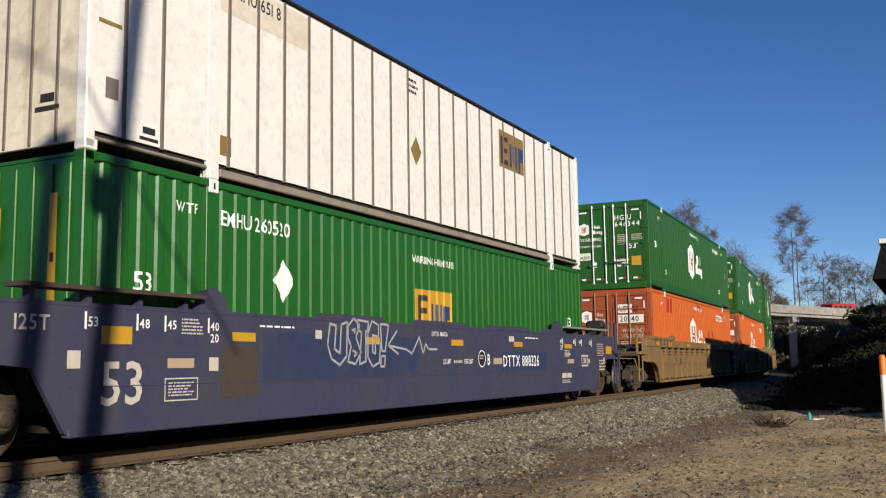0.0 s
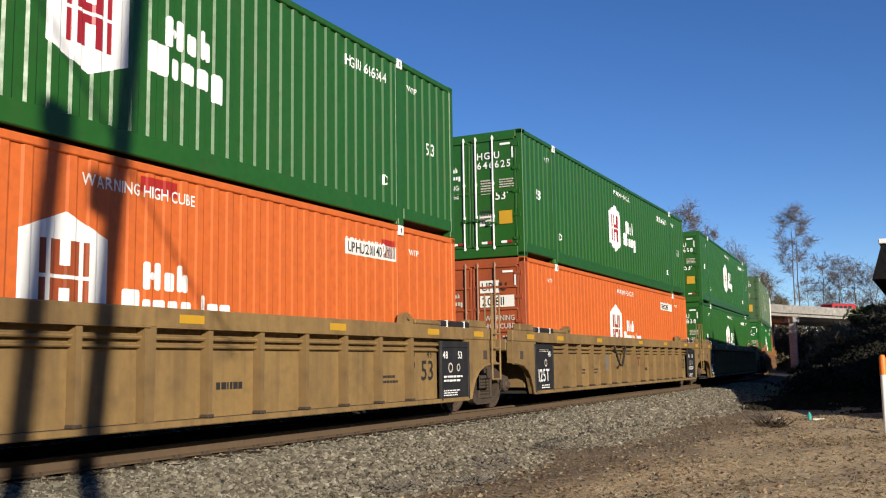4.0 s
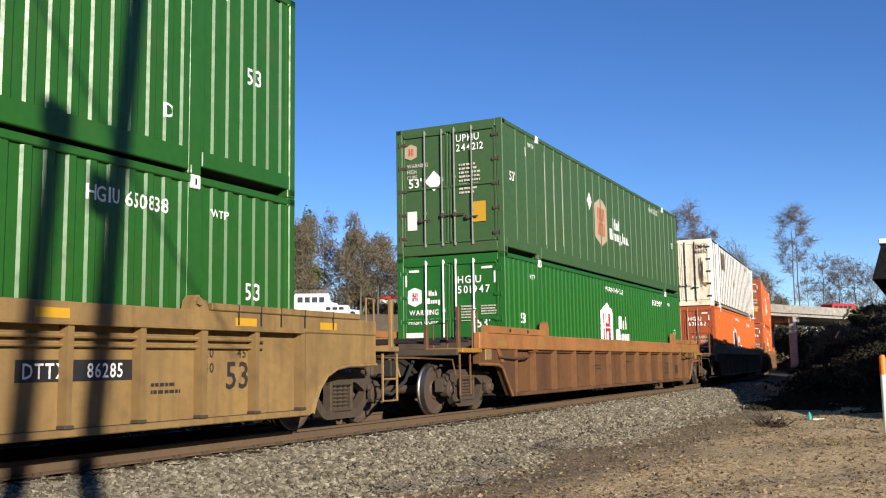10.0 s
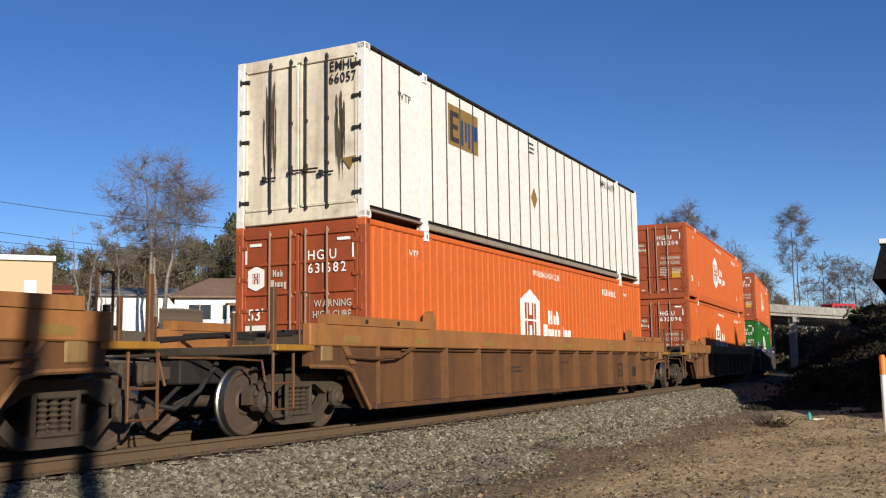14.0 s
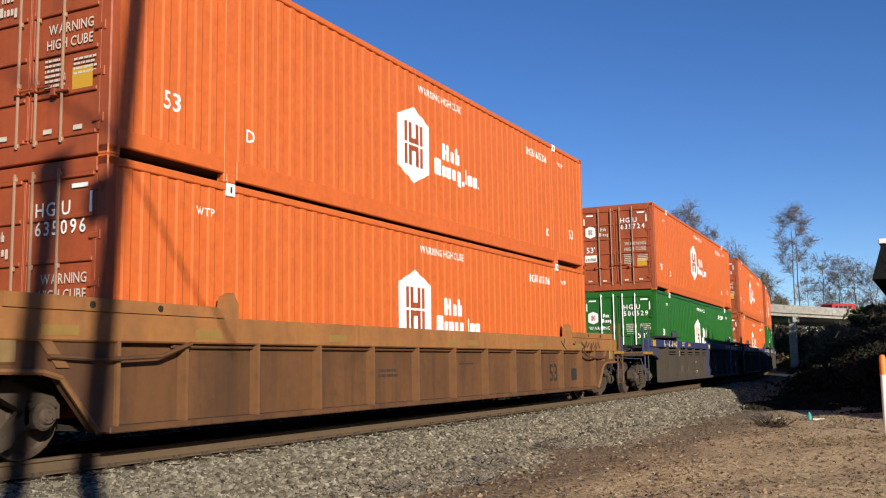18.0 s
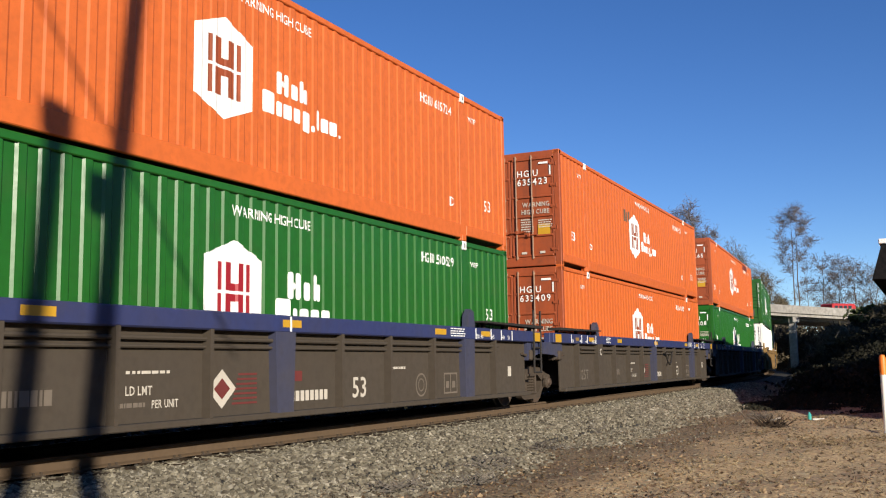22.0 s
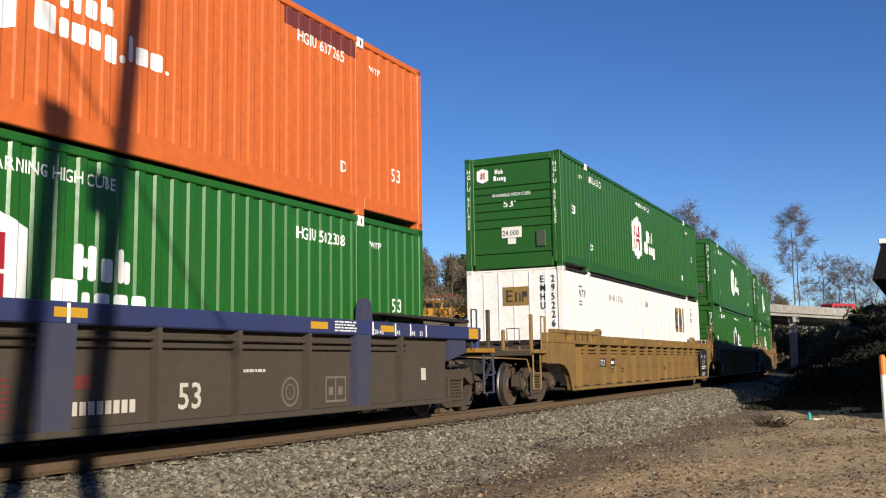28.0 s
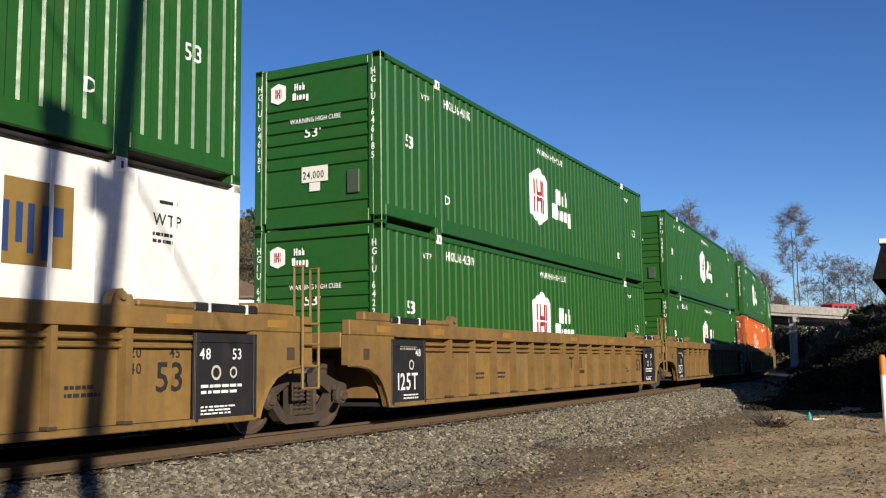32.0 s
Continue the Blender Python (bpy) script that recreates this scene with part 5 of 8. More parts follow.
                part("latch", mk(("latch", kind, sx, back), lambda: flip(Shape().prism([(2.02, 1.6), (2.36, 1.6), (2.34, 1.70), (2.28, 1.77), (2.20, 1.78), (2.14, 1.72), (2.06, 1.72)], *X(1.36, 1.49), "x").rod((sx * 1.34, 2.22, 1.70), (sx * 1.53, 2.22, 1.70), 0.05, 8), back).mesh("latch", M["ochre_dull"])), None, car)
                part("chord_lip", mk(("clip", kind, sx, back, own), lambda: flip(Shape().box(*X(1.50, 1.535), 0.1, LEN / 2 - 0.05, 1.365, 1.385, 0.004), back).mesh("chord_lip", M[coat])), coat, car)
            elif kind == "rust":
                e = -1.80
                arch = [(e, 1.21), (0.02, 1.21), (0.02, lo), (-0.22, lo), (-0.72, 0.84), (-0.95, 0.90), (e, 0.92)]
                part("end_arch", mk(("arch", kind, sx, back), lambda: flip(Shape().prism(arch, *X(1.34, 1.47), "x"), back).mesh("end_arch", M[coat])), coat, car)
                part("guide_rail", mk(("guide", kind, sx, back), lambda: flip(Shape().prism([(-1.45, 1.515), (1.70, 1.515), (1.70, 1.64), (-1.45, 1.66)], *X(1.36, 1.53), "x"), back).mesh("guide_rail", M["rust_top"])), None, car)
                for yb_ in (-0.38, 0.60):
                    part("bolt", mk(("gbolt", sx, back, yb_), lambda: flip(Shape().lathe([(sx * 1.52, 0.0), (sx * 1.52, 0.04), (sx * 1.545, 0.035), (sx * 1.545, 0.0)], 8, (0, yb_, 1.58), "x"), back).mesh("bolt", M["grime"])), None, car)
                part("latch", mk(("latch", kind, sx, back), lambda: flip(Shape().prism([(1.72, 1.515), (2.0, 1.515), (2.0, 1.70), (1.9, 1.84), (1.78, 1.78)], *X(1.36, 1.5), "x"), back).mesh("latch", M["rust_top"])), None, car)
                part("arch_flange", mk(("rflange", sx, back), lambda: flip(Shape().tube([(sx * 1.49, y, z) for y, z in arch[3:]], 0.032, 6), back).mesh("arch_flange", M["rust_lit"])), None, car)
                part("brace", mk(("rbrace", sx, back), lambda: flip(Shape().prism([(-1.02, 1.21), (-0.86, 1.21), (-0.62, 0.94), (-0.78, 0.94)], *X(1.46, 1.50), "x"), back).mesh("brace", M["rust_lit"])), None, car)
                part("hand_pipe", mk(("hpipe", sx, back), lambda: flip(Shape().tube([(sx * 1.52, -0.9, 1.05), (sx * 1.55, -0.2, 1.02), (sx * 1.55, 0.6, 1.05), (sx * 1.55, 1.1, 1.2)], 0.025), back).mesh("hand_pipe", M["rust"])), None, car)
                part("pocket", mk(("pocket", sx, back), lambda: flip(Shape().box(*X(1.46, 1.50), -1.55, -1.25, 0.98, 1.22, 0.02), back).mesh("pocket", M["ochre_dull"])), None, car)
            else:
                part("end_arch", mk(("arch", kind, sx, back), lambda: flip(Shape().prism([(-0.62, 1.38), (-1.9 if own else -1.35, 1.38), (-1.9 if own else -1.35, 1.12), (-1.2, 1.10), (-0.62, 0.98)], *X(1.36, 1.45), "x"), back).mesh("end_arch", M["slate"])), None, car)
                part("guide_rail", mk(("guide", kind, sx, back), lambda: flip(Shape().prism([(-1.15, 1.66), (2.0, 1.70), (2.0, 1.73), (-1.15, 1.72)], *X(1.30, 1.62), "x").box(*X(1.38, 1.45), -0.9, -0.82, 1.58, 1.68).box(*X(1.38, 1.45), 0.5, 0.58, 1.58, 1.70).box(*X(1.38, 1.45), 1.5, 1.58, 1.58, 1.70), back).mesh("guide_rail", M["grime"])), None, car)
                part("latch", mk(("latch", kind, sx, back), lambda: flip(Shape().prism([(2.0, 1.6), (2.32, 1.6), (2.3, 1.82), (2.18, 1.95), (2.05, 1.9)], *X(1.34, 1.46), "x"), back).mesh("latch", M["slate"])), None, car)
                part("end_plate", mk(("eplate", sx, back, own), lambda: flip(Shape().box(*X(1.3, 1.44), -2.0 if own else -1.42, -1.9 if own else -1.34, 1.12, 1.6, 0.01), back).mesh("end_plate", M["navy"])), None, car)
    # floor and ends of the well
    part("well_floor", mk("wfloor", lambda: Shape().box(-1.41, 1.41, -0.1, LEN + 0.1, 0.27, 0.33).box(-0.2, 0.2, -0.1, LEN + 0.1, 0.2, 0.28).mesh("well_floor", M["grime"])), None, car)
    for back in (False, True):
        own = behind if back else ahead
        if own:
            coupled_end(car, back, coat, accent, back and kind == "smooth")
        else:
            part("joint_deck", mk(("jdeck", kind, back), lambda: flip(Shape().box(-1.36, 1.36, -1.34, -0.1, 1.18, 1.42, 0.02).box(-0.5, 0.5, -1.75, -0.1, 0.72, 1.05, 0.03).box(-1.3, 1.3, -0.2, -0.1, 0.4, 1.4, 0.01), back).mesh("joint_deck", M[coat if kind != "blue" else "grime"])), None, car)
            if back and kind.startswith("ochre"):
                def ladder():
                    s = Shape()
                    for y in (LEN + 1.02, LEN + 1.40):
                        s.tube([(1.56, y, 0.62), (1.56, y, 2.28), (1.42, y, 2.28), (1.42, y, 1.5)], 0.022)
                    for z in (0.62, 0.92, 1.22, 1.50):
                        s.rod((1.56, LEN + 1.02, z), (1.56, LEN + 1.40, z), 0.02)
                    return s.mesh("ladder", M[coat])
                part("ladder", mk(("ladder", kind), ladder), None, car)
            if back and kind == "blue":
                def ladder():
                    s = Shape()
                    for y in (LEN + 0.85, LEN + 1.25):
                        s.tube([(1.52, y, 0.72), (1.52, y, 2.05)], 0.025)
                    for z in (0.72, 1.0, 1.25):
                        s.rod((1.52, LEN + 0.85, z), (1.52, LEN + 1.25, z), 0.02)
                    return s.mesh("ladder", M["grime"])
                part("ladder", mk("bladder", ladder), None, car)
            part("valve_box", mk(("valve", back), lambda: flip(Shape().box(1.2, 1.5, -0.95, -0.72, 0.98, 1.2, 0.03).rod((1.42, -1.2, 1.0), (1.42, -0.4, 1.12), 0.03), back).mesh("valve_box", M["iron"])), None, car)
    # markings on the near side
    stencils(car, kind, ahead, behind, tagger)
    # trucks
    if ahead:
        truck(car, -1.48 if kind != "blue" and kind != "smooth" else -1.65)
    truck(car, LEN + (1.55 if kind not in ("blue", "smooth") else 1.68) if behind else LEN + 1.75, 0.457 if behind else 0.483)
    return car


def stencil(car, name, flat, y, z, m, x=1.389, label=""):
    s = Shape().add([(x, a + y, b + z) for a, b in flat[0]], flat[1])
    key = ("st", name, m, x, round(y, 2), round(z, 2), tuple((round(a, 3), round(b_, 3)) for a, b_ in flat[0]))

    def make():
        me = bpy.data.meshes.new(name)
        me.from_pydata(s.v, [], s.f)
        me.materials.append(M[m])
        return me
    return part(name, shared(key, make), m, car, label)


def stencils_of(car, name, boxes, m, x=1.389):
    for q in boxes:
        stencil(car, name, rects(q), 0, 0, m, x)


def ring(r, w, n=20):
    v = [(q * math.cos(2 * math.pi * i / n), q * math.sin(2 * math.pi * i / n)) for q in (r, r - w) for i in range(n)]
    return v, [(i, (i + 1) % n, n + (i + 1) % n, n + i) for i in range(n)]


def stroke(pts, w):
    """A sprayed line of even width."""
    v, f = [], []
    for (a0, b0), (a1, b1) in zip(pts, pts[1:]):
        l = math.hypot(a1 - a0, b1 - b0)
        if l < 1e-6:
            continue
        nx, ny = -(b1 - b0) / l * w / 2, (a1 - a0) / l * w / 2
        ex, ey = (a1 - a0) / l * w * 0.4, (b1 - b0) / l * w * 0.4
        k = len(v)
        v += [(a0 + nx - ex, b0 + ny - ey), (a1 + nx + ex, b1 + ny + ey), (a1 - nx + ex, b1 - ny + ey), (a0 - nx - ex, b0 - ny - ey)]
        f.append((k, k + 1, k + 2, k + 3))
    return v, f


def stencils(car, kind, ahead, behind, tagger=False):
    yr = lambda y: LEN - y
    if kind.startswith("ochre"):
        ink = "letter_dark"
        for y in (-0.55, 1.35, 4.4, 8.5, 11.6, 14.6, LEN + 0.3):
            part("reflector", shared(("oref", kind), lambda: Shape().box(SIDE, SIDE + 0.004, 0, 0.42, 1.43, 1.53).mesh("reflector", M["yellow" if kind == "ochre_dull" else "faded_yellow"])), None, car, "yellow reflector").location.y = y
        for y0 in ((0.12, 0.82) if not ahead else ()) + ((yr(0.86), yr(0.16)) if not behind else ()):
            part("white_stripe", shared("ostr", lambda: Shape().box(1.34, 1.529, 0, 0.045, 1.575, 1.695).mesh("white_stripe", M["letter"])), None, car).location.y = y0
        if not ahead:
            stencil(car, "load_mark", text_flat("125T", 0.27, 0.9), 0.12, 0.52, "letter", 1.504)
            stencil(car, "length_mark", text_flat("48", 0.12), 0.72, 1.06, "letter", 1.504)
            stencil(car, "roundel", ring(0.085, 0.03), 0.58, 0.92, "letter_cream", 1.504)
            stencil(car, "small_print", bars(0.5, 0.10, 2, 2), 0.3, 0.36, "letter", 1.504)
            stencil(car, "small_print", bars(0.6, 0.08, 2, 12), 0.2, 1.16, "letter_cream", 1.504)
        if not behind:
            stencil(car, "length_mark", text_flat("53", 0.13), yr(0.38), 1.02, "letter", 1.504)
            stencil(car, "length_mark", text_flat("48", 0.13), yr(0.98), 1.02, "letter", 1.504)
            stencil(car, "roundel", ring(0.09, 0.03), yr(0.68), 0.86, "letter_cream", 1.504)
            stencil(car, "roundel", ring(0.07, 0.025), yr(0.36), 0.86, "letter_cream", 1.504)
            stencil(car, "small_print", bars(0.75, 0.14, 2, 6), yr(0.95), 0.60, "letter", 1.504)
            stencil(car, "small_print", bars(0.7, 0.12, 3, 7), yr(0.95), 0.36, "letter", 1.504)
        stencil(car, "length_mark", text_flat("53", 0.33), yr(1.57), 0.66, ink)
        stencil(car, "length_mark", text_flat("20", 0.12), yr(1.98), 1.04, ink)
        stencil(car, "length_mark", text_flat("40", 0.12), yr(1.98), 0.86, ink)
        stencil(car, "length_mark", text_flat("45", 0.12), yr(1.36), 1.04, ink)
        stencil(car, "length_mark", text_flat("20", 0.12), 2.2, 1.02, ink)
        stencil(car, "length_mark", text_flat("40", 0.12), 2.2, 0.84, ink)
        for y, w, r in ((3.2, 0.6, 2), (4.2, 0.6, 2), (13.3, 0.5, 2), (9.3, 0.5, 1)):
            stencil(car, "small_print", bars(w, 0.16, r, int(y * 3)), y, 0.62, ink)
        stencil(car, "panel_sheet", rects((5.25, 5.75, 0.70, 1.12)), 0, 0, "ochre_dull" if kind == "ochre" else "grey_label", 1.388)
        if ahead or behind:
            yb_ = 2.30 if ahead else 11.50
            part("number_board", shared(("nb", yb_), lambda: Shape().box(1.384, 1.389, yb_, yb_ + 1.6, 0.80, 1.02).mesh("number_board", M["black"])), None, car)
            stencil(car, "car_mark", text_flat("DTTX", 0.15, 0.85), yb_ + 0.08, 0.835, "letter", 1.393)
            if kind == "ochre_dull":
                stencil(car, "car_number", text_flat("86285", 0.15, 0.85), yb_ + 0.88, 0.835, "letter", 1.393)
            else:
                stencil(car, "car_number", bars(0.6, 0.15, 1, 3), yb_ + 0.88, 0.835, "letter", 1.393)
        elif kind == "ochre_dull":
            part("strap", Shape().tube([(1.53, 5.87, 1.34), (1.53, 6.2, 0.98), (1.54, 6.38, 0.82), (1.54, 6.55, 0.82), (1.53, 6.72, 0.98), (1.53, 6.96, 1.34)], 0.03, 6), "grime", car, "slack black strap hanging down")
        if not (ahead or behind):
            stencils_of(car, "emblem_bar", ((8.7, 9.0, 1.0, 1.06), (8.82, 8.88, 0.78, 1.0), (9.05, 9.35, 1.0, 1.06), (9.17, 9.23, 0.78, 1.0), (9.42, 9.48, 0.78, 1.06), (9.55, 9.61, 0.78, 1.06)), "soot_red" if kind == "ochre_dull" else "letter_dark")
    elif kind == "rust":
        for y in (-1.0, 1.2, 4.0, 7.8, 8.6, 12.0, 14.6, LEN + 0.9):
            part("reflector", shared("rref", lambda: Shape().box(SIDE, SIDE + 0.004, 0, 0.46, 1.26, 1.36).mesh("reflector", M["gold"])), None, car).location.y = y
        stencil(car, "length_mark", text_flat("53", 0.38), 13.16, 0.51, "letter_dark")
        stencil(car, "black_patch", rects((14.64, 15.01, 0.50, 0.78)), 0, 0, "letter_dark")
        for lp in ([(13.64, 1.40), (13.80, 1.30), (13.87, 1.46), (13.80, 1.30), (13.97, 1.23)], [(14.45, 1.36), (15.0, 1.32)], [(14.60, 1.44), (14.66, 1.24)], [(15.06, 1.40), (15.32, 1.30), (15.14, 1.24)], [(15.30, 1.24), (15.46, 1.44), (15.48, 1.28), (15.68, 1.40)], [(15.72, 1.26), (15.84, 1.38), (15.80, 1.22), (16.02, 1.42)], [(16.0, 1.26), (16.22, 1.40), (16.16, 1.22), (16.34, 1.34)], [(16.35, 1.42), (16.53, 1.26)]) if tagger else ():
            stencil(car, "sprayed_line", stroke(lp, 0.035), 0, 0, "letter_dark", SIDE + 0.003)
        stencil(car, "car_number", bars(0.7, 0.16, 2, 4), 5.6, 0.72, "logo_brown")
        stencil(car, "small_print", bars(0.6, 0.06, 1, 6), 8.5, 0.9, "logo_brown")
    elif kind == "blue":
        for y in (1.27, 3.85, 8.0, 12.4, 14.3):
            part("reflector", shared("bref", lambda: Shape().box(SIDE, SIDE + 0.004, 0, 0.42, 1.44, 1.54).mesh("reflector", M["yellow"])), None, car, "yellow reflector").location.y = y
        for y in (-0.12, 0.66, 1.12, 1.83, 14.05, 14.75, 15.25, 15.8):
            part("white_stripe", shared("bstr", lambda: Shape().box(SIDE, SIDE + 0.004, 0, 0.035, 1.385, 1.585).mesh("white_stripe", M["letter"])), None, car).location.y = y
        part("white_stripe", shared("bstr2", lambda: Shape().box(SIDE, SIDE + 0.005, 8.16, 8.2, 1.385, 1.585).mesh("white_stripe", M["letter"])), None, car)
        for s, y in (("20/40", 14.1), ("45", 14.8), ("48", 15.3), ("53", 15.58), ("53", -0.06), ("48", 0.50), ("45", 0.96), ("40/20", 1.52)):
            stencil(car, "length_mark", text_flat(s, 0.075), y, 1.40, "letter", SIDE + 0.004)
        stencil(car, "small_print", bars(0.6, 0.17, 4, 5), 13.0, 1.41, "letter", SIDE + 0.004)
        stencil(car, "small_print", bars(0.45, 0.15, 4, 6), 2.75, 1.42, "letter", SIDE + 0.004)
        stencil(car, "reflector", rects((0.2, 0.46, 1.44, 1.52)), 0, 0, "gold", SIDE + 0.004)
        if not behind:
            stencil(car, "rib_letter", text_flat("B" if ahead else "C", 0.17), 2.19, 1.10, "letter_cream", 1.511)
        for y in (-1.78 if ahead else -1.24, LEN + (1.36 if behind else 0.84)):
            part("large_reflector", Shape().box(SIDE, SIDE + 0.005, y, y + 0.40, 1.385, 1.575), "yellow", car, "large yellow reflector")
        stencil(car, "length_mark", text_flat("53", 0.30), 9.92 if ahead or behind else 11.38, 0.45, "letter_cream")
        if ahead or behind:
            stencil(car, "roundel", ring(0.20, 0.03), 12.1, 0.58, "faded_stencil")
            stencil(car, "roundel", ring(0.11, 0.02), 12.1, 0.58, "faded_stencil")
        stencil(car, "panel_frame", rects((12.95, 13.49, 0.40, 0.43), (12.95, 13.49, 0.74, 0.77), (12.95, 12.98, 0.43, 0.74), (13.46, 13.49, 0.43, 0.74), (13.20, 13.23, 0.43, 0.74)), 0, 0, "faded_stencil")
        stencils_of(car, "notice", ((13.03, 13.15, 0.50, 0.62), (13.28, 13.40, 0.50, 0.62)), "faded_stencil")
        stencil(car, "small_print", bars(0.45, 0.07, 1, 3), 11.1, 0.84, "letter_cream")
        stencil(car, "emblem_diamond", ([(6.66, 0.66), (6.93, 0.42), (7.20, 0.66), (6.93, 0.90)], [(0, 1, 2, 3)]), 0, 0, "letter_cream")
        stencil(car, "emblem_diamond", ([(6.78, 0.66), (6.93, 0.53), (7.08, 0.66), (6.93, 0.79)], [(0, 1, 2, 3)]), 0, 0, "soot_red", 1.392)
        stencils_of(car, "emblem_bar", [(7.12 + 0.02 * q, 7.62, 0.46 + 0.06 * q, 0.485 + 0.06 * q) for q in range(7)], "soot_red")
        stencils_of(car, "brand_bar", ((8.11, 8.62, 0.72, 0.86),), "soot_red")
        stencils_of(car, "brand_bar", ((8.11, 8.21, 0.44, 0.66), *((8.24 + 0.115 * q, 8.325 + 0.115 * q, 0.45, 0.59) for q in range(9))), "letter_cream")
        stencil(car, "load_limit", text_flat("LD LMT", 0.10, 0.8), 5.34, 0.63, "letter_cream")
        stencil(car, "small_print", bars(0.42, 0.09, 1, 4), 5.22, 0.48, "faded_stencil")
        stencil(car, "load_limit", text_flat("PER UNIT", 0.09, 0.75), 5.74, 0.48, "letter_cream")
        stencil(car, "small_print", bars(0.7, 0.06, 1, 8), 5.34, 0.85, "letter_cream")
        stencil(car, "car_number", bars(0.62, 0.24, 1, 9, 0.2), 3.76, 0.52, "faded_stencil")
        stencil(car, "notice", rects((15.85, 16.02, 0.66, 0.86)), 0, 0, "letter_cream")
        if ahead:
            stencil(car, "car_mark", text_flat("BRAN", 0.24, 0.9), 2.6, 0.52, "seam")
        else:
            stencil(car, "load_mark", text_flat("125T", 0.24, 0.95), 0.9, 0.50, "seam")
        if not (ahead or behind):
            part("hose", Shape().tube([(1.53, 9.36, 1.20), (1.54, 9.62, 0.90), (1.55, 9.84, 0.82), (1.54, 10.06, 0.90), (1.53, 10.29, 1.20)], 0.028, 6), "grime", car, "slack black hose hanging down")
    else:
        x = 1.505
        part("repaint_patch", Shape().box(1.49, 1.503, 2.83, 7.06, 0.76, 1.37), "patch_blue", car, "blue repainted patch")
        part("repaint_patch", Shape().box(1.49, 1.503, 10.5, 13.0, 0.78, 1.15), "patch_blue", car, "blue repainted patch")
        part("repaint_patch", Shape().box(1.49, 1.503, 2.01, 2.71, 0.56, 1.17), "slate_lo", car)
        part("weld_seam", Shape().box(1.495, 1.506, -0.3, LEN + 0.3, 0.735, 0.747), "slate", car)
        stencil(car, "length_mark", text_flat("53", 0.45), 0.11, 0.55, "letter_cream", x)
        stencil(car, "load_mark", text_flat("125T", 0.15, 1.0), -0.98, 1.31, "letter_cream", x)
        for s, y in (("53", -0.08), ("48", 0.64), ("45", 1.07), ("40", 1.80), ("45", 14.80), ("48", 15.26), ("53", 16.02), ("40", 13.92)):
            back = y > 8
            stencil(car, "length_mark", text_flat(s, 0.10), y, 1.36, "letter", x)
            stencil(car, "tick", rects((y + 0.16, y + 0.19, 1.31, 1.49) if back else (y - 0.05, y - 0.02, 1.33, 1.51)), 0, 0, "letter", x)
        for y in (1.80, 13.92):
            stencil(car, "length_mark", text_flat("20", 0.10), y, 1.22, "letter", x)
        for y, w_, z0_, z1_ in ((0.10, 0.43, 1.18, 1.37), (2.21, 0.45, 1.24, 1.35), (5.35, 0.42, 1.24, 1.35), (8.28, 0.48, 1.25, 1.36), (11.17, 0.45, 1.26, 1.36), (14.23, 0.47, 1.25, 1.35), (17.39, 0.48, 1.13, 1.33)):
            part("reflector", Shape().box(1.50, 1.507, y, y + w_, z0_, z1_), "yellow", car, "yellow reflector")
        stencils_of(car, "reflector", ((1.08, 1.52, 0.92, 1.03), (14.39, 14.84, 0.90, 1.0)), "cream", x)
        for y in (1.04,):
            stencil(car, "notice_frame", rects((y, y + 0.55, 0.55, 0.565), (y, y + 0.55, 0.795, 0.81), (y, y + 0.015, 0.565, 0.795), (y + 0.535, y + 0.55, 0.565, 0.795)), 0, 0, "letter_cream", x)
            stencil(car, "small_print", bars(0.42, 0.17, 5, 6, 0.12), y + 0.06, 0.60, "letter_cream", x)
        stencils_of(car, "notice", ((-0.34, -0.17, 0.93, 1.11), (1.78, 1.95, 0.88, 1.04)), "letter_cream", x)
        stencils_of(car, "label_sheet", ((10.9, 11.17, 1.36, 1.47), (4.0, 4.16, 1.30, 1.42), (14.28, 14.60, 1.10, 1.14)), "seam_grey", x)
        stencil(car, "small_print", bars(0.36, 0.20, 5, 4, 0.15), 1.30, 1.30, "letter_cream", x)
        stencil(car, "small_print", bars(0.75, 0.045, 1, 5), 2.75, 1.42, "letter", x)
        stencil(car, "small_print", bars(0.75, 0.045, 1, 15), 11.75, 1.43, "letter", x)
        stencil(car, "small_print", bars(0.40, 0.18, 5, 14, 0.15), 14.19, 1.04, "letter_cream", x)
        stencil(car, "car_mark", text_flat("DTTX 888326", 0.075, 0.85), 7.52, 1.41, "letter", x)
        stencil(car, "load_limit", text_flat("LD LMT", 0.085, 0.7), 7.95, 0.925, "letter", x)
        stencil(car, "small_print", bars(0.34, 0.085, 1, 6), 8.36, 0.925, "letter_cream", x)
        stencil(car, "load_limit", text_flat("PER UNIT", 0.085, 0.7), 8.80, 0.925, "letter", x)
        stencil(car, "roundel", ring(0.165, 0.165, 26), 9.57, 1.015, "black", x - 0.001)
        stencil(car, "roundel", ring(0.165, 0.022, 26), 9.57, 1.015, "letter", x + 0.001)
        stencil(car, "small_print", bars(0.18, 0.10, 2, 9, 0.1), 9.48, 1.0, "letter_cream", x + 0.001)
        stencil(car, "plate_letter", text_flat("B", 0.21, 0.8), 9.83, 0.90, "letter", x)
        stencil(car, "paint_bar", rects((10.11, 10.54, 0.91, 1.03)), 0, 0, "cream", x)
        stencil(car, "car_mark", text_flat("DTTX 888326", 0.225, 0.92), 10.60, 0.86, "letter", x)
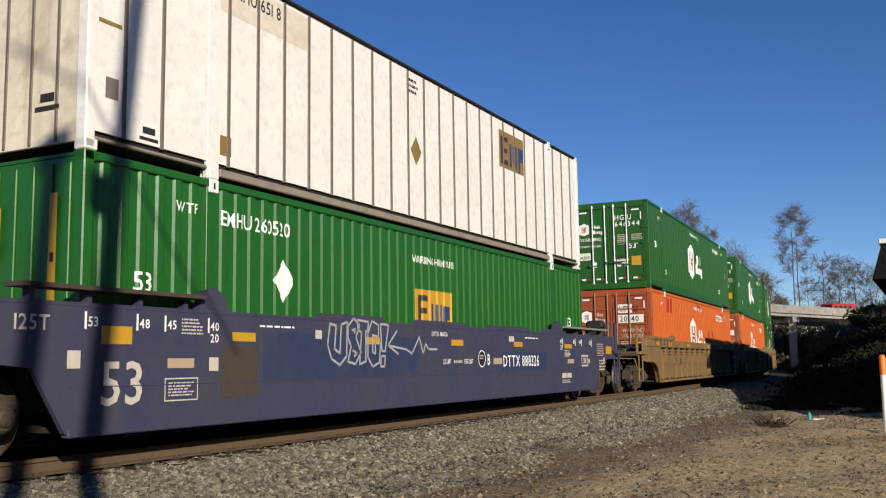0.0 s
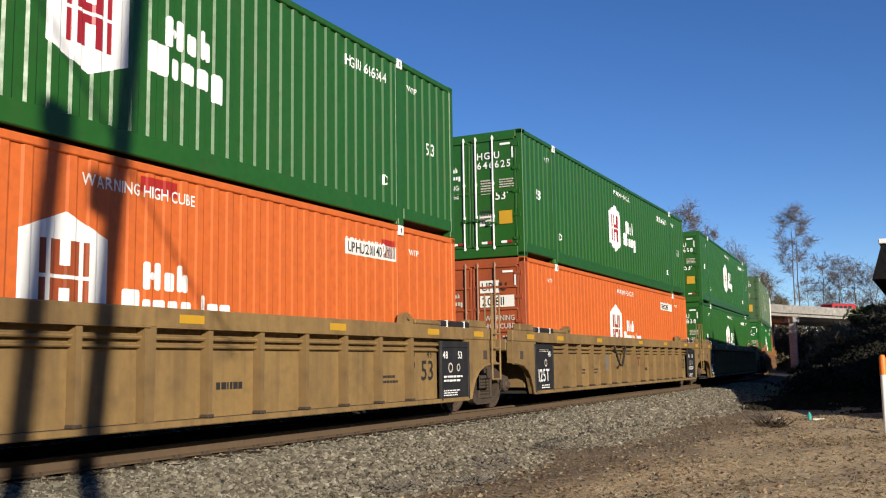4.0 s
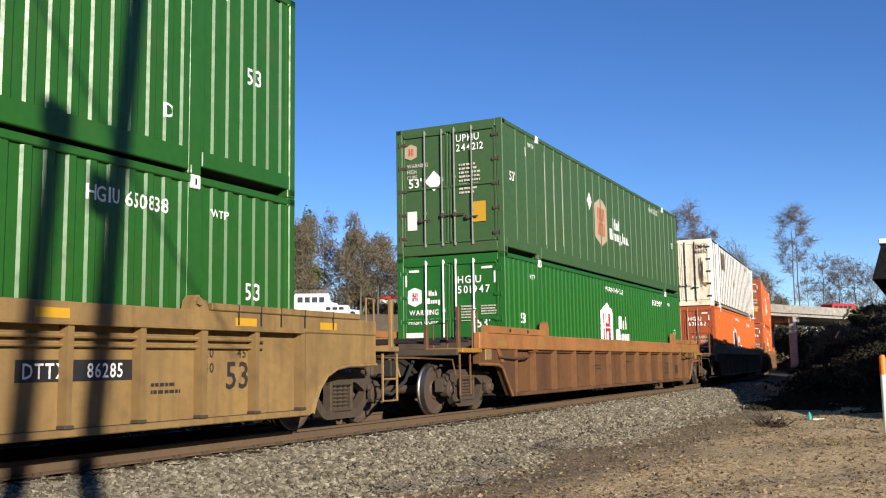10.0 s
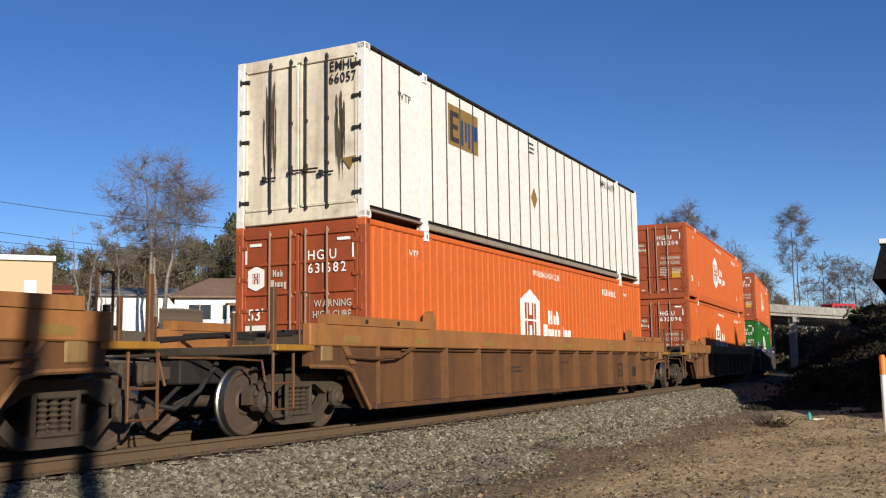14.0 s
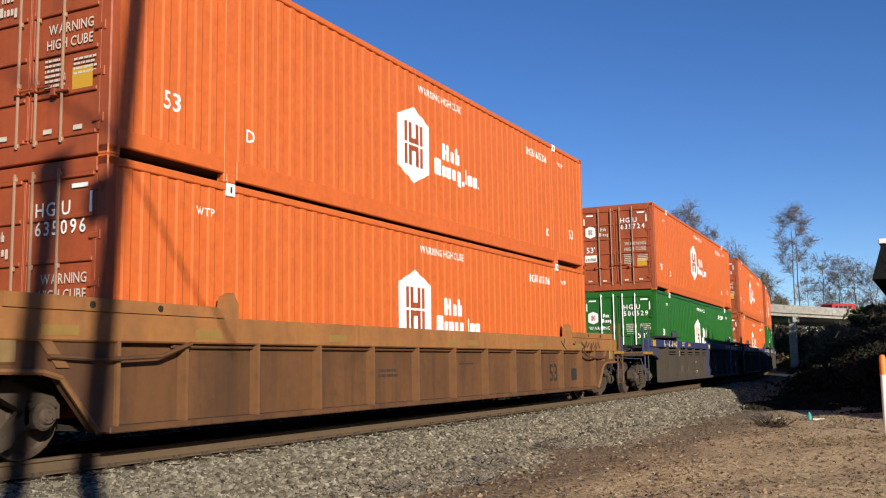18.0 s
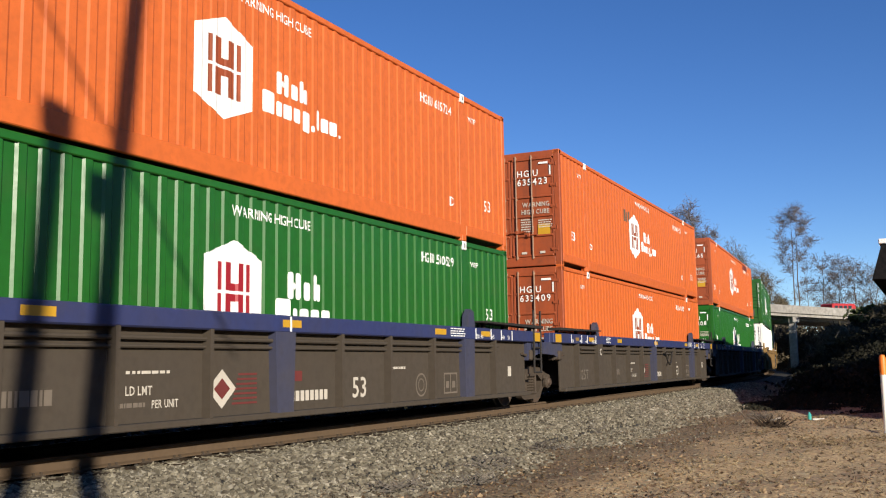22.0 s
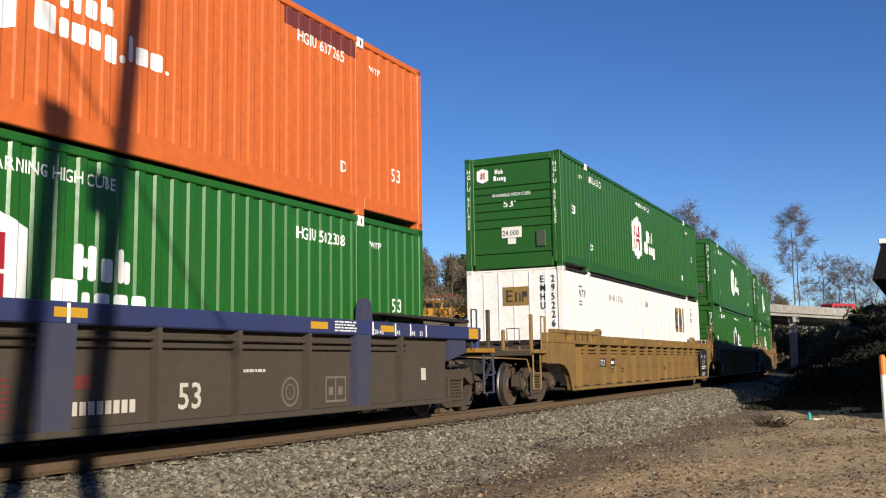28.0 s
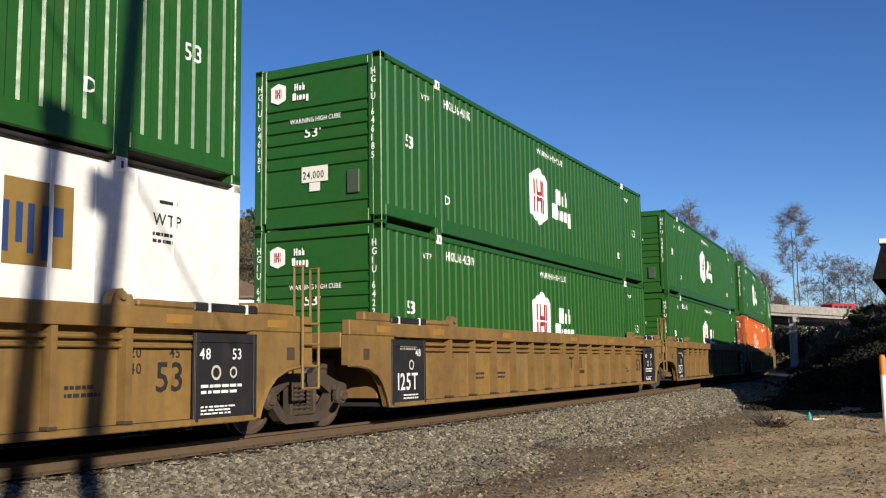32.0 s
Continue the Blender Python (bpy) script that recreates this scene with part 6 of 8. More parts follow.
        stencil(car, "panel_frame", rects((15.4, 15.88, 0.82, 0.86), (15.4, 15.88, 1.06, 1.10), (15.4, 15.44, 0.86, 1.06), (15.84, 15.88, 0.86, 1.06), (15.52, 15.76, 0.90, 0.92)), 0, 0, "letter_cream", x)
        stencils_of(car, "notice", ((15.55, 15.63, 0.93, 1.03), (15.68, 15.74, 0.93, 1.03), (15.92, 16.02, 0.90, 1.0), (14.0, 14.30, 0.57, 0.68)), "letter_cream", x)
        stencils_of(car, "label_sheet", ((14.33, 14.64, 0.57, 0.68),), "seam_grey", x)
        stencil(car, "small_print", bars(0.62, 0.09, 2, 21, 0.15), 14.0, 0.45, "letter_cream", x)
        stencil(car, "small_print", bars(0.6, 0.34, 6, 11, 0.2), 16.64, 1.07, "cream", x)
        stencil(car, "small_print", bars(0.5, 0.30, 4, 12, 0.2), 16.78, 0.70, "letter_cream", x)
        stencil(car, "notice", rects((17.12, 17.28, 0.88, 1.04)), 0, 0, "cream", x)
        # sprayed outlines of puffy letters that cannot be read, an arrow and a zigzag
        g = "graffiti"
        z0 = 0.80
        loops = [[(4.30, 1.22), (4.36, 1.52), (4.52, 1.50), (4.48, 1.16), (4.62, 1.10), (4.66, 1.52), (4.82, 1.56), (4.80, 1.06), (4.62, 0.93), (4.40, 1.02), (4.30, 1.22)],
                 [(4.84, 1.50), (5.0, 1.62), (5.16, 1.52), (5.06, 1.34), (5.20, 1.12), (5.04, 0.94), (4.84, 0.98), (4.92, 1.20), (4.84, 1.34), (4.84, 1.50)], [(4.96, 1.44), (5.04, 1.46), (5.02, 1.40)], [(4.98, 1.14), (5.08, 1.10), (5.02, 1.06)],
                 [(5.10, 1.60), (5.42, 1.58), (5.40, 1.44), (5.34, 1.44), (5.34, 0.98), (5.16, 0.94), (5.22, 1.42), (5.12, 1.44), (5.10, 1.60)],
                 [(5.72, 1.54), (5.52, 1.60), (5.40, 1.40), (5.40, 1.04), (5.54, 0.90), (5.74, 0.96), (5.78, 1.26), (5.62, 1.26), (5.62, 1.10), (5.54, 1.12), (5.54, 1.38), (5.72, 1.36), (5.72, 1.54)],
                 [(5.78, 1.56), (6.03, 1.55), (5.92, 1.14), (5.82, 1.14), (5.78, 1.56)], [(5.80, 1.06), (5.92, 1.06), (5.90, 0.90), (5.78, 0.90), (5.80, 1.06)],
                 [(6.29, 1.46), (6.01, 1.23), (6.33, 1.10)], [(6.01, 1.23), (6.6, 1.17), (6.8, 1.10), (7.05, 1.38), (7.19, 1.10), (7.28, 1.28), (7.38, 1.18), (7.7, 1.18)]]
        for lp in loops:
            stencil(car, "sprayed_outline", stroke(lp, 0.035), 0, 0, g, x + 0.003)


TRAIN = []
for k, (s0, low, top, kind, ahead, behind) in enumerate(UNITS):
    TRAIN.append((s0, well_car(kind, ahead, behind, k == 6), container(s0, low, False), container(s0, top, True)))
# between the loads of two linked units the second rides the first one's truck, so only coupled heads have their own


# ---- ground ----
def smooth(a, b, v):
    q = np.clip((v - a) / (b - a), 0, 1)
    return q * q * (3 - 2 * q)


def off_track(x, y):
    """Signed distance from the track's centre line, positive on the camera's side."""
    yy = np.maximum(np.asarray(y, float), BEND_AT)
    cx = TRACK_X - BEND_R
    bent = np.hypot(x - cx, yy - BEND_AT) - BEND_R
    return np.where(np.asarray(y) < BEND_AT, x - TRACK_X, bent)


def height(x, y):
    x, y = np.asarray(x, float), np.asarray(y, float)
    e = off_track(x, y)
    z = -0.60 + 0.05 * np.sin(x * 0.9 + 0.3 * y) * np.sin(y * 0.55) + 0.03 * np.sin(x * 2.3 - y * 1.1)
    near = smooth(4.0, 1.6, np.abs(e))
    z = z * (1 - near) + near * (-0.36)
    far = -e
    z = z + smooth(7, 45, far) * 4.4 + smooth(45, 120, far) * 3.2 + smooth(110, 260, far) * 10
    z = z + 4.6 * smooth(5.0, 11.5, e) * smooth(50, 106, y) * smooth(240, 150, y)
    z = z + smooth(12, 42, far) * smooth(70, 115, y) * 4.0
    z = z + smooth(160, 420, y) * 3.0
    return z


def sheet():
    xs = np.concatenate([-np.geomspace(1600, 30, 26), np.arange(-29, -6, 1.0), np.arange(-6, 1.6, 0.5), np.arange(1.6, 9, 0.16), np.arange(9.2, 30, 1.0), np.geomspace(31, 1600, 22)])
    ys = np.concatenate([-np.geomspace(1600, 6, 22), np.arange(-5, 5, 0.5), np.arange(5, 32, 0.16), np.arange(32, 160, 1.2), np.geomspace(162, 1800, 26)])
    X, Y = np.meshgrid(xs, ys, indexing="ij")
    Z = height(X, Y)
    rng = np.random.default_rng(3)
    zone = (X > 1.6) & (X < 9) & (Y > 5) & (Y < 32)
    Z = Z + zone * rng.normal(0, 0.010, Z.shape)
    v = np.stack([X, Y, Z], -1).reshape(-1, 3)
    nx, ny = len(xs), len(ys)
    i, j = np.meshgrid(np.arange(nx - 1), np.arange(ny - 1), indexing="ij")
    a = (i * ny + j).ravel()
    f = np.stack([a, a + ny, a + ny + 1, a + 1], 1)
    me = bpy.data.meshes.new("ground")
    me.from_pydata(v.tolist(), [], f.tolist())
    me.polygons.foreach_set("use_smooth", [True] * len(me.polygons))
    me.materials.append(M["dirt"])
    return tagged(new("ground", me), "dry sandy dirt with leaf litter beside the track", "ground", kind="structure")


sheet()


def along_track(d0, d1, step, prof, name, material, smooth_it=False):
    """Sweep a profile of (offset, z) along the track."""
    ds = np.arange(d0, d1 + step, step)
    s = Shape()
    n = len(prof)
    for d in ds:
        p, a = on_track(d)
        for o, z in prof:
            s.v.append((p.x + o * math.cos(a), p.y + o * math.sin(a), z))
    for i in range(len(ds) - 1):
        for j in range(n - 1):
            s.f.append((i * n + j, (i + 1) * n + j, (i + 1) * n + j + 1, i * n + j + 1))
    return s.mesh(name, M[material], smooth_it)


bed = [(-4.2, -0.72), (-3.4, -0.52), (-1.75, -0.24), (-1.3, -0.215), (1.3, -0.215), (1.8, -0.235), (2.6, -0.36), (2.95, -0.45), (3.2, -0.80)]
tagged(new("ballast_bed", along_track(-60, 190, 1.0, bed, "ballast_bed", "bed", True)), "bed of grey crushed stone under the track", "ballast", kind="structure")

track = tagged(new("track"), "single railway track of rusty rails on wooden ties", "railway track", kind="structure")
rail = [(-0.07, -0.175), (-0.07, -0.16), (-0.015, -0.14), (-0.012, -0.05), (-0.038, -0.035), (-0.038, -0.004), (-0.030, 0.0), (0.030, 0.0), (0.038, -0.004), (0.038, -0.035), (0.012, -0.05), (0.015, -0.14), (0.07, -0.16), (0.07, -0.175)]
for o in (0.755, -0.755):
    part("rail", along_track(-60, 190, 1.0, [(o + a, z) for a, z in rail], "rail", "rail"), None, track, "rusty steel rail")
rnd = random.Random(5)


def tie_mesh(k):
    s = Shape().box(-1.30, 1.30, -0.115, 0.115, -0.36, -0.18, 0.02)
    r2 = random.Random(k)
    s.v = [(x + r2.uniform(-0.015, 0.015), y + r2.uniform(-0.008, 0.008), z + r2.uniform(-0.008, 0.006)) for x, y, z in s.v]
    return s.mesh("tie", M["tie"])


tie_kinds = [tie_mesh(k) for k in range(4)]
plate = Shape().box(-0.10, 0.10, -0.09, 0.09, -0.185, -0.165, 0.006)
for sx in (-0.07, 0.07):
    for sy in (-0.05, 0.05):
        plate.box(sx - 0.012, sx + 0.012, sy - 0.012, sy + 0.012, -0.17, -0.135)
plate_me = plate.mesh("tie_plate", M["iron"])
d = 2.0
while d < 66:
    p, a = on_track(d)
    t = part("tie", tie_kinds[rnd.randrange(4)], None, track)
    t.location, t.rotation_euler = (p.x + rnd.uniform(-0.05, 0.05), p.y, 0), (0, 0, a + rnd.uniform(-0.02, 0.02))
    if d < 40:
        q = part("tie_plate", plate_me, None, track)
        q.location, q.rotation_euler = (p.x + 0.755 * math.cos(a), p.y + 0.755 * math.sin(a), 0), (0, 0, a)
    d += 0.52
far = Shape()
d = 66.0
while d < 150:
    p, a = on_track(d)
    far.add([(p.x + sx * 1.3, p.y + sy * 0.115, z) for z in (-0.3, -0.18) for sx, sy in ((-1, -1), (1, -1), (1, 1), (-1, 1))], [(4, 5, 6, 7), (0, 1, 5, 4), (1, 2, 6, 5), (2, 3, 7, 6), (3, 0, 4, 7)])
    d += 0.52
part("far_ties", far, "tie", track)["kind"] = "stuff"


def scatter(name, material, pts, sizes, label, category, seed, flat=0.7, leafy=False, narrow=1.0):
    """Many loose pieces in one mesh: knocked-about octahedra, or bent flakes."""
    rng = np.random.default_rng(seed)
    n = len(pts)
    if leafy:
        base = np.array([(-1, 0, 0), (0, -0.45, 0.12), (1, 0, 0.05), (0, 0.45, 0.18)], float)
        base[:, 1] *= narrow
        fac = np.array([(0, 1, 2), (0, 2, 3)])
    else:
        base = np.array([(1, 0, 0), (-1, 0, 0), (0, 1, 0), (0, -1, 0), (0, 0, 1), (0, 0, -1)], float)
        fac = np.array([(0, 2, 4), (2, 1, 4), (1, 3, 4), (3, 0, 4), (2, 0, 5), (1, 2, 5), (3, 1, 5), (0, 3, 5)])
    m = len(base)
    V = np.repeat(base[None], n, 0)
    if not leafy:
        V = V * rng.uniform(0.6, 1.25, (n, m, 1)) + rng.normal(0, 0.12, (n, m, 3))
    q = rng.normal(size=(n, 4))
    if leafy:
        q[:, 1:3] *= 0.35
    q /= np.linalg.norm(q, axis=1, keepdims=True)
    w, x, y, z = q.T
    R = np.stack([1 - 2 * (y * y + z * z), 2 * (x * y - z * w), 2 * (x * z + y * w), 2 * (x * y + z * w), 1 - 2 * (x * x + z * z), 2 * (y * z - x * w), 2 * (x * z - y * w), 2 * (y * z + x * w), 1 - 2 * (x * x + y * y)], -1).reshape(n, 3, 3)
    V = np.einsum("nij,nmj->nmi", R, V * sizes[:, None, None])
    V[:, :, 2] *= flat
    V += pts[:, None]
    F = (fac[None] + (np.arange(n) * m)[:, None, None]).reshape(-1, 3)
    me = bpy.data.meshes.new(name)
    me.from_pydata(V.reshape(-1, 3).tolist(), [], F.tolist())
    me.materials.append(M[material])
    return tagged(new(name, me), label, category, kind="stuff")


def bed_z(o):
    return np.interp(o, [p[0] for p in bed], [p[1] for p in bed])


rng = np.random.default_rng(11)
n = 52000
ydist = 4.5 + 46 * rng.random(n) ** 1.5
o = rng.uniform(0.98, 3.95, n)
edge = 3.45 + 0.30 * np.sin(ydist * 0.7) + 0.20 * np.sin(ydist * 1.9)
keep = (o < edge + rng.exponential(0.22, n))
ydist, o = ydist[keep], o[keep]
loc = np.array([[on_track(dd)[0].x, on_track(dd)[0].y, on_track(dd)[1]] for dd in ydist])
px, py = loc[:, 0] + o * np.cos(loc[:, 2]), loc[:, 1] + o * np.sin(loc[:, 2])
zz = np.maximum(bed_z(o), height(px, py)) + 0.004
size = rng.uniform(0.026, 0.060, len(o)) * (1 + 0.4 * (ydist > 22))
scatter("ballast_stones", "stones", np.stack([px, py, zz], 1), size, "loose grey crushed granite stones along the track", "ballast", 12, 0.8)
# cribs between and behind the ties
n = 9000
yd = 4.0 + 30 * rng.random(n)
o = rng.uniform(-2.2, 0.98, n)
scatter("crib_stones", "shade_stones", np.stack([TRACK_X + o, yd, np.full(n, -0.20)], 1)[(yd < 24)], rng.uniform(0.02, 0.04, n)[(yd < 24)], "crushed stones between the ties, coloured dark for the shade under the train", "ballast", 13, 0.8)
# leaves, straw and grit on the dirt
n = 15000
lx, ly = 1.3 + 7.4 * rng.random(n) ** 1.7, 5.5 + 25 * rng.random(n) ** 1.4
patch = np.sin(lx * 1.3 + ly * 0.7) + np.sin(ly * 0.9 - lx * 0.6) + rng.normal(0, 0.9, n)
k = patch > -0.2
lx, ly = lx[k], ly[k]
scatter("leaf_litter", "litter", np.stack([lx, ly, height(lx, ly) + 0.012], 1), rng.uniform(0.012, 0.045, len(lx)), "scattered dry leaves and straw on the dirt", "leaf litter", 14, 0.8, leafy=True)
# crumbs and lumps of earth, and lying straw on the sunny side
n = 6000
cx_, cy_ = rng.uniform(1.9, 8.6, n), 5.5 + 22 * rng.random(n) ** 1.3
lump = np.sin(cx_ * 2.1 + cy_ * 0.8) + np.sin(cy_ * 1.7 - cx_ * 0.9) + rng.normal(0, 1.0, n) > 0.0
cx_, cy_ = cx_[lump], cy_[lump]
scatter("dirt_crumbs", "clods", np.stack([cx_, cy_, height(cx_, cy_) + 0.004], 1), rng.uniform(0.008, 0.034, len(cx_)) * rng.choice([1, 1, 1, 1.5], len(cx_)), "crumbs and small lumps of dry earth", "dirt", 17, 0.75)
n = 9000
sx_, sy_ = 4.2 + 4.6 * rng.random(n) ** 0.8, 6.0 + 23 * rng.random(n) ** 1.2
tuft = np.sin(sx_ * 1.7 - sy_ * 0.5) + np.sin(sy_ * 1.1 + sx_) + rng.normal(0, 0.8, n) > -0.1
sx_, sy_ = sx_[tuft], sy_[tuft]
scatter("dry_straw", "straw", np.stack([sx_, sy_, height(sx_, sy_) + 0.014], 1), rng.uniform(0.03, 0.085, len(sx_)), "thin dead straw lying on the sand", "straw", 18, 0.9, leafy=True, narrow=0.16)
n = 2600
gx, gy = 2.0 + 4.2 * rng.random(n) ** 1.6, 5.5 + 24 * rng.random(n) ** 1.3
scatter("loose_gravel", "stones", np.stack([gx, gy, height(gx, gy) + 0.004], 1), rng.uniform(0.010, 0.036, n), "stray bits of gravel on the dirt", "gravel", 15, 0.7)

# added weeds along the far side of the bed, dark for the train's shade
n = 9000
yd = -4 + 75 * rng.random(n) ** 1.2
o = -3.5 - np.abs(rng.normal(0, 1.1, n))
loc = np.array([[on_track(dd)[0].x, on_track(dd)[0].y, on_track(dd)[1]] for dd in yd])
wx, wy = loc[:, 0] + o * np.cos(loc[:, 2]), loc[:, 1] + o * np.sin(loc[:, 2])
scatter("weeds", "ivy", np.stack([wx, wy, height(wx, wy) + rng.uniform(0.05, 0.42, n)], 1), rng.uniform(0.10, 0.24, n), "added dark weeds standing in for the train's shade beyond the track", "weeds", 16, 1.0, leafy=True)

# clods of dark weeds at the foot of the ballast
for wx, wy in ((2.55, 11.4), (2.2, 10.0), (2.05, 13.2), (1.85, 15.6), (1.5, 19.2), (1.35, 23.0), (3.6, 27.2), (4.45, 23.7)):
    r3 = random.Random(int(wy * 10))
    s = Shape()
    for _ in range(60 if wy < 20 else 90):
        a, l = r3.uniform(0, 6.28), r3.uniform(0.08, 0.34)
        bx, by = wx + r3.gauss(0, 0.16), wy + r3.gauss(0, 0.28)
        bz = float(height(bx, by)) + 0.02
        big_ = wx > 4
        s.rod((bx, by, bz), (bx + l * math.cos(a), by + l * math.sin(a), bz + r3.uniform(0.0, 0.26 if big_ else 0.14)), 0.018 if big_ else 0.008, 4, 0.004)
    solid("twig_heap", s, "tie" if big_ else "twig", "heap of dead twigs and weeds on the ground", "twigs", kind="stuff")
s = Shape().box(4.42, 4.62, 23.55, 23.59, -0.50, -0.46, 0.01)
s.v = [(x, y + (x - 4.42) * 0.9, z + (x - 4.42) * 0.3) for x, y, z in s.v]
solid("broken_board", s, "bark_pale", "pale broken board lying in the twigs", "board")
zc = float(height(4.9, 25.9))
s = Shape().lathe([(0.0, 0.0), (0.0, 0.045), (0.13, 0.048), (0.16, 0.022), (0.19, 0.02), (0.19, 0.0)], 14, (5.02, 25.8, zc + 0.01), "z")
solid("plastic_bottle", s, "teal", "teal plastic bottle standing in the dirt", "bottle", smooth=True)
s = Shape().prism([(5.1, 25.75), (5.35, 25.95), (5.12, 26.0)], zc + 0.0, zc + 0.04, "z")
solid("plastic_scrap", s, "seam_grey", "pale scrap of plastic on the dirt", "litter")

# ---- marker post ----
post = thing("marker_post", "round white marker post with an orange top", "marker post")
zm = float(height(6.88, 22.0))
part("tube", Shape().lathe([(zm - 0.1, 0.0), (zm - 0.1, 0.062), (0.58, 0.062), (0.58, 0.0)], 14, (6.93, 22.0, 0), "z"), "marker_white", post, smooth=True)
part("cap", Shape().lathe([(0.575, 0.0), (0.575, 0.066), (0.93, 0.066), (0.98, 0.04), (0.985, 0.0)], 14, (6.93, 22.0, 0), "z"), "marker_orange", post, "orange cap", smooth=True)


# ---- buildings ----
def house(name, label, corners, z0, z1, wall_m, roof_m, ridge, over=0.4, hip=True, windows=()):
    """A house on four corners (x, y) in order, with wall, roof, windows and sills."""
    h = thing(name, label, "house")
    c = [Vector((*q, 0)) for q in corners]
    mid = sum(c, Vector()) / 4
    part("wall", Shape().prism([(q.x, q.y) for q in c], z0, z1, "z"), wall_m, h)
    o = [q + (q - mid).normalized() * over * 1.4 for q in c]
    r = Shape()
    v = [(q.x, q.y, z1 - 0.05) for q in o] + [(q.x, q.y, z1 + 0.12) for q in o]
    inset = 0.36 if hip else 0.0
    m0, m1 = (o[0] + o[3]) / 2, (o[1] + o[2]) / 2
    e0, e1 = m0 + (m1 - m0) * inset, m1 - (m1 - m0) * inset
    v += [(e0.x, e0.y, ridge), (e1.x, e1.y, ridge)]
    r.add(v, [(0, 1, 2, 3), (0, 1, 5, 4), (1, 2, 6, 5), (2, 3, 7, 6), (3, 0, 4, 7), (4, 5, 9, 8), (6, 7, 8, 9), (5, 6, 9), (7, 4, 8)])
    part("roof", r, roof_m, h)
    for edge, at, w, zb, hh in windows:
        a, b = c[edge], c[(edge + 1) % 4]
        t = (b - a).normalized()
        nrm = Vector((t.y, -t.x, 0))
        if (a - mid).dot(nrm) < 0:
            nrm = -nrm
        p = a + (b - a) * at
        s = Shape()
        for q0, q1, m0_, m1_ in ((-w / 2 - 0.1, w / 2 + 0.1, zb - 0.1, zb + hh + 0.1),):
            a0, a1 = p + t * q0, p + t * q1
            s.add([(*(a0 + nrm * k).xy, zz_) for k in (0.0, 0.06) for zz_ in (m0_, m1_)] + [(*(a1 + nrm * k).xy, zz_) for k in (0.0, 0.06) for zz_ in (m0_, m1_)], [(2, 3, 7, 6), (0, 2, 6, 4), (1, 5, 7, 3), (0, 1, 3, 2), (4, 6, 7, 5)])
        wn_ = part("window", s, "white_wall", h)
        s = Shape()
        a0, a1 = p - t * w / 2, p + t * w / 2
        s.add([(*(q + nrm * 0.07).xy, zz_) for q in (a0, a1) for zz_ in (zb, zb + hh)] + [(*(q + nrm * 0.05).xy, zz_) for q in (a0, a1) for zz_ in (zb, zb + hh)], [(0, 1, 3, 2), (4, 5, 7, 6), (0, 2, 6, 4), (1, 3, 7, 5)])
        part("pane", s, "glass", wn_)
    return h


def spot(u, dist):
    """Ground place at a bearing u degrees left of +y from the camera and a distance."""
    a = radians(u)
    return Vector((EYE[0] - dist * math.sin(a), EYE[1] + dist * math.cos(a), 0))


def quad(bear0, bear1, dist, deep):
    a, b = spot(bear0, dist), spot(bear1, dist)
    n_ = Vector((b.y - a.y, a.x - b.x, 0)).normalized()
    if n_.dot(a - Vector(EYE)) < 0:
        n_ = -n_
    return [a.xy, b.xy, (b + n_ * deep).xy, (a + n_ * deep).xy]


house("white_house", "white house with a brown hip roof and small porch", quad(42.4, 37.0, 88, 8.5), 3.2, 7.15, "white_wall", "roof_brown", 9.25, 0.5, windows=((0, 0.20, 0.9, 5.2, 1.3), (0, 0.32, 0.9, 5.2, 1.3), (0, 0.55, 0.9, 5.2, 1.3), (0, 0.86, 1.0, 5.2, 1.3)))
ph = thing("porch", "white porch with square posts and a low roof", "porch")
a, b = spot(39.4, 86.5), spot(36.3, 86.5)
part("roof", Shape().prism([(a.x, a.y), (b.x, b.y), (b.x - 2.0, b.y + 1.6), (a.x - 2.0, a.y + 1.6)], 6.35, 6.6, "z"), "roof_brown", ph)
for k in range(5):
    q = a + (b - a) * (k / 4)
    part("post", Shape().box(q.x - 0.09, q.x + 0.09, q.y - 0.09, q.y + 0.09, 3.5, 6.36), "white_wall", ph)
for k in range(2):
    part("railing", Shape().rod((*a.xy, 4.6 + k * 0.6), (*b.xy, 4.6 + k * 0.6), 0.05, 5), "white_wall", ph)
bb = thing("beige_shed", "flat-roofed beige stucco commercial building", "building")
cs = quad(56, 48.95, 58, 10)
part("wall", Shape().prism([tuple(q) for q in cs], 1.5, 7.0, "z"), "render_beige", bb)
mid = sum((Vector((*q, 0)) for q in cs), Vector()) / 4
part("roof_trim", Shape().prism([tuple((Vector((*q, 0)) + (Vector((*q, 0)) - mid).normalized() * 0.25).xy) for q in cs], 7.0, 7.28, "z"), "white_wall", bb)
a = spot(50.4, 57.93)
b = spot(49.75, 57.93)
part("vent", Shape().prism([tuple(a.xy), tuple(b.xy), tuple((b + Vector((-0.2, 0.2, 0))).xy), tuple((a + Vector((-0.2, 0.2, 0))).xy)], 5.2, 5.9, "z"), "white_wall", bb)
house("brick_annex", "low red brick annex beside the beige building", quad(48.9, 47.9, 60, 6), 1.5, 5.4, "render_beige", "brick", 6.1, 0.2, hip=False)
house("grey_house", "pale house with a grey gable roof behind the trees", quad(46.7, 42.4, 105, 9), 4.0, 8.5, "white_wall", "roof_grey", 9.7, 0.5, hip=False)
fence = thing("plank_fence", "weathered grey plank fence beside the house", "fence")
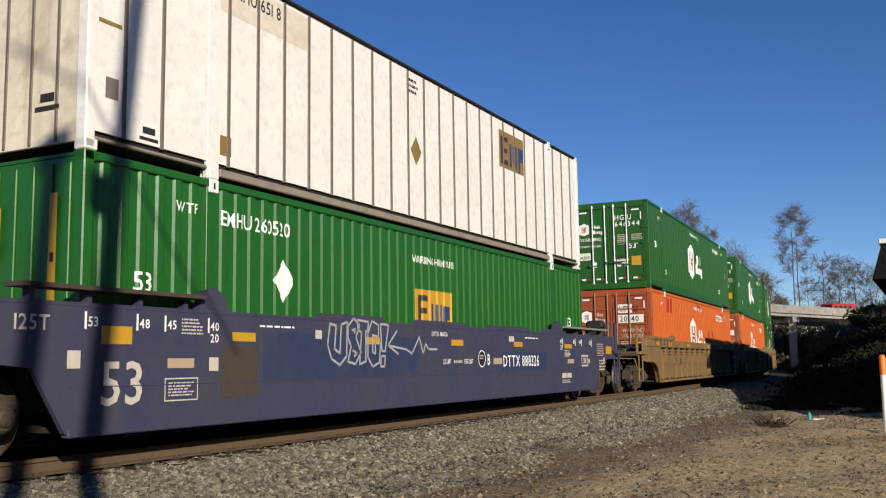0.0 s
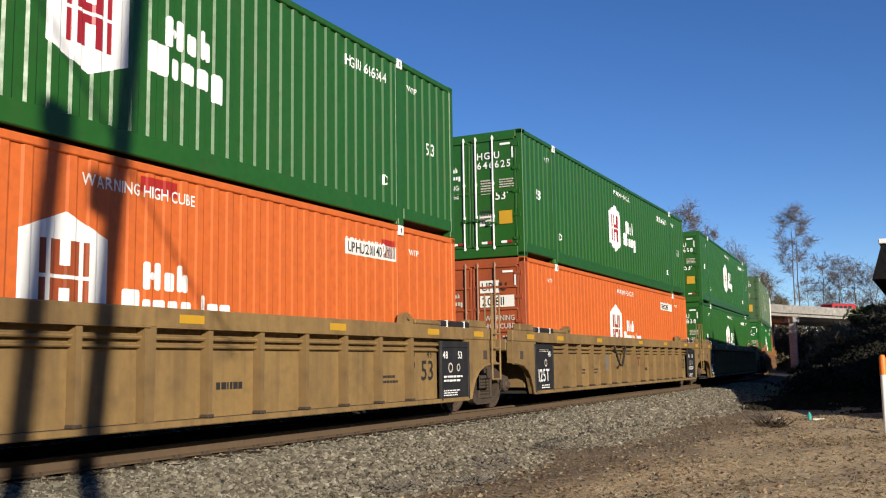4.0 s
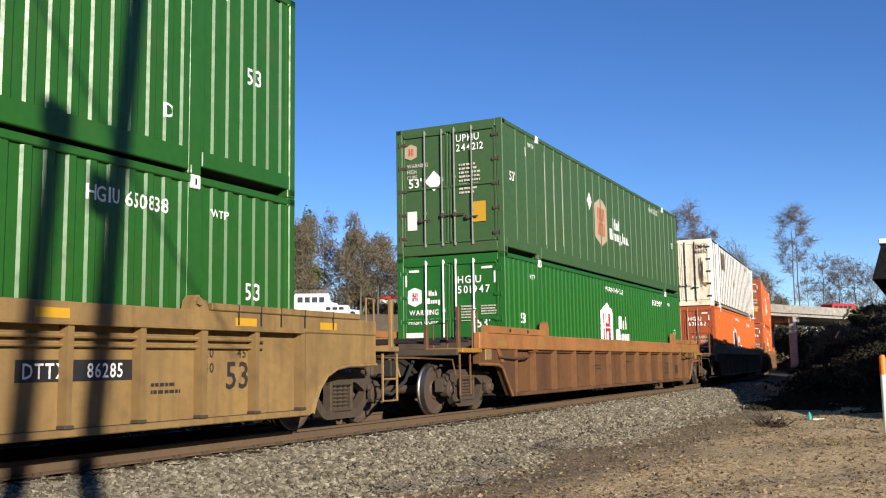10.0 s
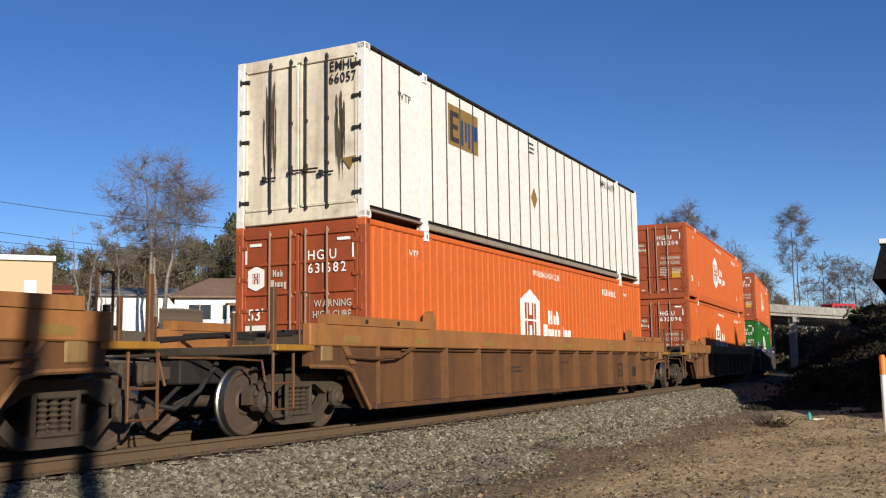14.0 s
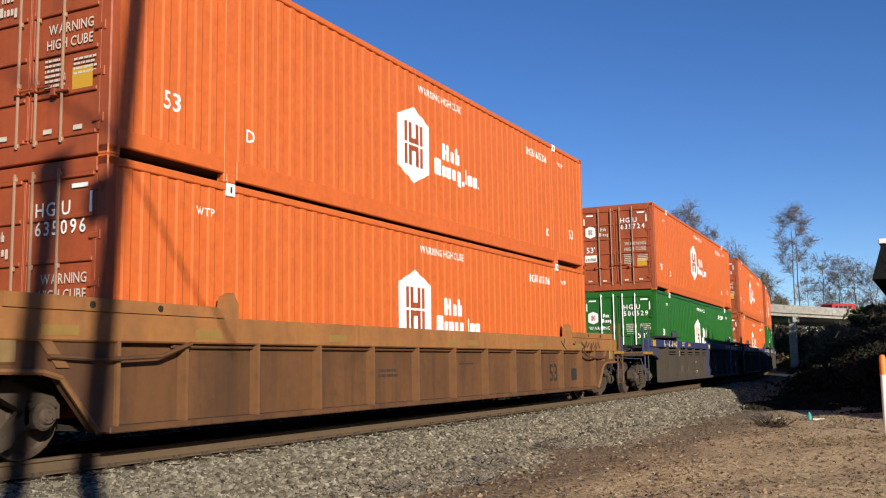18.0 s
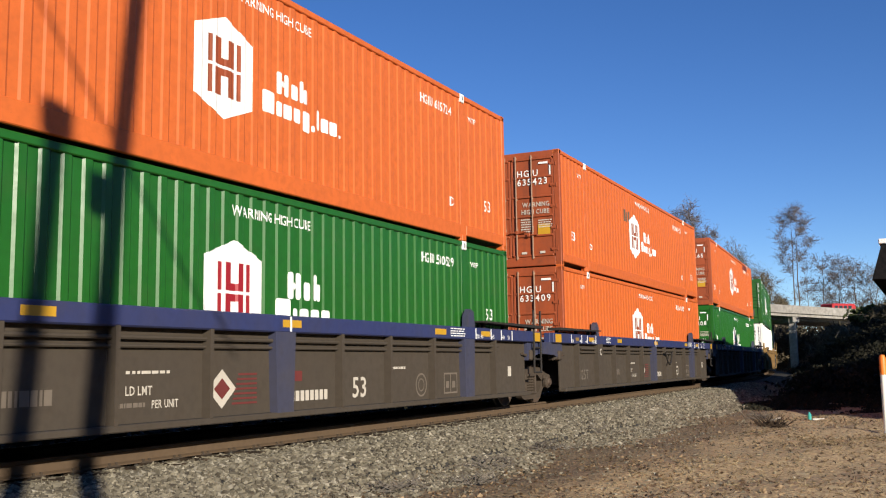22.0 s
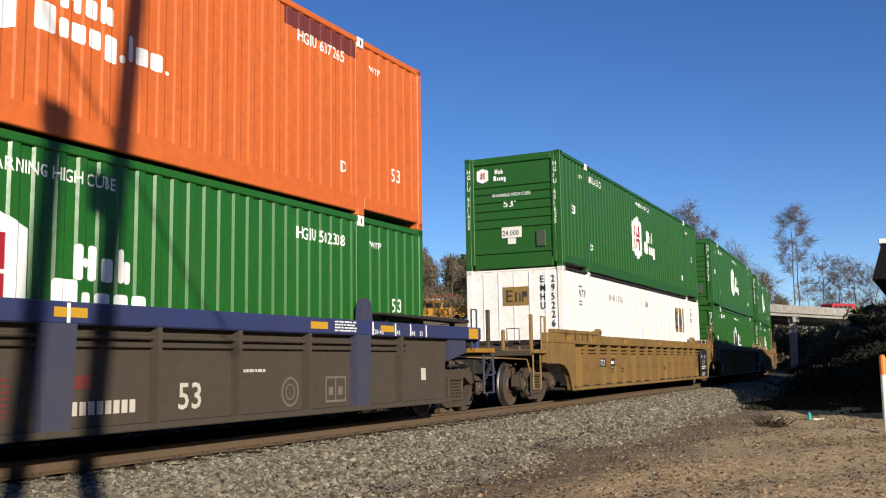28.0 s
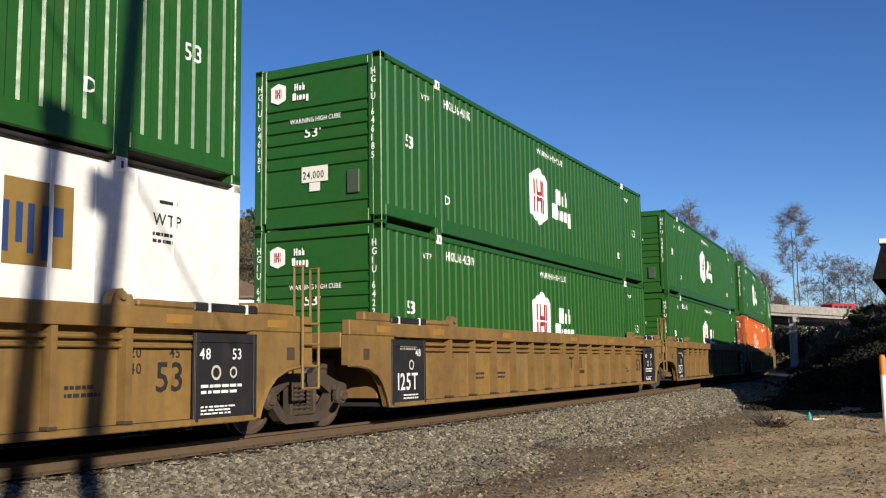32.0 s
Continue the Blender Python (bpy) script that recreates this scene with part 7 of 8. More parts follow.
for k in range(46):
    q = spot(43.2 - k * 0.052, 74)
    part("board", shared("board", lambda: Shape().box(-0.055, 0.055, -0.02, 0.02, -1.2, 1.0).mesh("board", M["pole"])), None, fence).location = (q.x, q.y, float(height(q.x, q.y)) + 0.75 + 0.05 * math.sin(k * 2.1))
house("white_store", "long white store with a low roof", quad(36.0, 33.7, 136, 9), 6.0, 10.6, "white_wall", "roof_grey", 12.0, 0.3, hip=False)
st = thing("red_canopy", "station canopy with a red fascia on white posts", "canopy")
cs = quad(31.9, 25.7, 158, 8)
part("fascia", Shape().prism([tuple(q) for q in cs], 11.7, 12.35, "z"), "car_red", st)
for k in range(6):
    q = Vector((*cs[0], 0)).lerp(Vector((*cs[1], 0)), k / 5)
    part("post", Shape().box(q.x - 0.15, q.x + 0.15, q.y - 0.15, q.y + 0.15, 6.5, 11.0), "white_wall", st)
part("under_fascia", Shape().prism([tuple(q) for q in cs], 11.0, 11.69, "z"), "white_wall", st)
part("back_wall", Shape().prism([tuple((Vector((*cs[3], 0)).lerp(Vector((*cs[2], 0)), q)).xy) for q in (0.05, 0.95)] + [tuple((Vector((*cs[3], 0)).lerp(Vector((*cs[2], 0)), q) + Vector((-1, 1, 0))).xy) for q in (0.95, 0.05)], 6.5, 11.0, "z"), "concrete", st)


def vehicle(name, label, category, at, turn, size, body_m, cab=0.0, bands=True):
    """A parked vehicle: body, cabin, windows and wheels."""
    l, w, h = size
    v = thing(name, label, category)
    s = Shape().prism([(-l / 2, 0.35), (l / 2, 0.35), (l / 2, h * 0.55), (l / 2 - cab, h * 0.62), (l / 2 - cab - 0.25 * (cab > 0), h), (-l / 2 + 0.15, h), (-l / 2, h * 0.9)], -w / 2, w / 2, "x")
    part("body", s, body_m, v)
    if bands:
        n_ = max(2, int(l / 1.4))
        for k in range(n_):
            y0 = -l / 2 + 0.4 + k * (l - 1.0 - cab) / n_
            for sx in (-1, 1):
                a, b = sorted((sx * (w / 2 - 0.02), sx * (w / 2 + 0.015)))
                part("window", Shape().box(a, b, y0, y0 + (l - 1.0 - cab) / n_ * 0.75, h * 0.60, h * 0.85), "glass", v)
    for sx in (-1, 1):
        for y in (-l * 0.32, l * 0.32):
            wh_ = part("wheel", shared(("tyre", sx), lambda: Shape().lathe([(-0.1, 0.0), (-0.1, 0.36), (0.1, 0.36), (0.1, 0.0)], 14).mesh("wheel", M["rubber"])), None, v)
            wh_.location = (sx * (w / 2 - 0.1), y, 0.36)
    v.matrix_world = pose(*at, 0, 0, turn)
    return v


q = spot(34.35, 127)
vehicle("camper_van", "white camper van parked by the store", "camper van", (q.x, q.y, float(height(q.x, q.y))), -56, (5.6, 2.3, 2.9), "car_white", 0.9)
q = spot(32.9, 120)
vehicle("parked_car", "white parked car beside the road", "car", (q.x, q.y, float(height(q.x, q.y))), -57, (4.5, 1.8, 1.45), "car_white", 1.1)
q = spot(27.2, 150)
vehicle("school_bus", "yellow school bus parked under the canopy", "bus", (q.x, q.y, float(height(q.x, q.y))), -63, (9.5, 2.5, 3.0), "bus_yellow", 0.6)

# ---- road bridge over the line ----
br = thing("road_bridge", "concrete road bridge over the railway", "bridge")
A, B = Vector((-7.41, 119.0, 0)), Vector((2.4, 131.0, 0))
w = (B - A).normalized()
nrm = Vector((-w.y, w.x, 0))
P0, P1 = A - w * 17, A + w * 20


def strip(p0, p1, n0, n1, z0a, z1a, z0b, z1b):
    c = [p0 + nrm * n0, p1 + nrm * n0, p1 + nrm * n1, p0 + nrm * n1]
    s = Shape()
    s.add([(*c[0].xy, z0a), (*c[1].xy, z0b), (*c[2].xy, z0b), (*c[3].xy, z0a), (*c[0].xy, z1a), (*c[1].xy, z1b), (*c[2].xy, z1b), (*c[3].xy, z1a)],
          [(0, 1, 2, 3), (4, 5, 6, 7), (0, 1, 5, 4), (1, 2, 6, 5), (2, 3, 7, 6), (3, 0, 4, 7)])
    return s


part("deck", strip(P0, P1, 0, 9.5, 6.55, 7.15, 5.3, 5.9), "concrete", br)
part("parapet", strip(P0, P1, -0.25, 0.05, 6.9, 7.86, 5.65, 6.55), "concrete", br)
part("parapet", strip(P0, P1, 9.45, 9.75, 6.9, 7.86, 5.65, 6.55), "concrete", br)
for k in range(4):
    part("girder", strip(P0, P1, 1.5 + k * 2.2, 1.9 + k * 2.2, 6.1, 6.55, 4.95, 5.3), "concrete", br)
for t0 in (1.6, -9.0):
    for k in range(3):
        c = A + w * t0 + nrm * (0.7 + 3.8 * k)
        part("pier", Shape().box(c.x - 0.42, c.x + 0.42, c.y - 0.42, c.y + 0.42, -1.0, 5.95 - t0 * 0.03, 0.05), "concrete", br)
    c0, c1 = A + w * (t0 - 0.45) + nrm * 0.2, A + w * (t0 + 0.45) + nrm * 9.2
    part("pier_cap", strip(A + w * (t0 - 0.5), A + w * (t0 + 0.5), 0.1, 9.3, 5.3 - t0 * 0.03, 6.0 - t0 * 0.03, 5.3 - t0 * 0.03, 6.0 - t0 * 0.03), "concrete", br)
part("abutment", strip(A - w * 19, A - w * 15.5, 0.0, 9.4, -1, 6.3, -1, 6.3), "concrete", br)
part("abutment", strip(A + w * 15.5, A + w * 20, 0.0, 9.4, -1, 5.4, -1, 5.4), "concrete", br)
q = A + w * 12.2 + nrm * 3.0
truck_red = vehicle("red_pickup", "red pickup truck crossing the road bridge", "pickup truck", (q.x, q.y, 5.95), math.degrees(math.atan2(-w.x, w.y)), (5.6, 1.9, 1.75), "car_red", 1.6)

# ---- sign of a filling station and a pole beyond the trees ----
q = spot(24.1, 140)
zs_ = float(height(q.x, q.y))
sg = thing("station_sign", "white and blue price sign on a post", "sign")
part("post", Shape().rod((q.x, q.y, zs_ - 0.3), (q.x, q.y, 8.2), 0.10, 8), "galv", sg)
ax = Vector((math.cos(radians(24.1)), math.sin(radians(24.1)), 0))
def board_at(name, a, b, z0, z1, off, m):
    c0, c1 = q + ax * a - Vector((0, off, 0)), q + ax * b - Vector((0, off, 0))
    d_ = Vector((0, 0.12, 0))
    part(name, Shape().prism([tuple(c0.xy), tuple(c1.xy), tuple((c1 + d_).xy), tuple((c0 + d_).xy)], z0, z1, "z"), m, sg)
board_at("board", -0.75, 0.75, 8.0, 11.2, 0.05, "sign_white")
board_at("blue_panel", -0.6, 0.6, 10.3, 11.0, 0.09, "logo_blue")
for k in range(3):
    board_at("price_bar", -0.5, 0.5, 8.35 + 0.6 * k, 8.7 + 0.6 * k, 0.09, "logo_blue")
q = spot(24.75, 95)
up = thing("utility_pole", "bare wooden utility pole among the trees", "utility pole")
part("pole", Shape().rod((q.x, q.y, float(height(q.x, q.y)) - 0.3), (q.x, q.y, 12.6), 0.17, 9, 0.12), "pole", up)
part("crossarm", Shape().box(q.x - 0.9, q.x + 0.9, q.y - 0.06, q.y + 0.06, 11.6, 11.75), "pole", up)

# ---- depot on the camera's side, and an unseen ramp added to throw ground shade ----
dep = thing("depot", "dark depot building with shingled roof, its shade put into the colour", "building")
# drawn out deep and long, out of view, to shade the bank
DX0, DX1, DY0, DY1 = 6.70, 24.0, 34.5, 64.0
part("wall", Shape().box(DX0, DX1, DY0, DY1, -0.9, 3.6), "roof_black", dep)
s = Shape()
e_, r_ = 0.45, 0.12
s.add([(DX0 - e_, DY0 - e_, 3.45), (DX1 + e_, DY0 - e_, 3.45), (DX1 + e_, DY1 + e_, 3.45), (DX0 - e_, DY1 + e_, 3.45),
       (DX0 - r_, DY0 - r_, 4.62), (DX1 + r_, DY0 - r_, 4.62), (DX1 + r_, DY1 + r_, 4.62), (DX0 - r_, DY1 + r_, 4.62)],
      [(0, 1, 2, 3), (4, 5, 6, 7), (0, 1, 5, 4), (1, 2, 6, 5), (2, 3, 7, 6), (3, 0, 4, 7)])
part("roof", s, "roof_black", dep)
part("roof_cap", Shape().box(DX0 - 0.2, DX1 + 0.2, DY0 - 0.2, DY1 + 0.2, 4.62, 4.78, 0.02), "white_wall", dep)
for y_ in (DY0 + 0.3, DY0 + 1.3):
    part("vent_pipe", Shape().rod((DX0 + 0.3, y_, 4.7), (DX0 + 0.3, y_, 5.25), 0.07, 8), "galv", dep)
s = Shape()
s.prism([(25.9, -0.9), (34.3, -0.9), (34.3, 2.6), (33.0, 2.4), (31.0, 2.05), (28.7, 1.6), (26.6, 0.55), (25.9, 0.2)], 7.30, 10.2, "x")
solid("shade_ramp", s, "concrete", "unseen concrete ramp added to cast the shade on the dirt", "ramp")

# ---- poles that throw the crossing shadows ----
for k, (ys, top, dist, lean) in enumerate(((6.55, 0.0, 15.5, 0.10), (7.45, 0.0, 15.5, 0.10))):
    base = Vector((0.0, ys, 0)) - SUN_H * dist
    rise = dist * math.tan(SUN_EL)
    tall = rise + (3.45 if k == 0 else 9.0)
    pl = thing("utility_pole", "tall weathered wooden utility pole behind the camera", "utility pole")
    f_ = lambda z: (base.x, base.y + lean * (z - rise), z)
    part("pole", Shape().rod(f_(-0.7), f_(tall), 0.135, 12, 0.105), "pole", pl)
    if k == 0:
        part("cap", Shape().lathe([(tall - 0.12, 0.0), (tall - 0.12, 0.17), (tall + 0.2, 0.17), (tall + 0.26, 0.0)], 12, (f_(tall)[0], f_(tall)[1], 0), "z"), "galv", pl)
    else:
        zt = rise + 2.55
        part("transformer", Shape().lathe([(zt + 0.1, 0.0), (zt + 0.1, 0.15), (zt + 0.5, 0.15), (zt + 0.56, 0.0)], 12, (f_(zt)[0] + 0.1, f_(zt)[1] - 0.27, 0), "z"), "galv", pl)
        part("guy_wire", Shape().rod((base.x, base.y - 1.25, rise + 5.2), (base.x, base.y + 2.3, rise + 1.0), 0.022, 6), "wire", pl)


# ---- trees ----
def grown_tree(label, at, top, wide, clear, seed, stems=1, clumps=12, twigs=36, bark="twig", thick=0.18, fine=0.012, lean=0.06, rise=1.0, loose=0.17):
    """A leafless tree: stems, limbs that reach out to clumps, and clumps of fine branching twigs. top: height of its tip; clear: bare share of the stem."""
    rg = random.Random(seed)
    t = thing("bare_tree", label, "tree")
    s, tw = Shape(), Shape()
    z = float(height(at.x, at.y)) - 0.2
    tall = top - z
    low, mid_z, rz = z + clear * tall, z + tall * (1 + clear) / 2, tall * (1 - clear) / 2
    nodes = []
    for k in range(stems):
        a = 2 * math.pi * (k + rg.random() * 0.5) / stems
        p = Vector((at.x + 0.25 * math.cos(a) * (stems > 1), at.y + 0.25 * math.sin(a) * (stems > 1), z))
        out = Vector((math.cos(a), math.sin(a), 0)) * lean * (1 if stems > 1 else 0.3)
        h_ = tall * rg.uniform(0.80, 0.93)
        for i in range(14):
            e = p + Vector((0, 0, h_ / 14)) + out * (h_ / 14) + Vector((rg.gauss(0, 0.10), rg.gauss(0, 0.10), 0))
            r0, r1 = thick * (1 - i / 15), thick * (1 - (i + 1) / 15)
            s.rod(p, e, r0, 6, r1)
            p = e
            if p.z > z + clear * tall * 0.7:
                nodes.append((p, r1))
    def way_to(p, c, bow):
        return [p, p.lerp(c, 0.34) + Vector((0, 0, -bow * 0.5)), p.lerp(c, 0.7) + Vector((0, 0, -bow * 0.6)), c]
    centres = []
    for _ in range(clumps):
        d_ = Vector((rg.gauss(0, 1), rg.gauss(0, 1), rg.gauss(0.15, 1))).normalized() * rg.uniform(0.25, 1.0) ** 0.5 * 0.88
        centres.append(Vector((at.x + d_.x * wide, at.y + d_.y * wide, mid_z + d_.z * rz)))
    for c in sorted(centres, key=lambda q: q.z):
        p, r = min(nodes, key=lambda q: (q[0] - c).length + 1.5 * max(0.0, q[0].z - c.z + 0.5 * rise * (q[0].xy - c.xy).length))
        r = min(r * 0.6, thick * 0.42)
        path = way_to(p, c, 0.10 * (c - p).length)
        path = [q + Vector((rg.gauss(0, 0.10), rg.gauss(0, 0.10), rg.gauss(0, 0.06))) if 0 < i < 3 else q for i, q in enumerate(path)]
        for i in range(3):
            s.rod(path[i], path[i + 1], max(fine * 1.6, r * (1 - 0.30 * i)), 5, max(fine * 1.5, r * (1 - 0.30 * (i + 1))))
            nodes.append((path[i + 1], max(0.03, r * (1 - 0.3 * (i + 1)))))
        own = [path[1].lerp(path[2], 0.5), path[2], path[2].lerp(path[3], 0.5), path[3]]
        size = wide * loose
        for _ in range(twigs):
            g = Vector((rg.gauss(0, 1), rg.gauss(0, 1), rg.gauss(0.25, 0.8))) * size
            tip = c + g
            if tip.z > top or tip.z < low - 0.5:
                continue
            o_ = min(own, key=lambda q: (q - tip).length + rg.uniform(0, size * 0.8))
            half = o_.lerp(tip, 0.55) + Vector((rg.gauss(0, 0.1), rg.gauss(0, 0.1), rg.gauss(-0.05, 0.1)))
            tw.rod(o_, half, fine * 1.5, 3, fine * 1.2)
            tw.rod(half, tip, fine * 1.2, 3, fine * 0.8)
            for q in (half, tip, half.lerp(tip, 0.5), tip):
                e = q + (Vector((rg.gauss(0, 1), rg.gauss(0, 1), rg.gauss(0.5, 0.7))) + (tip - o_).normalized() * 0.6) * size * 0.34
                tw.rod(q, e, fine * 0.9, 3, fine * 0.6)
    part("trunk", s, bark, t)
    part("crown", tw, "branch", t, "fine bare twigs")
    return t


def puffs(rng_, centre, radii, n, size, slim):
    """Small leaf or twig pieces in an uneven ball-shaped cloud; returns vertex array."""
    d_ = rng_.normal(size=(n, 3))
    d_ /= np.linalg.norm(d_, axis=1, keepdims=True)
    wob = 1 + 0.22 * np.sin(d_[:, 0] * 5 + d_[:, 2] * 3) + 0.18 * np.sin(d_[:, 1] * 7 + 1.3) + rng_.normal(0, 0.10, n)
    rad = rng_.random(n) ** 0.45 * wob
    c = np.array(centre) + d_ * rad[:, None] * np.array(radii)
    t = rng_.normal(size=(n, 3)) + np.array((0, 0, 0.6 if slim < 0.2 else 0)) + d_ * 0.7
    t /= np.linalg.norm(t, axis=1, keepdims=True)
    u_ = np.cross(t, rng_.normal(size=(n, 3)))
    u_ /= np.linalg.norm(u_, axis=1, keepdims=True)
    L = size * rng_.uniform(0.5, 1.3, (n, 1))
    return np.stack([c - t * L, c + u_ * L * slim, c + t * L, c - u_ * L * slim], 1)


def cloud_mesh(name, V, material):
    n = len(V)
    me = bpy.data.meshes.new(name)
    me.from_pydata(V.reshape(-1, 3).tolist(), [], (np.arange(n * 4).reshape(n, 4)).tolist())
    me.materials.append(M[material])
    return me


def leafy_tree(name, label, at, tall, wide, seed, n=1500, material="leaf", base=None, size=0.35, slim=0.45):
    rg = np.random.default_rng(seed)
    t = thing(name, label, "tree")
    z = float(height(at.x, at.y)) if base is None else base
    V = []
    for k in range(9):
        h_ = rg.uniform(0.35, 0.88)
        a = rg.uniform(0, 6.28)
        off = wide * 0.33 * (1.1 - h_)
        V.append(puffs(rg, (at.x + off * math.cos(a), at.y + off * math.sin(a), z + tall * h_), (wide * 0.30, wide * 0.30, tall * 0.15), n // 9, size, slim))
    part("trunk", Shape().rod((at.x, at.y, z - 0.3), (at.x, at.y, z + tall * 0.8), 0.16 + tall * 0.008, 7, 0.05), "twig", t)
    part("crown", cloud_mesh("crown", np.concatenate(V), material), None, t)
    return t


grown_tree("tall bare pale-barked tree with several stems behind the houses", spot(43.35, 95), 21.9, 5.5, 0.40, 4, 3, 60, 34, "bark_pale", 0.26, 0.011, lean=0.12)
grown_tree("smaller bare tree with reddish twigs beside the tall one", spot(45.6, 94), 16.6, 2.5, 0.36, 9, 1, 16, 24, "bark_pale", 0.13)
grown_tree("half-dead bare tree with few crooked limbs", spot(47.3, 88), 14.2, 2.6, 0.36, 21, 2, 6, 3, "bark_pale", 0.14, lean=0.10)
grown_tree("broken bare tree with few limbs", spot(46.2, 90), 13.6, 1.6, 0.4, 35, 1, 4, 3, "bark_pale", 0.12)
grown_tree("tall slender bare tree beyond the bridge", spot(6.75, 176), 28.8, 3.6, 0.46, 5, 2, 56, 24, "twig", 0.17, 0.014, lean=0.02, rise=2.0)
for k, (b_, dd, top_, wide_, cl_, n_) in enumerate(((12.6, 150, 26.2, 3.4, 0.50, 15), (11.6, 152, 22.8, 2.8, 0.5, 10), (13.7, 152, 24.6, 3.2, 0.5, 12), (15.4, 160, 23.0, 3.6, 0.5, 10),
                                                   (5.4, 160, 18.4, 3.0, 0.16, 13), (4.5, 164, 18.6, 3.6, 0.14, 15), (3.7, 160, 17.0, 3.4, 0.14, 13), (2.9, 162, 15.6, 3.4, 0.14, 13), (6.1, 186, 18.5, 2.8, 0.2, 10), (8.3, 175, 17.2, 3.4, 0.2, 11))):
    grown_tree("bare winter tree with a fine twiggy crown behind the bridge", spot(b_, dd), top_, wide_, cl_, 60 + k, 1 + k % 2, 3 * n_ + 6 if k < 4 else 2 * n_, 24 if k < 4 else 17, "twig", 0.14, 0.014, lean=0.06, rise=1.6)
# woods on the rise beyond the houses
rg = np.random.default_rng(8)
V, W2 = [], []
trunks = Shape()
for k in range(150):
    bear = rg.uniform(15.0, 54.0)
    dd = rg.uniform(128, 205)
    q = spot(bear, dd)
    z = float(height(q.x, q.y))
    top = np.interp(bear, [15, 23, 27, 29.6, 31.6, 34, 36.2, 40, 43, 46, 49.5, 54], [16, 18, 19, 21, 25, 25.5, 26.5, 24, 20, 19.5, 19.6, 17]) * dd / 160 * rg.uniform(0.84, 1.03)
    tall = max(4.0, top + 0.9 - z)
    trunks.rod((q.x, q.y, z - 0.3), (q.x + rg.normal(0, 0.5), q.y, z + tall * 0.9), 0.17, 5, 0.04)
    ever = rg.random() < (0.22 if 27 < bear < 42 else 0.06)
    for j in range(5):
        cz = z + tall * (0.30 + 0.15 * j)
        (W2 if ever else V).append(puffs(rg, (q.x + rg.normal(0, 1.2), q.y + rg.normal(0, 1.2), cz), (2.9 - 0.35 * j, 2.9 - 0.35 * j, tall * 0.13), 420 if not ever else 420, 0.48 if not ever else 0.34, 0.11 if not ever else 0.5))
wd = thing("woods", "brown winter woods with some evergreens on the rise", "woods", kind="stuff")
part("bare_crowns", cloud_mesh("bare_crowns", np.concatenate(V), "brown_wood"), None, wd)["kind"] = "stuff"
part("evergreen_crowns", cloud_mesh("evergreen_crowns", np.concatenate(W2), "pine"), None, wd)["kind"] = "stuff"
part("trunks", trunks, "twig", wd)["kind"] = "stuff"
# brush under the woods so that no gap shows the sky below the crowns
V = []
for k in range(170):
    q = spot(rg.uniform(14, 55), rg.uniform(148, 200))
    V.append(puffs(rg, (q.x, q.y, float(height(q.x, q.y)) + 2.2), (3.6, 3.6, 3.4), 330, 0.42, 0.16))
tagged(new("underbrush", cloud_mesh("underbrush", np.concatenate(V), "brown_wood")), "dense brown underbrush at the wood's foot", "brush", kind="stuff")
# round brown crown behind the train near the bridge
V = []
for b_, dd, top, wide in ((9.9, 150, 17.5, 6.5), (8.6, 150, 14.0, 5.5), (12.0, 160, 15, 5), (7.6, 160, 10.5, 4.5), (14, 170, 16, 6), (16.5, 170, 16, 6)):
    q = spot(b_, dd)
    z = float(height(q.x, q.y))
    for j in range(4):
        V.append(puffs(rg, (q.x, q.y, z + (top - z) * (0.30 + 0.19 * j)), (wide * (0.62 - 0.08 * j), wide * 0.6, (top - z) * 0.18), 2600, 0.36, 0.07))
for b_, dd, zc_, rr_, n_ in ((5.3, 166, 13, 3.4, 1100), (4.4, 162, 14, 3.6, 1200), (3.5, 160, 13.5, 3.4, 1200), (2.7, 165, 12.5, 3.4, 1100), (6.0, 180, 12, 3.4, 800), (8.0, 170, 13.0, 3.6, 800), (9.2, 165, 15, 3.6, 800),):
    q = spot(b_, dd)
    for k in range(3):
        V.append(puffs(rg, (q.x + rg.normal(0, 0.8), q.y, zc_ - 3.4 * k), (rr_, rr_, 2.4), n_ // 2, 0.34, 0.04))
for b_ in (3.5, 4.5, 5.5, 6.5, 7.3, 8.0, 8.7, 9.4, 10.2):
    for dd in (138, 146, 152):
        q = spot(b_ + 0.3, dd)
        V.append(puffs(rg, (q.x, q.y, 2.4 + (dd - 138) * 0.12), (2.6, 2.6, 3.6), 900, 0.42, 0.16))
tagged(new("thicket", cloud_mesh("thicket", np.concatenate(V), "brown_wood")), "dense brown winter crowns beside the bridge", "thicket", kind="stuff")
# brush and ivy over the bank by the bridge, leaf colour holding its shade
V = []
for k in range(330):
    y_ = rg.uniform(44, 117)
    x_ = float(on_track(y_)[0].x) + rg.uniform(4.6, 14)
    if x_ < 7.92 - 0.03 * y_ + 4:
        V.append(puffs(rg, (x_, y_, float(height(x_, y_)) + 0.3), (1.6, 1.6, 0.6), 520, 0.15, 0.4))
tagged(new("brush", cloud_mesh("brush", np.concatenate(V), "ivy")), "dense ivy and brush covering the bank, its shade put into the leaf colour", "brush", kind="stuff")
# added ground cover: near-black leaves stand in for shade on the dirt
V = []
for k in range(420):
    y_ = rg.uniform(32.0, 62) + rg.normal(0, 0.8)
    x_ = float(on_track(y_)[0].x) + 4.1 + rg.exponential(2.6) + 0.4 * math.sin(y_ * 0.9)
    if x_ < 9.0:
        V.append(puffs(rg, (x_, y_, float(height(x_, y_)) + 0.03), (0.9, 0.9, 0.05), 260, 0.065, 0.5))
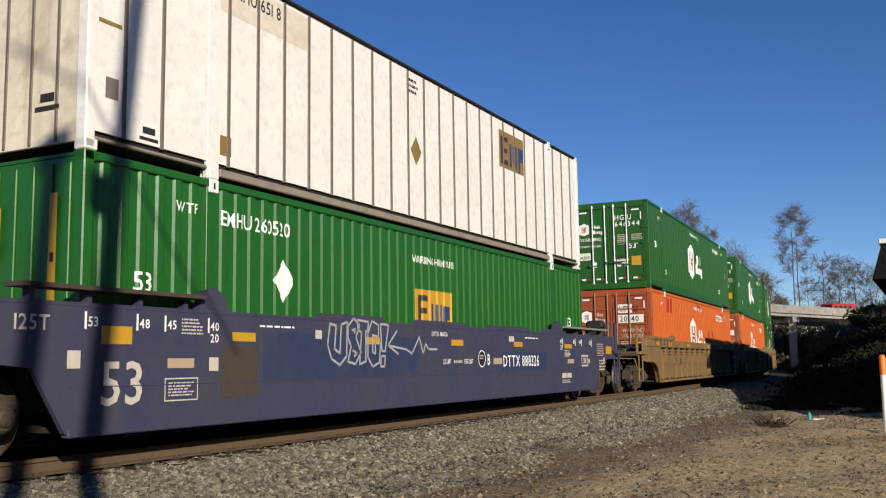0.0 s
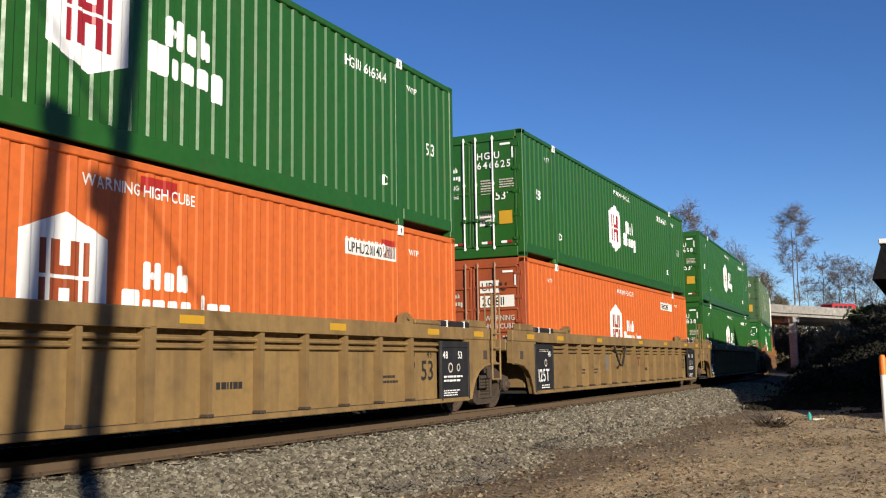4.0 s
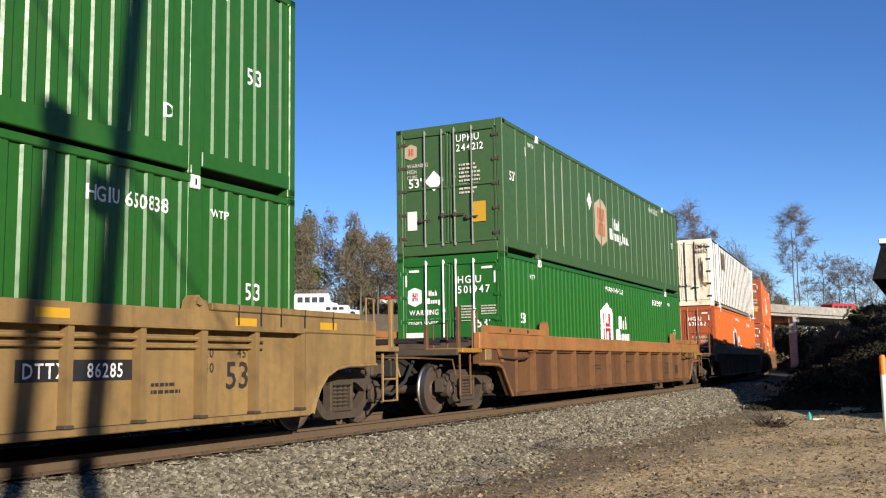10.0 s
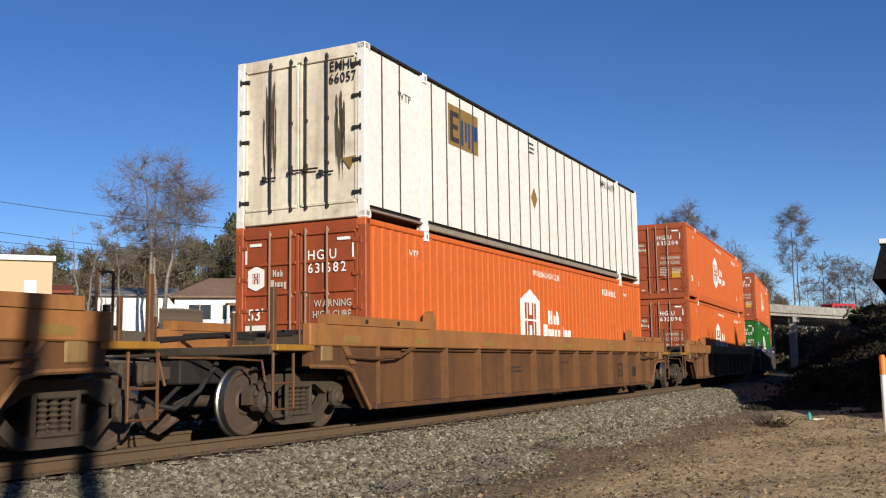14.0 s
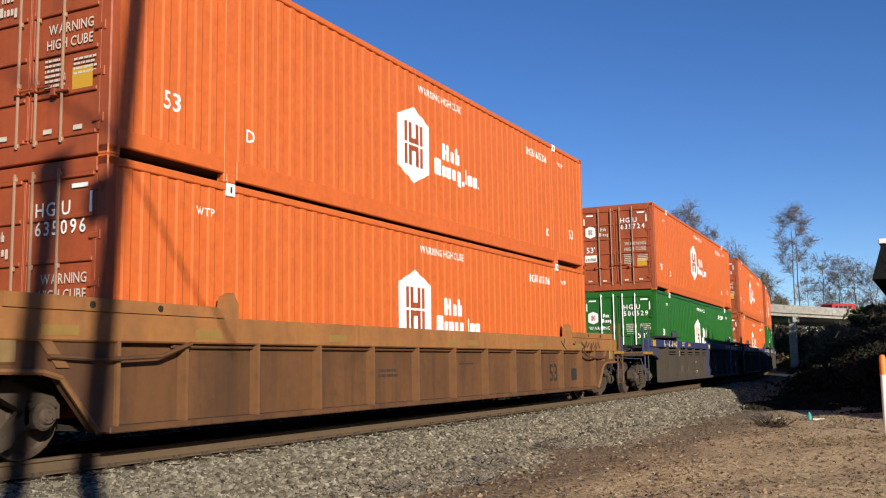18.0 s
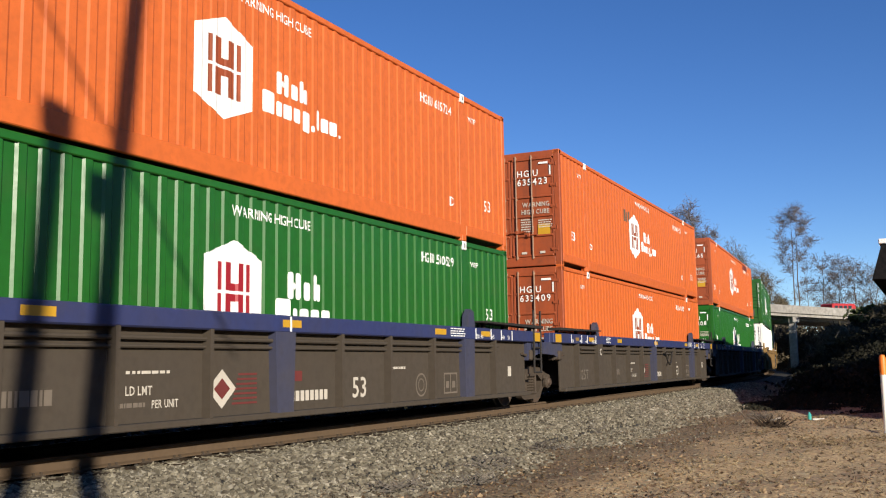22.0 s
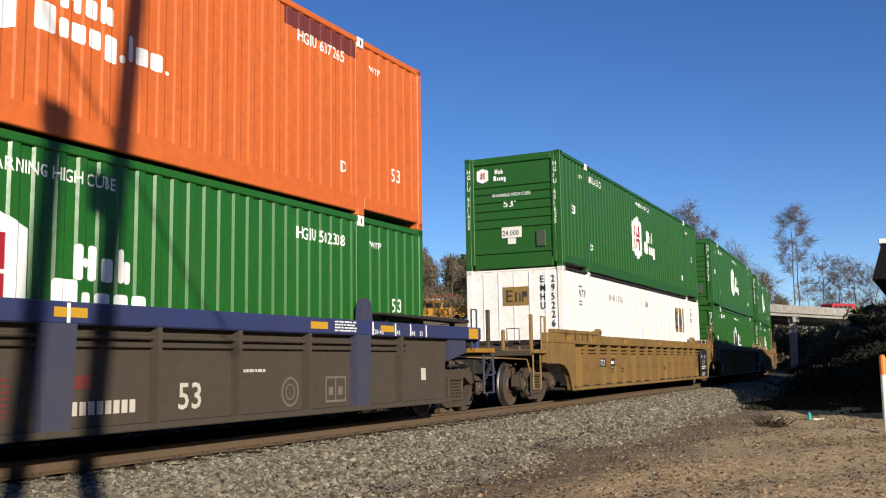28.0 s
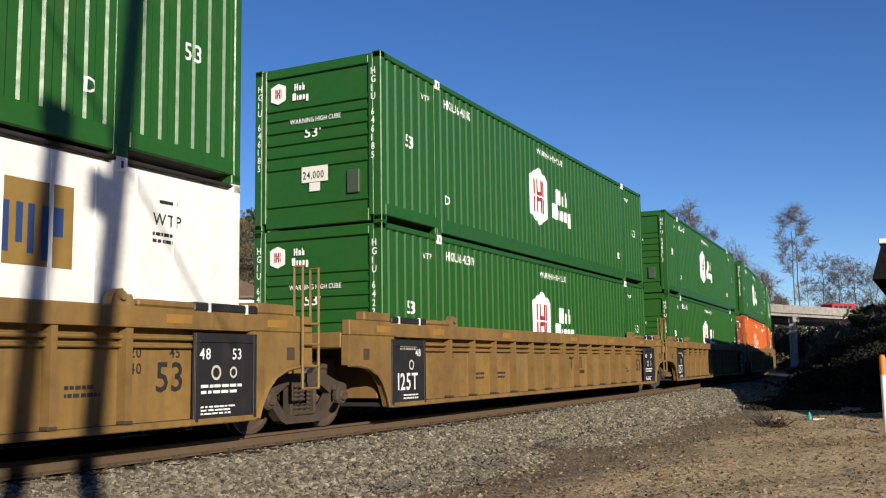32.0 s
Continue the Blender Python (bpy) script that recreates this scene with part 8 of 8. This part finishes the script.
tagged(new("ivy", cloud_mesh("ivy", np.concatenate(V), "ivy")), "low added ivy, its dark leaves standing in for the shade on the ground", "ivy", kind="stuff")
# bushes on the bank by the bridge
for k, (b_, dd, h_, wd_, m_) in enumerate(((3.3, 108, 2.2, 4.0, "pine"), (2.7, 102, 2.0, 4.0, "pine"), (4.6, 106, 2.8, 4.5, "brown_wood"), (5.4, 108, 2.2, 4.0, "brown_wood"), (3.9, 95, 2.2, 4.0, "brown_wood"), (2.0, 92, 2.6, 4.5, "brown_wood"))):
    leafy_tree("bush", "bush on the bank beside the bridge" if m_ == "pine" else "leafless brown bush on the bank", spot(b_, dd), h_, wd_, 200 + k, 900, m_, size=0.3 if m_ == "pine" else 0.6, slim=0.45 if m_ == "pine" else 0.08)

# pines above the bank, unseen, added to shade it
for k, (x_, y_, h_) in enumerate(((16, 74, 13), (22, 80, 15), (15.5, 88, 13), (21, 96, 14), (15, 104, 11))):
    leafy_tree("shade_pine", "tall unseen pine added to shade the bank", Vector((x_, y_, 0)), h_, 8.5, 300 + k, 2600, "leaf", size=0.5, slim=0.4)
# woods, unseen, that close the place behind the camera and cut sky fill
V = []
for k in range(190):
    a = radians(rg.uniform(-165, 68))
    dd = rg.uniform(56, 80)
    x_, y_ = EYE[0] + dd * math.cos(a), EYE[1] + dd * math.sin(a)
    if float(off_track(x_, y_)) < 12:
        continue
    if k % 2 and not -78 < math.degrees(a) < -2 and math.degrees(a) < 45:
        x_, y_ = EYE[0] + 0.56 * (x_ - EYE[0]), EYE[1] + 0.56 * (y_ - EYE[1])
    top = rg.uniform(11, 15)
    for j in range(3):
        V.append(puffs(rg, (x_, y_, -0.6 + top * (0.2 + 0.28 * j)), (4.6 - j, 4.6 - j, top * 0.2), 150, 1.0, 0.5))
tagged(new("fill_block_woods", cloud_mesh("fill_block_woods", np.concatenate(V), "leaf")), "unseen evergreen woods added behind the camera to cut the sky's fill", "woods", kind="stuff")
# pale curved line at the foot of the bank, built as a tube
pts = [(-5.0, 103.5), (-3.2, 94.5), (-1.0, 79.5), (0.3, 78.5), (0.6, 86)]
solid("pale_tube", Shape().tube([(x_, y_, float(height(x_, y_)) + 0.12) for x_, y_ in pts], 0.10, 6), "sign_white", "pale curved line at the foot of the bank, built as a tube", "pipe")

# ---- street pole with lamp beside the house, and its wires ----
q = spot(36.25, 70)
zq = float(height(q.x, q.y))
lp = thing("street_lamp", "wooden utility pole with a street lamp arm", "street lamp")
part("pole", Shape().rod((q.x, q.y, zq - 0.3), (q.x, q.y, 11.3), 0.17, 9, 0.13), "pole", lp)
part("conduit", Shape().rod((q.x + 0.2, q.y + 0.05, zq), (q.x + 0.2, q.y + 0.05, 9.9), 0.09, 7), "galv", lp)
side = Vector((-math.cos(radians(37)), -math.sin(radians(37)), 0))
part("arm", Shape().rod((q.x, q.y, 9.9), (q.x + side.x * 1.1, q.y + side.y * 1.1, 10.5), 0.035, 6), "galv", lp)
part("lamp_head", Shape().rod((q.x + side.x * 1.0, q.y + side.y * 1.0, 10.5), (q.x + side.x * 1.7, q.y + side.y * 1.7, 10.55), 0.14, 8, 0.09), "galv", lp)
part("insulator", Shape().lathe([(0.0, 0.0), (0.0, 0.14), (0.45, 0.14), (0.45, 0.0)], 10, (q.x + side.x * 0.45, q.y + side.y * 0.45, 7.9), "z"), "galv", lp)
for k, (z0, z1) in enumerate(((8.6, 8.9), (8.6, 9.6), (10.6, 11.4))):
    e = spot(56, 62)
    s = Shape()
    pts = []
    for i in range(13):
        t = i / 12
        p_ = q.lerp(e, t)
        pts.append((p_.x, p_.y, z0 + (z1 - z0) * t - 1.4 * t * (1 - t)))
    s.tube(pts, 0.022, 4)
    solid("overhead_wire", s, "wire", "sagging overhead wire from the street pole", "wire")


# ---- what moves ----
def motions():
    ts = [0.5 * k for k in range(65)]
    for s0, car, low, top in TRAIN:
        rows = [(t, unit_pose(s0, t)) for t in ts]
        walk(car, rows)
        walk(low, [(t, m @ Matrix.Translation((0, 0, LOWER))) for t, m in rows])
        walk(top, [(t, m @ Matrix.Translation((0, 0, UPPER))) for t, m in rows])
    beats = [k / 15.0 for k in range(481)]
    for w, y, r in WHEELS:
        walk(w, [(t, Matrix.Translation((0, y, r)) @ Matrix.Rotation(run(t) / r, 4, "X")) for t in beats])


motions()
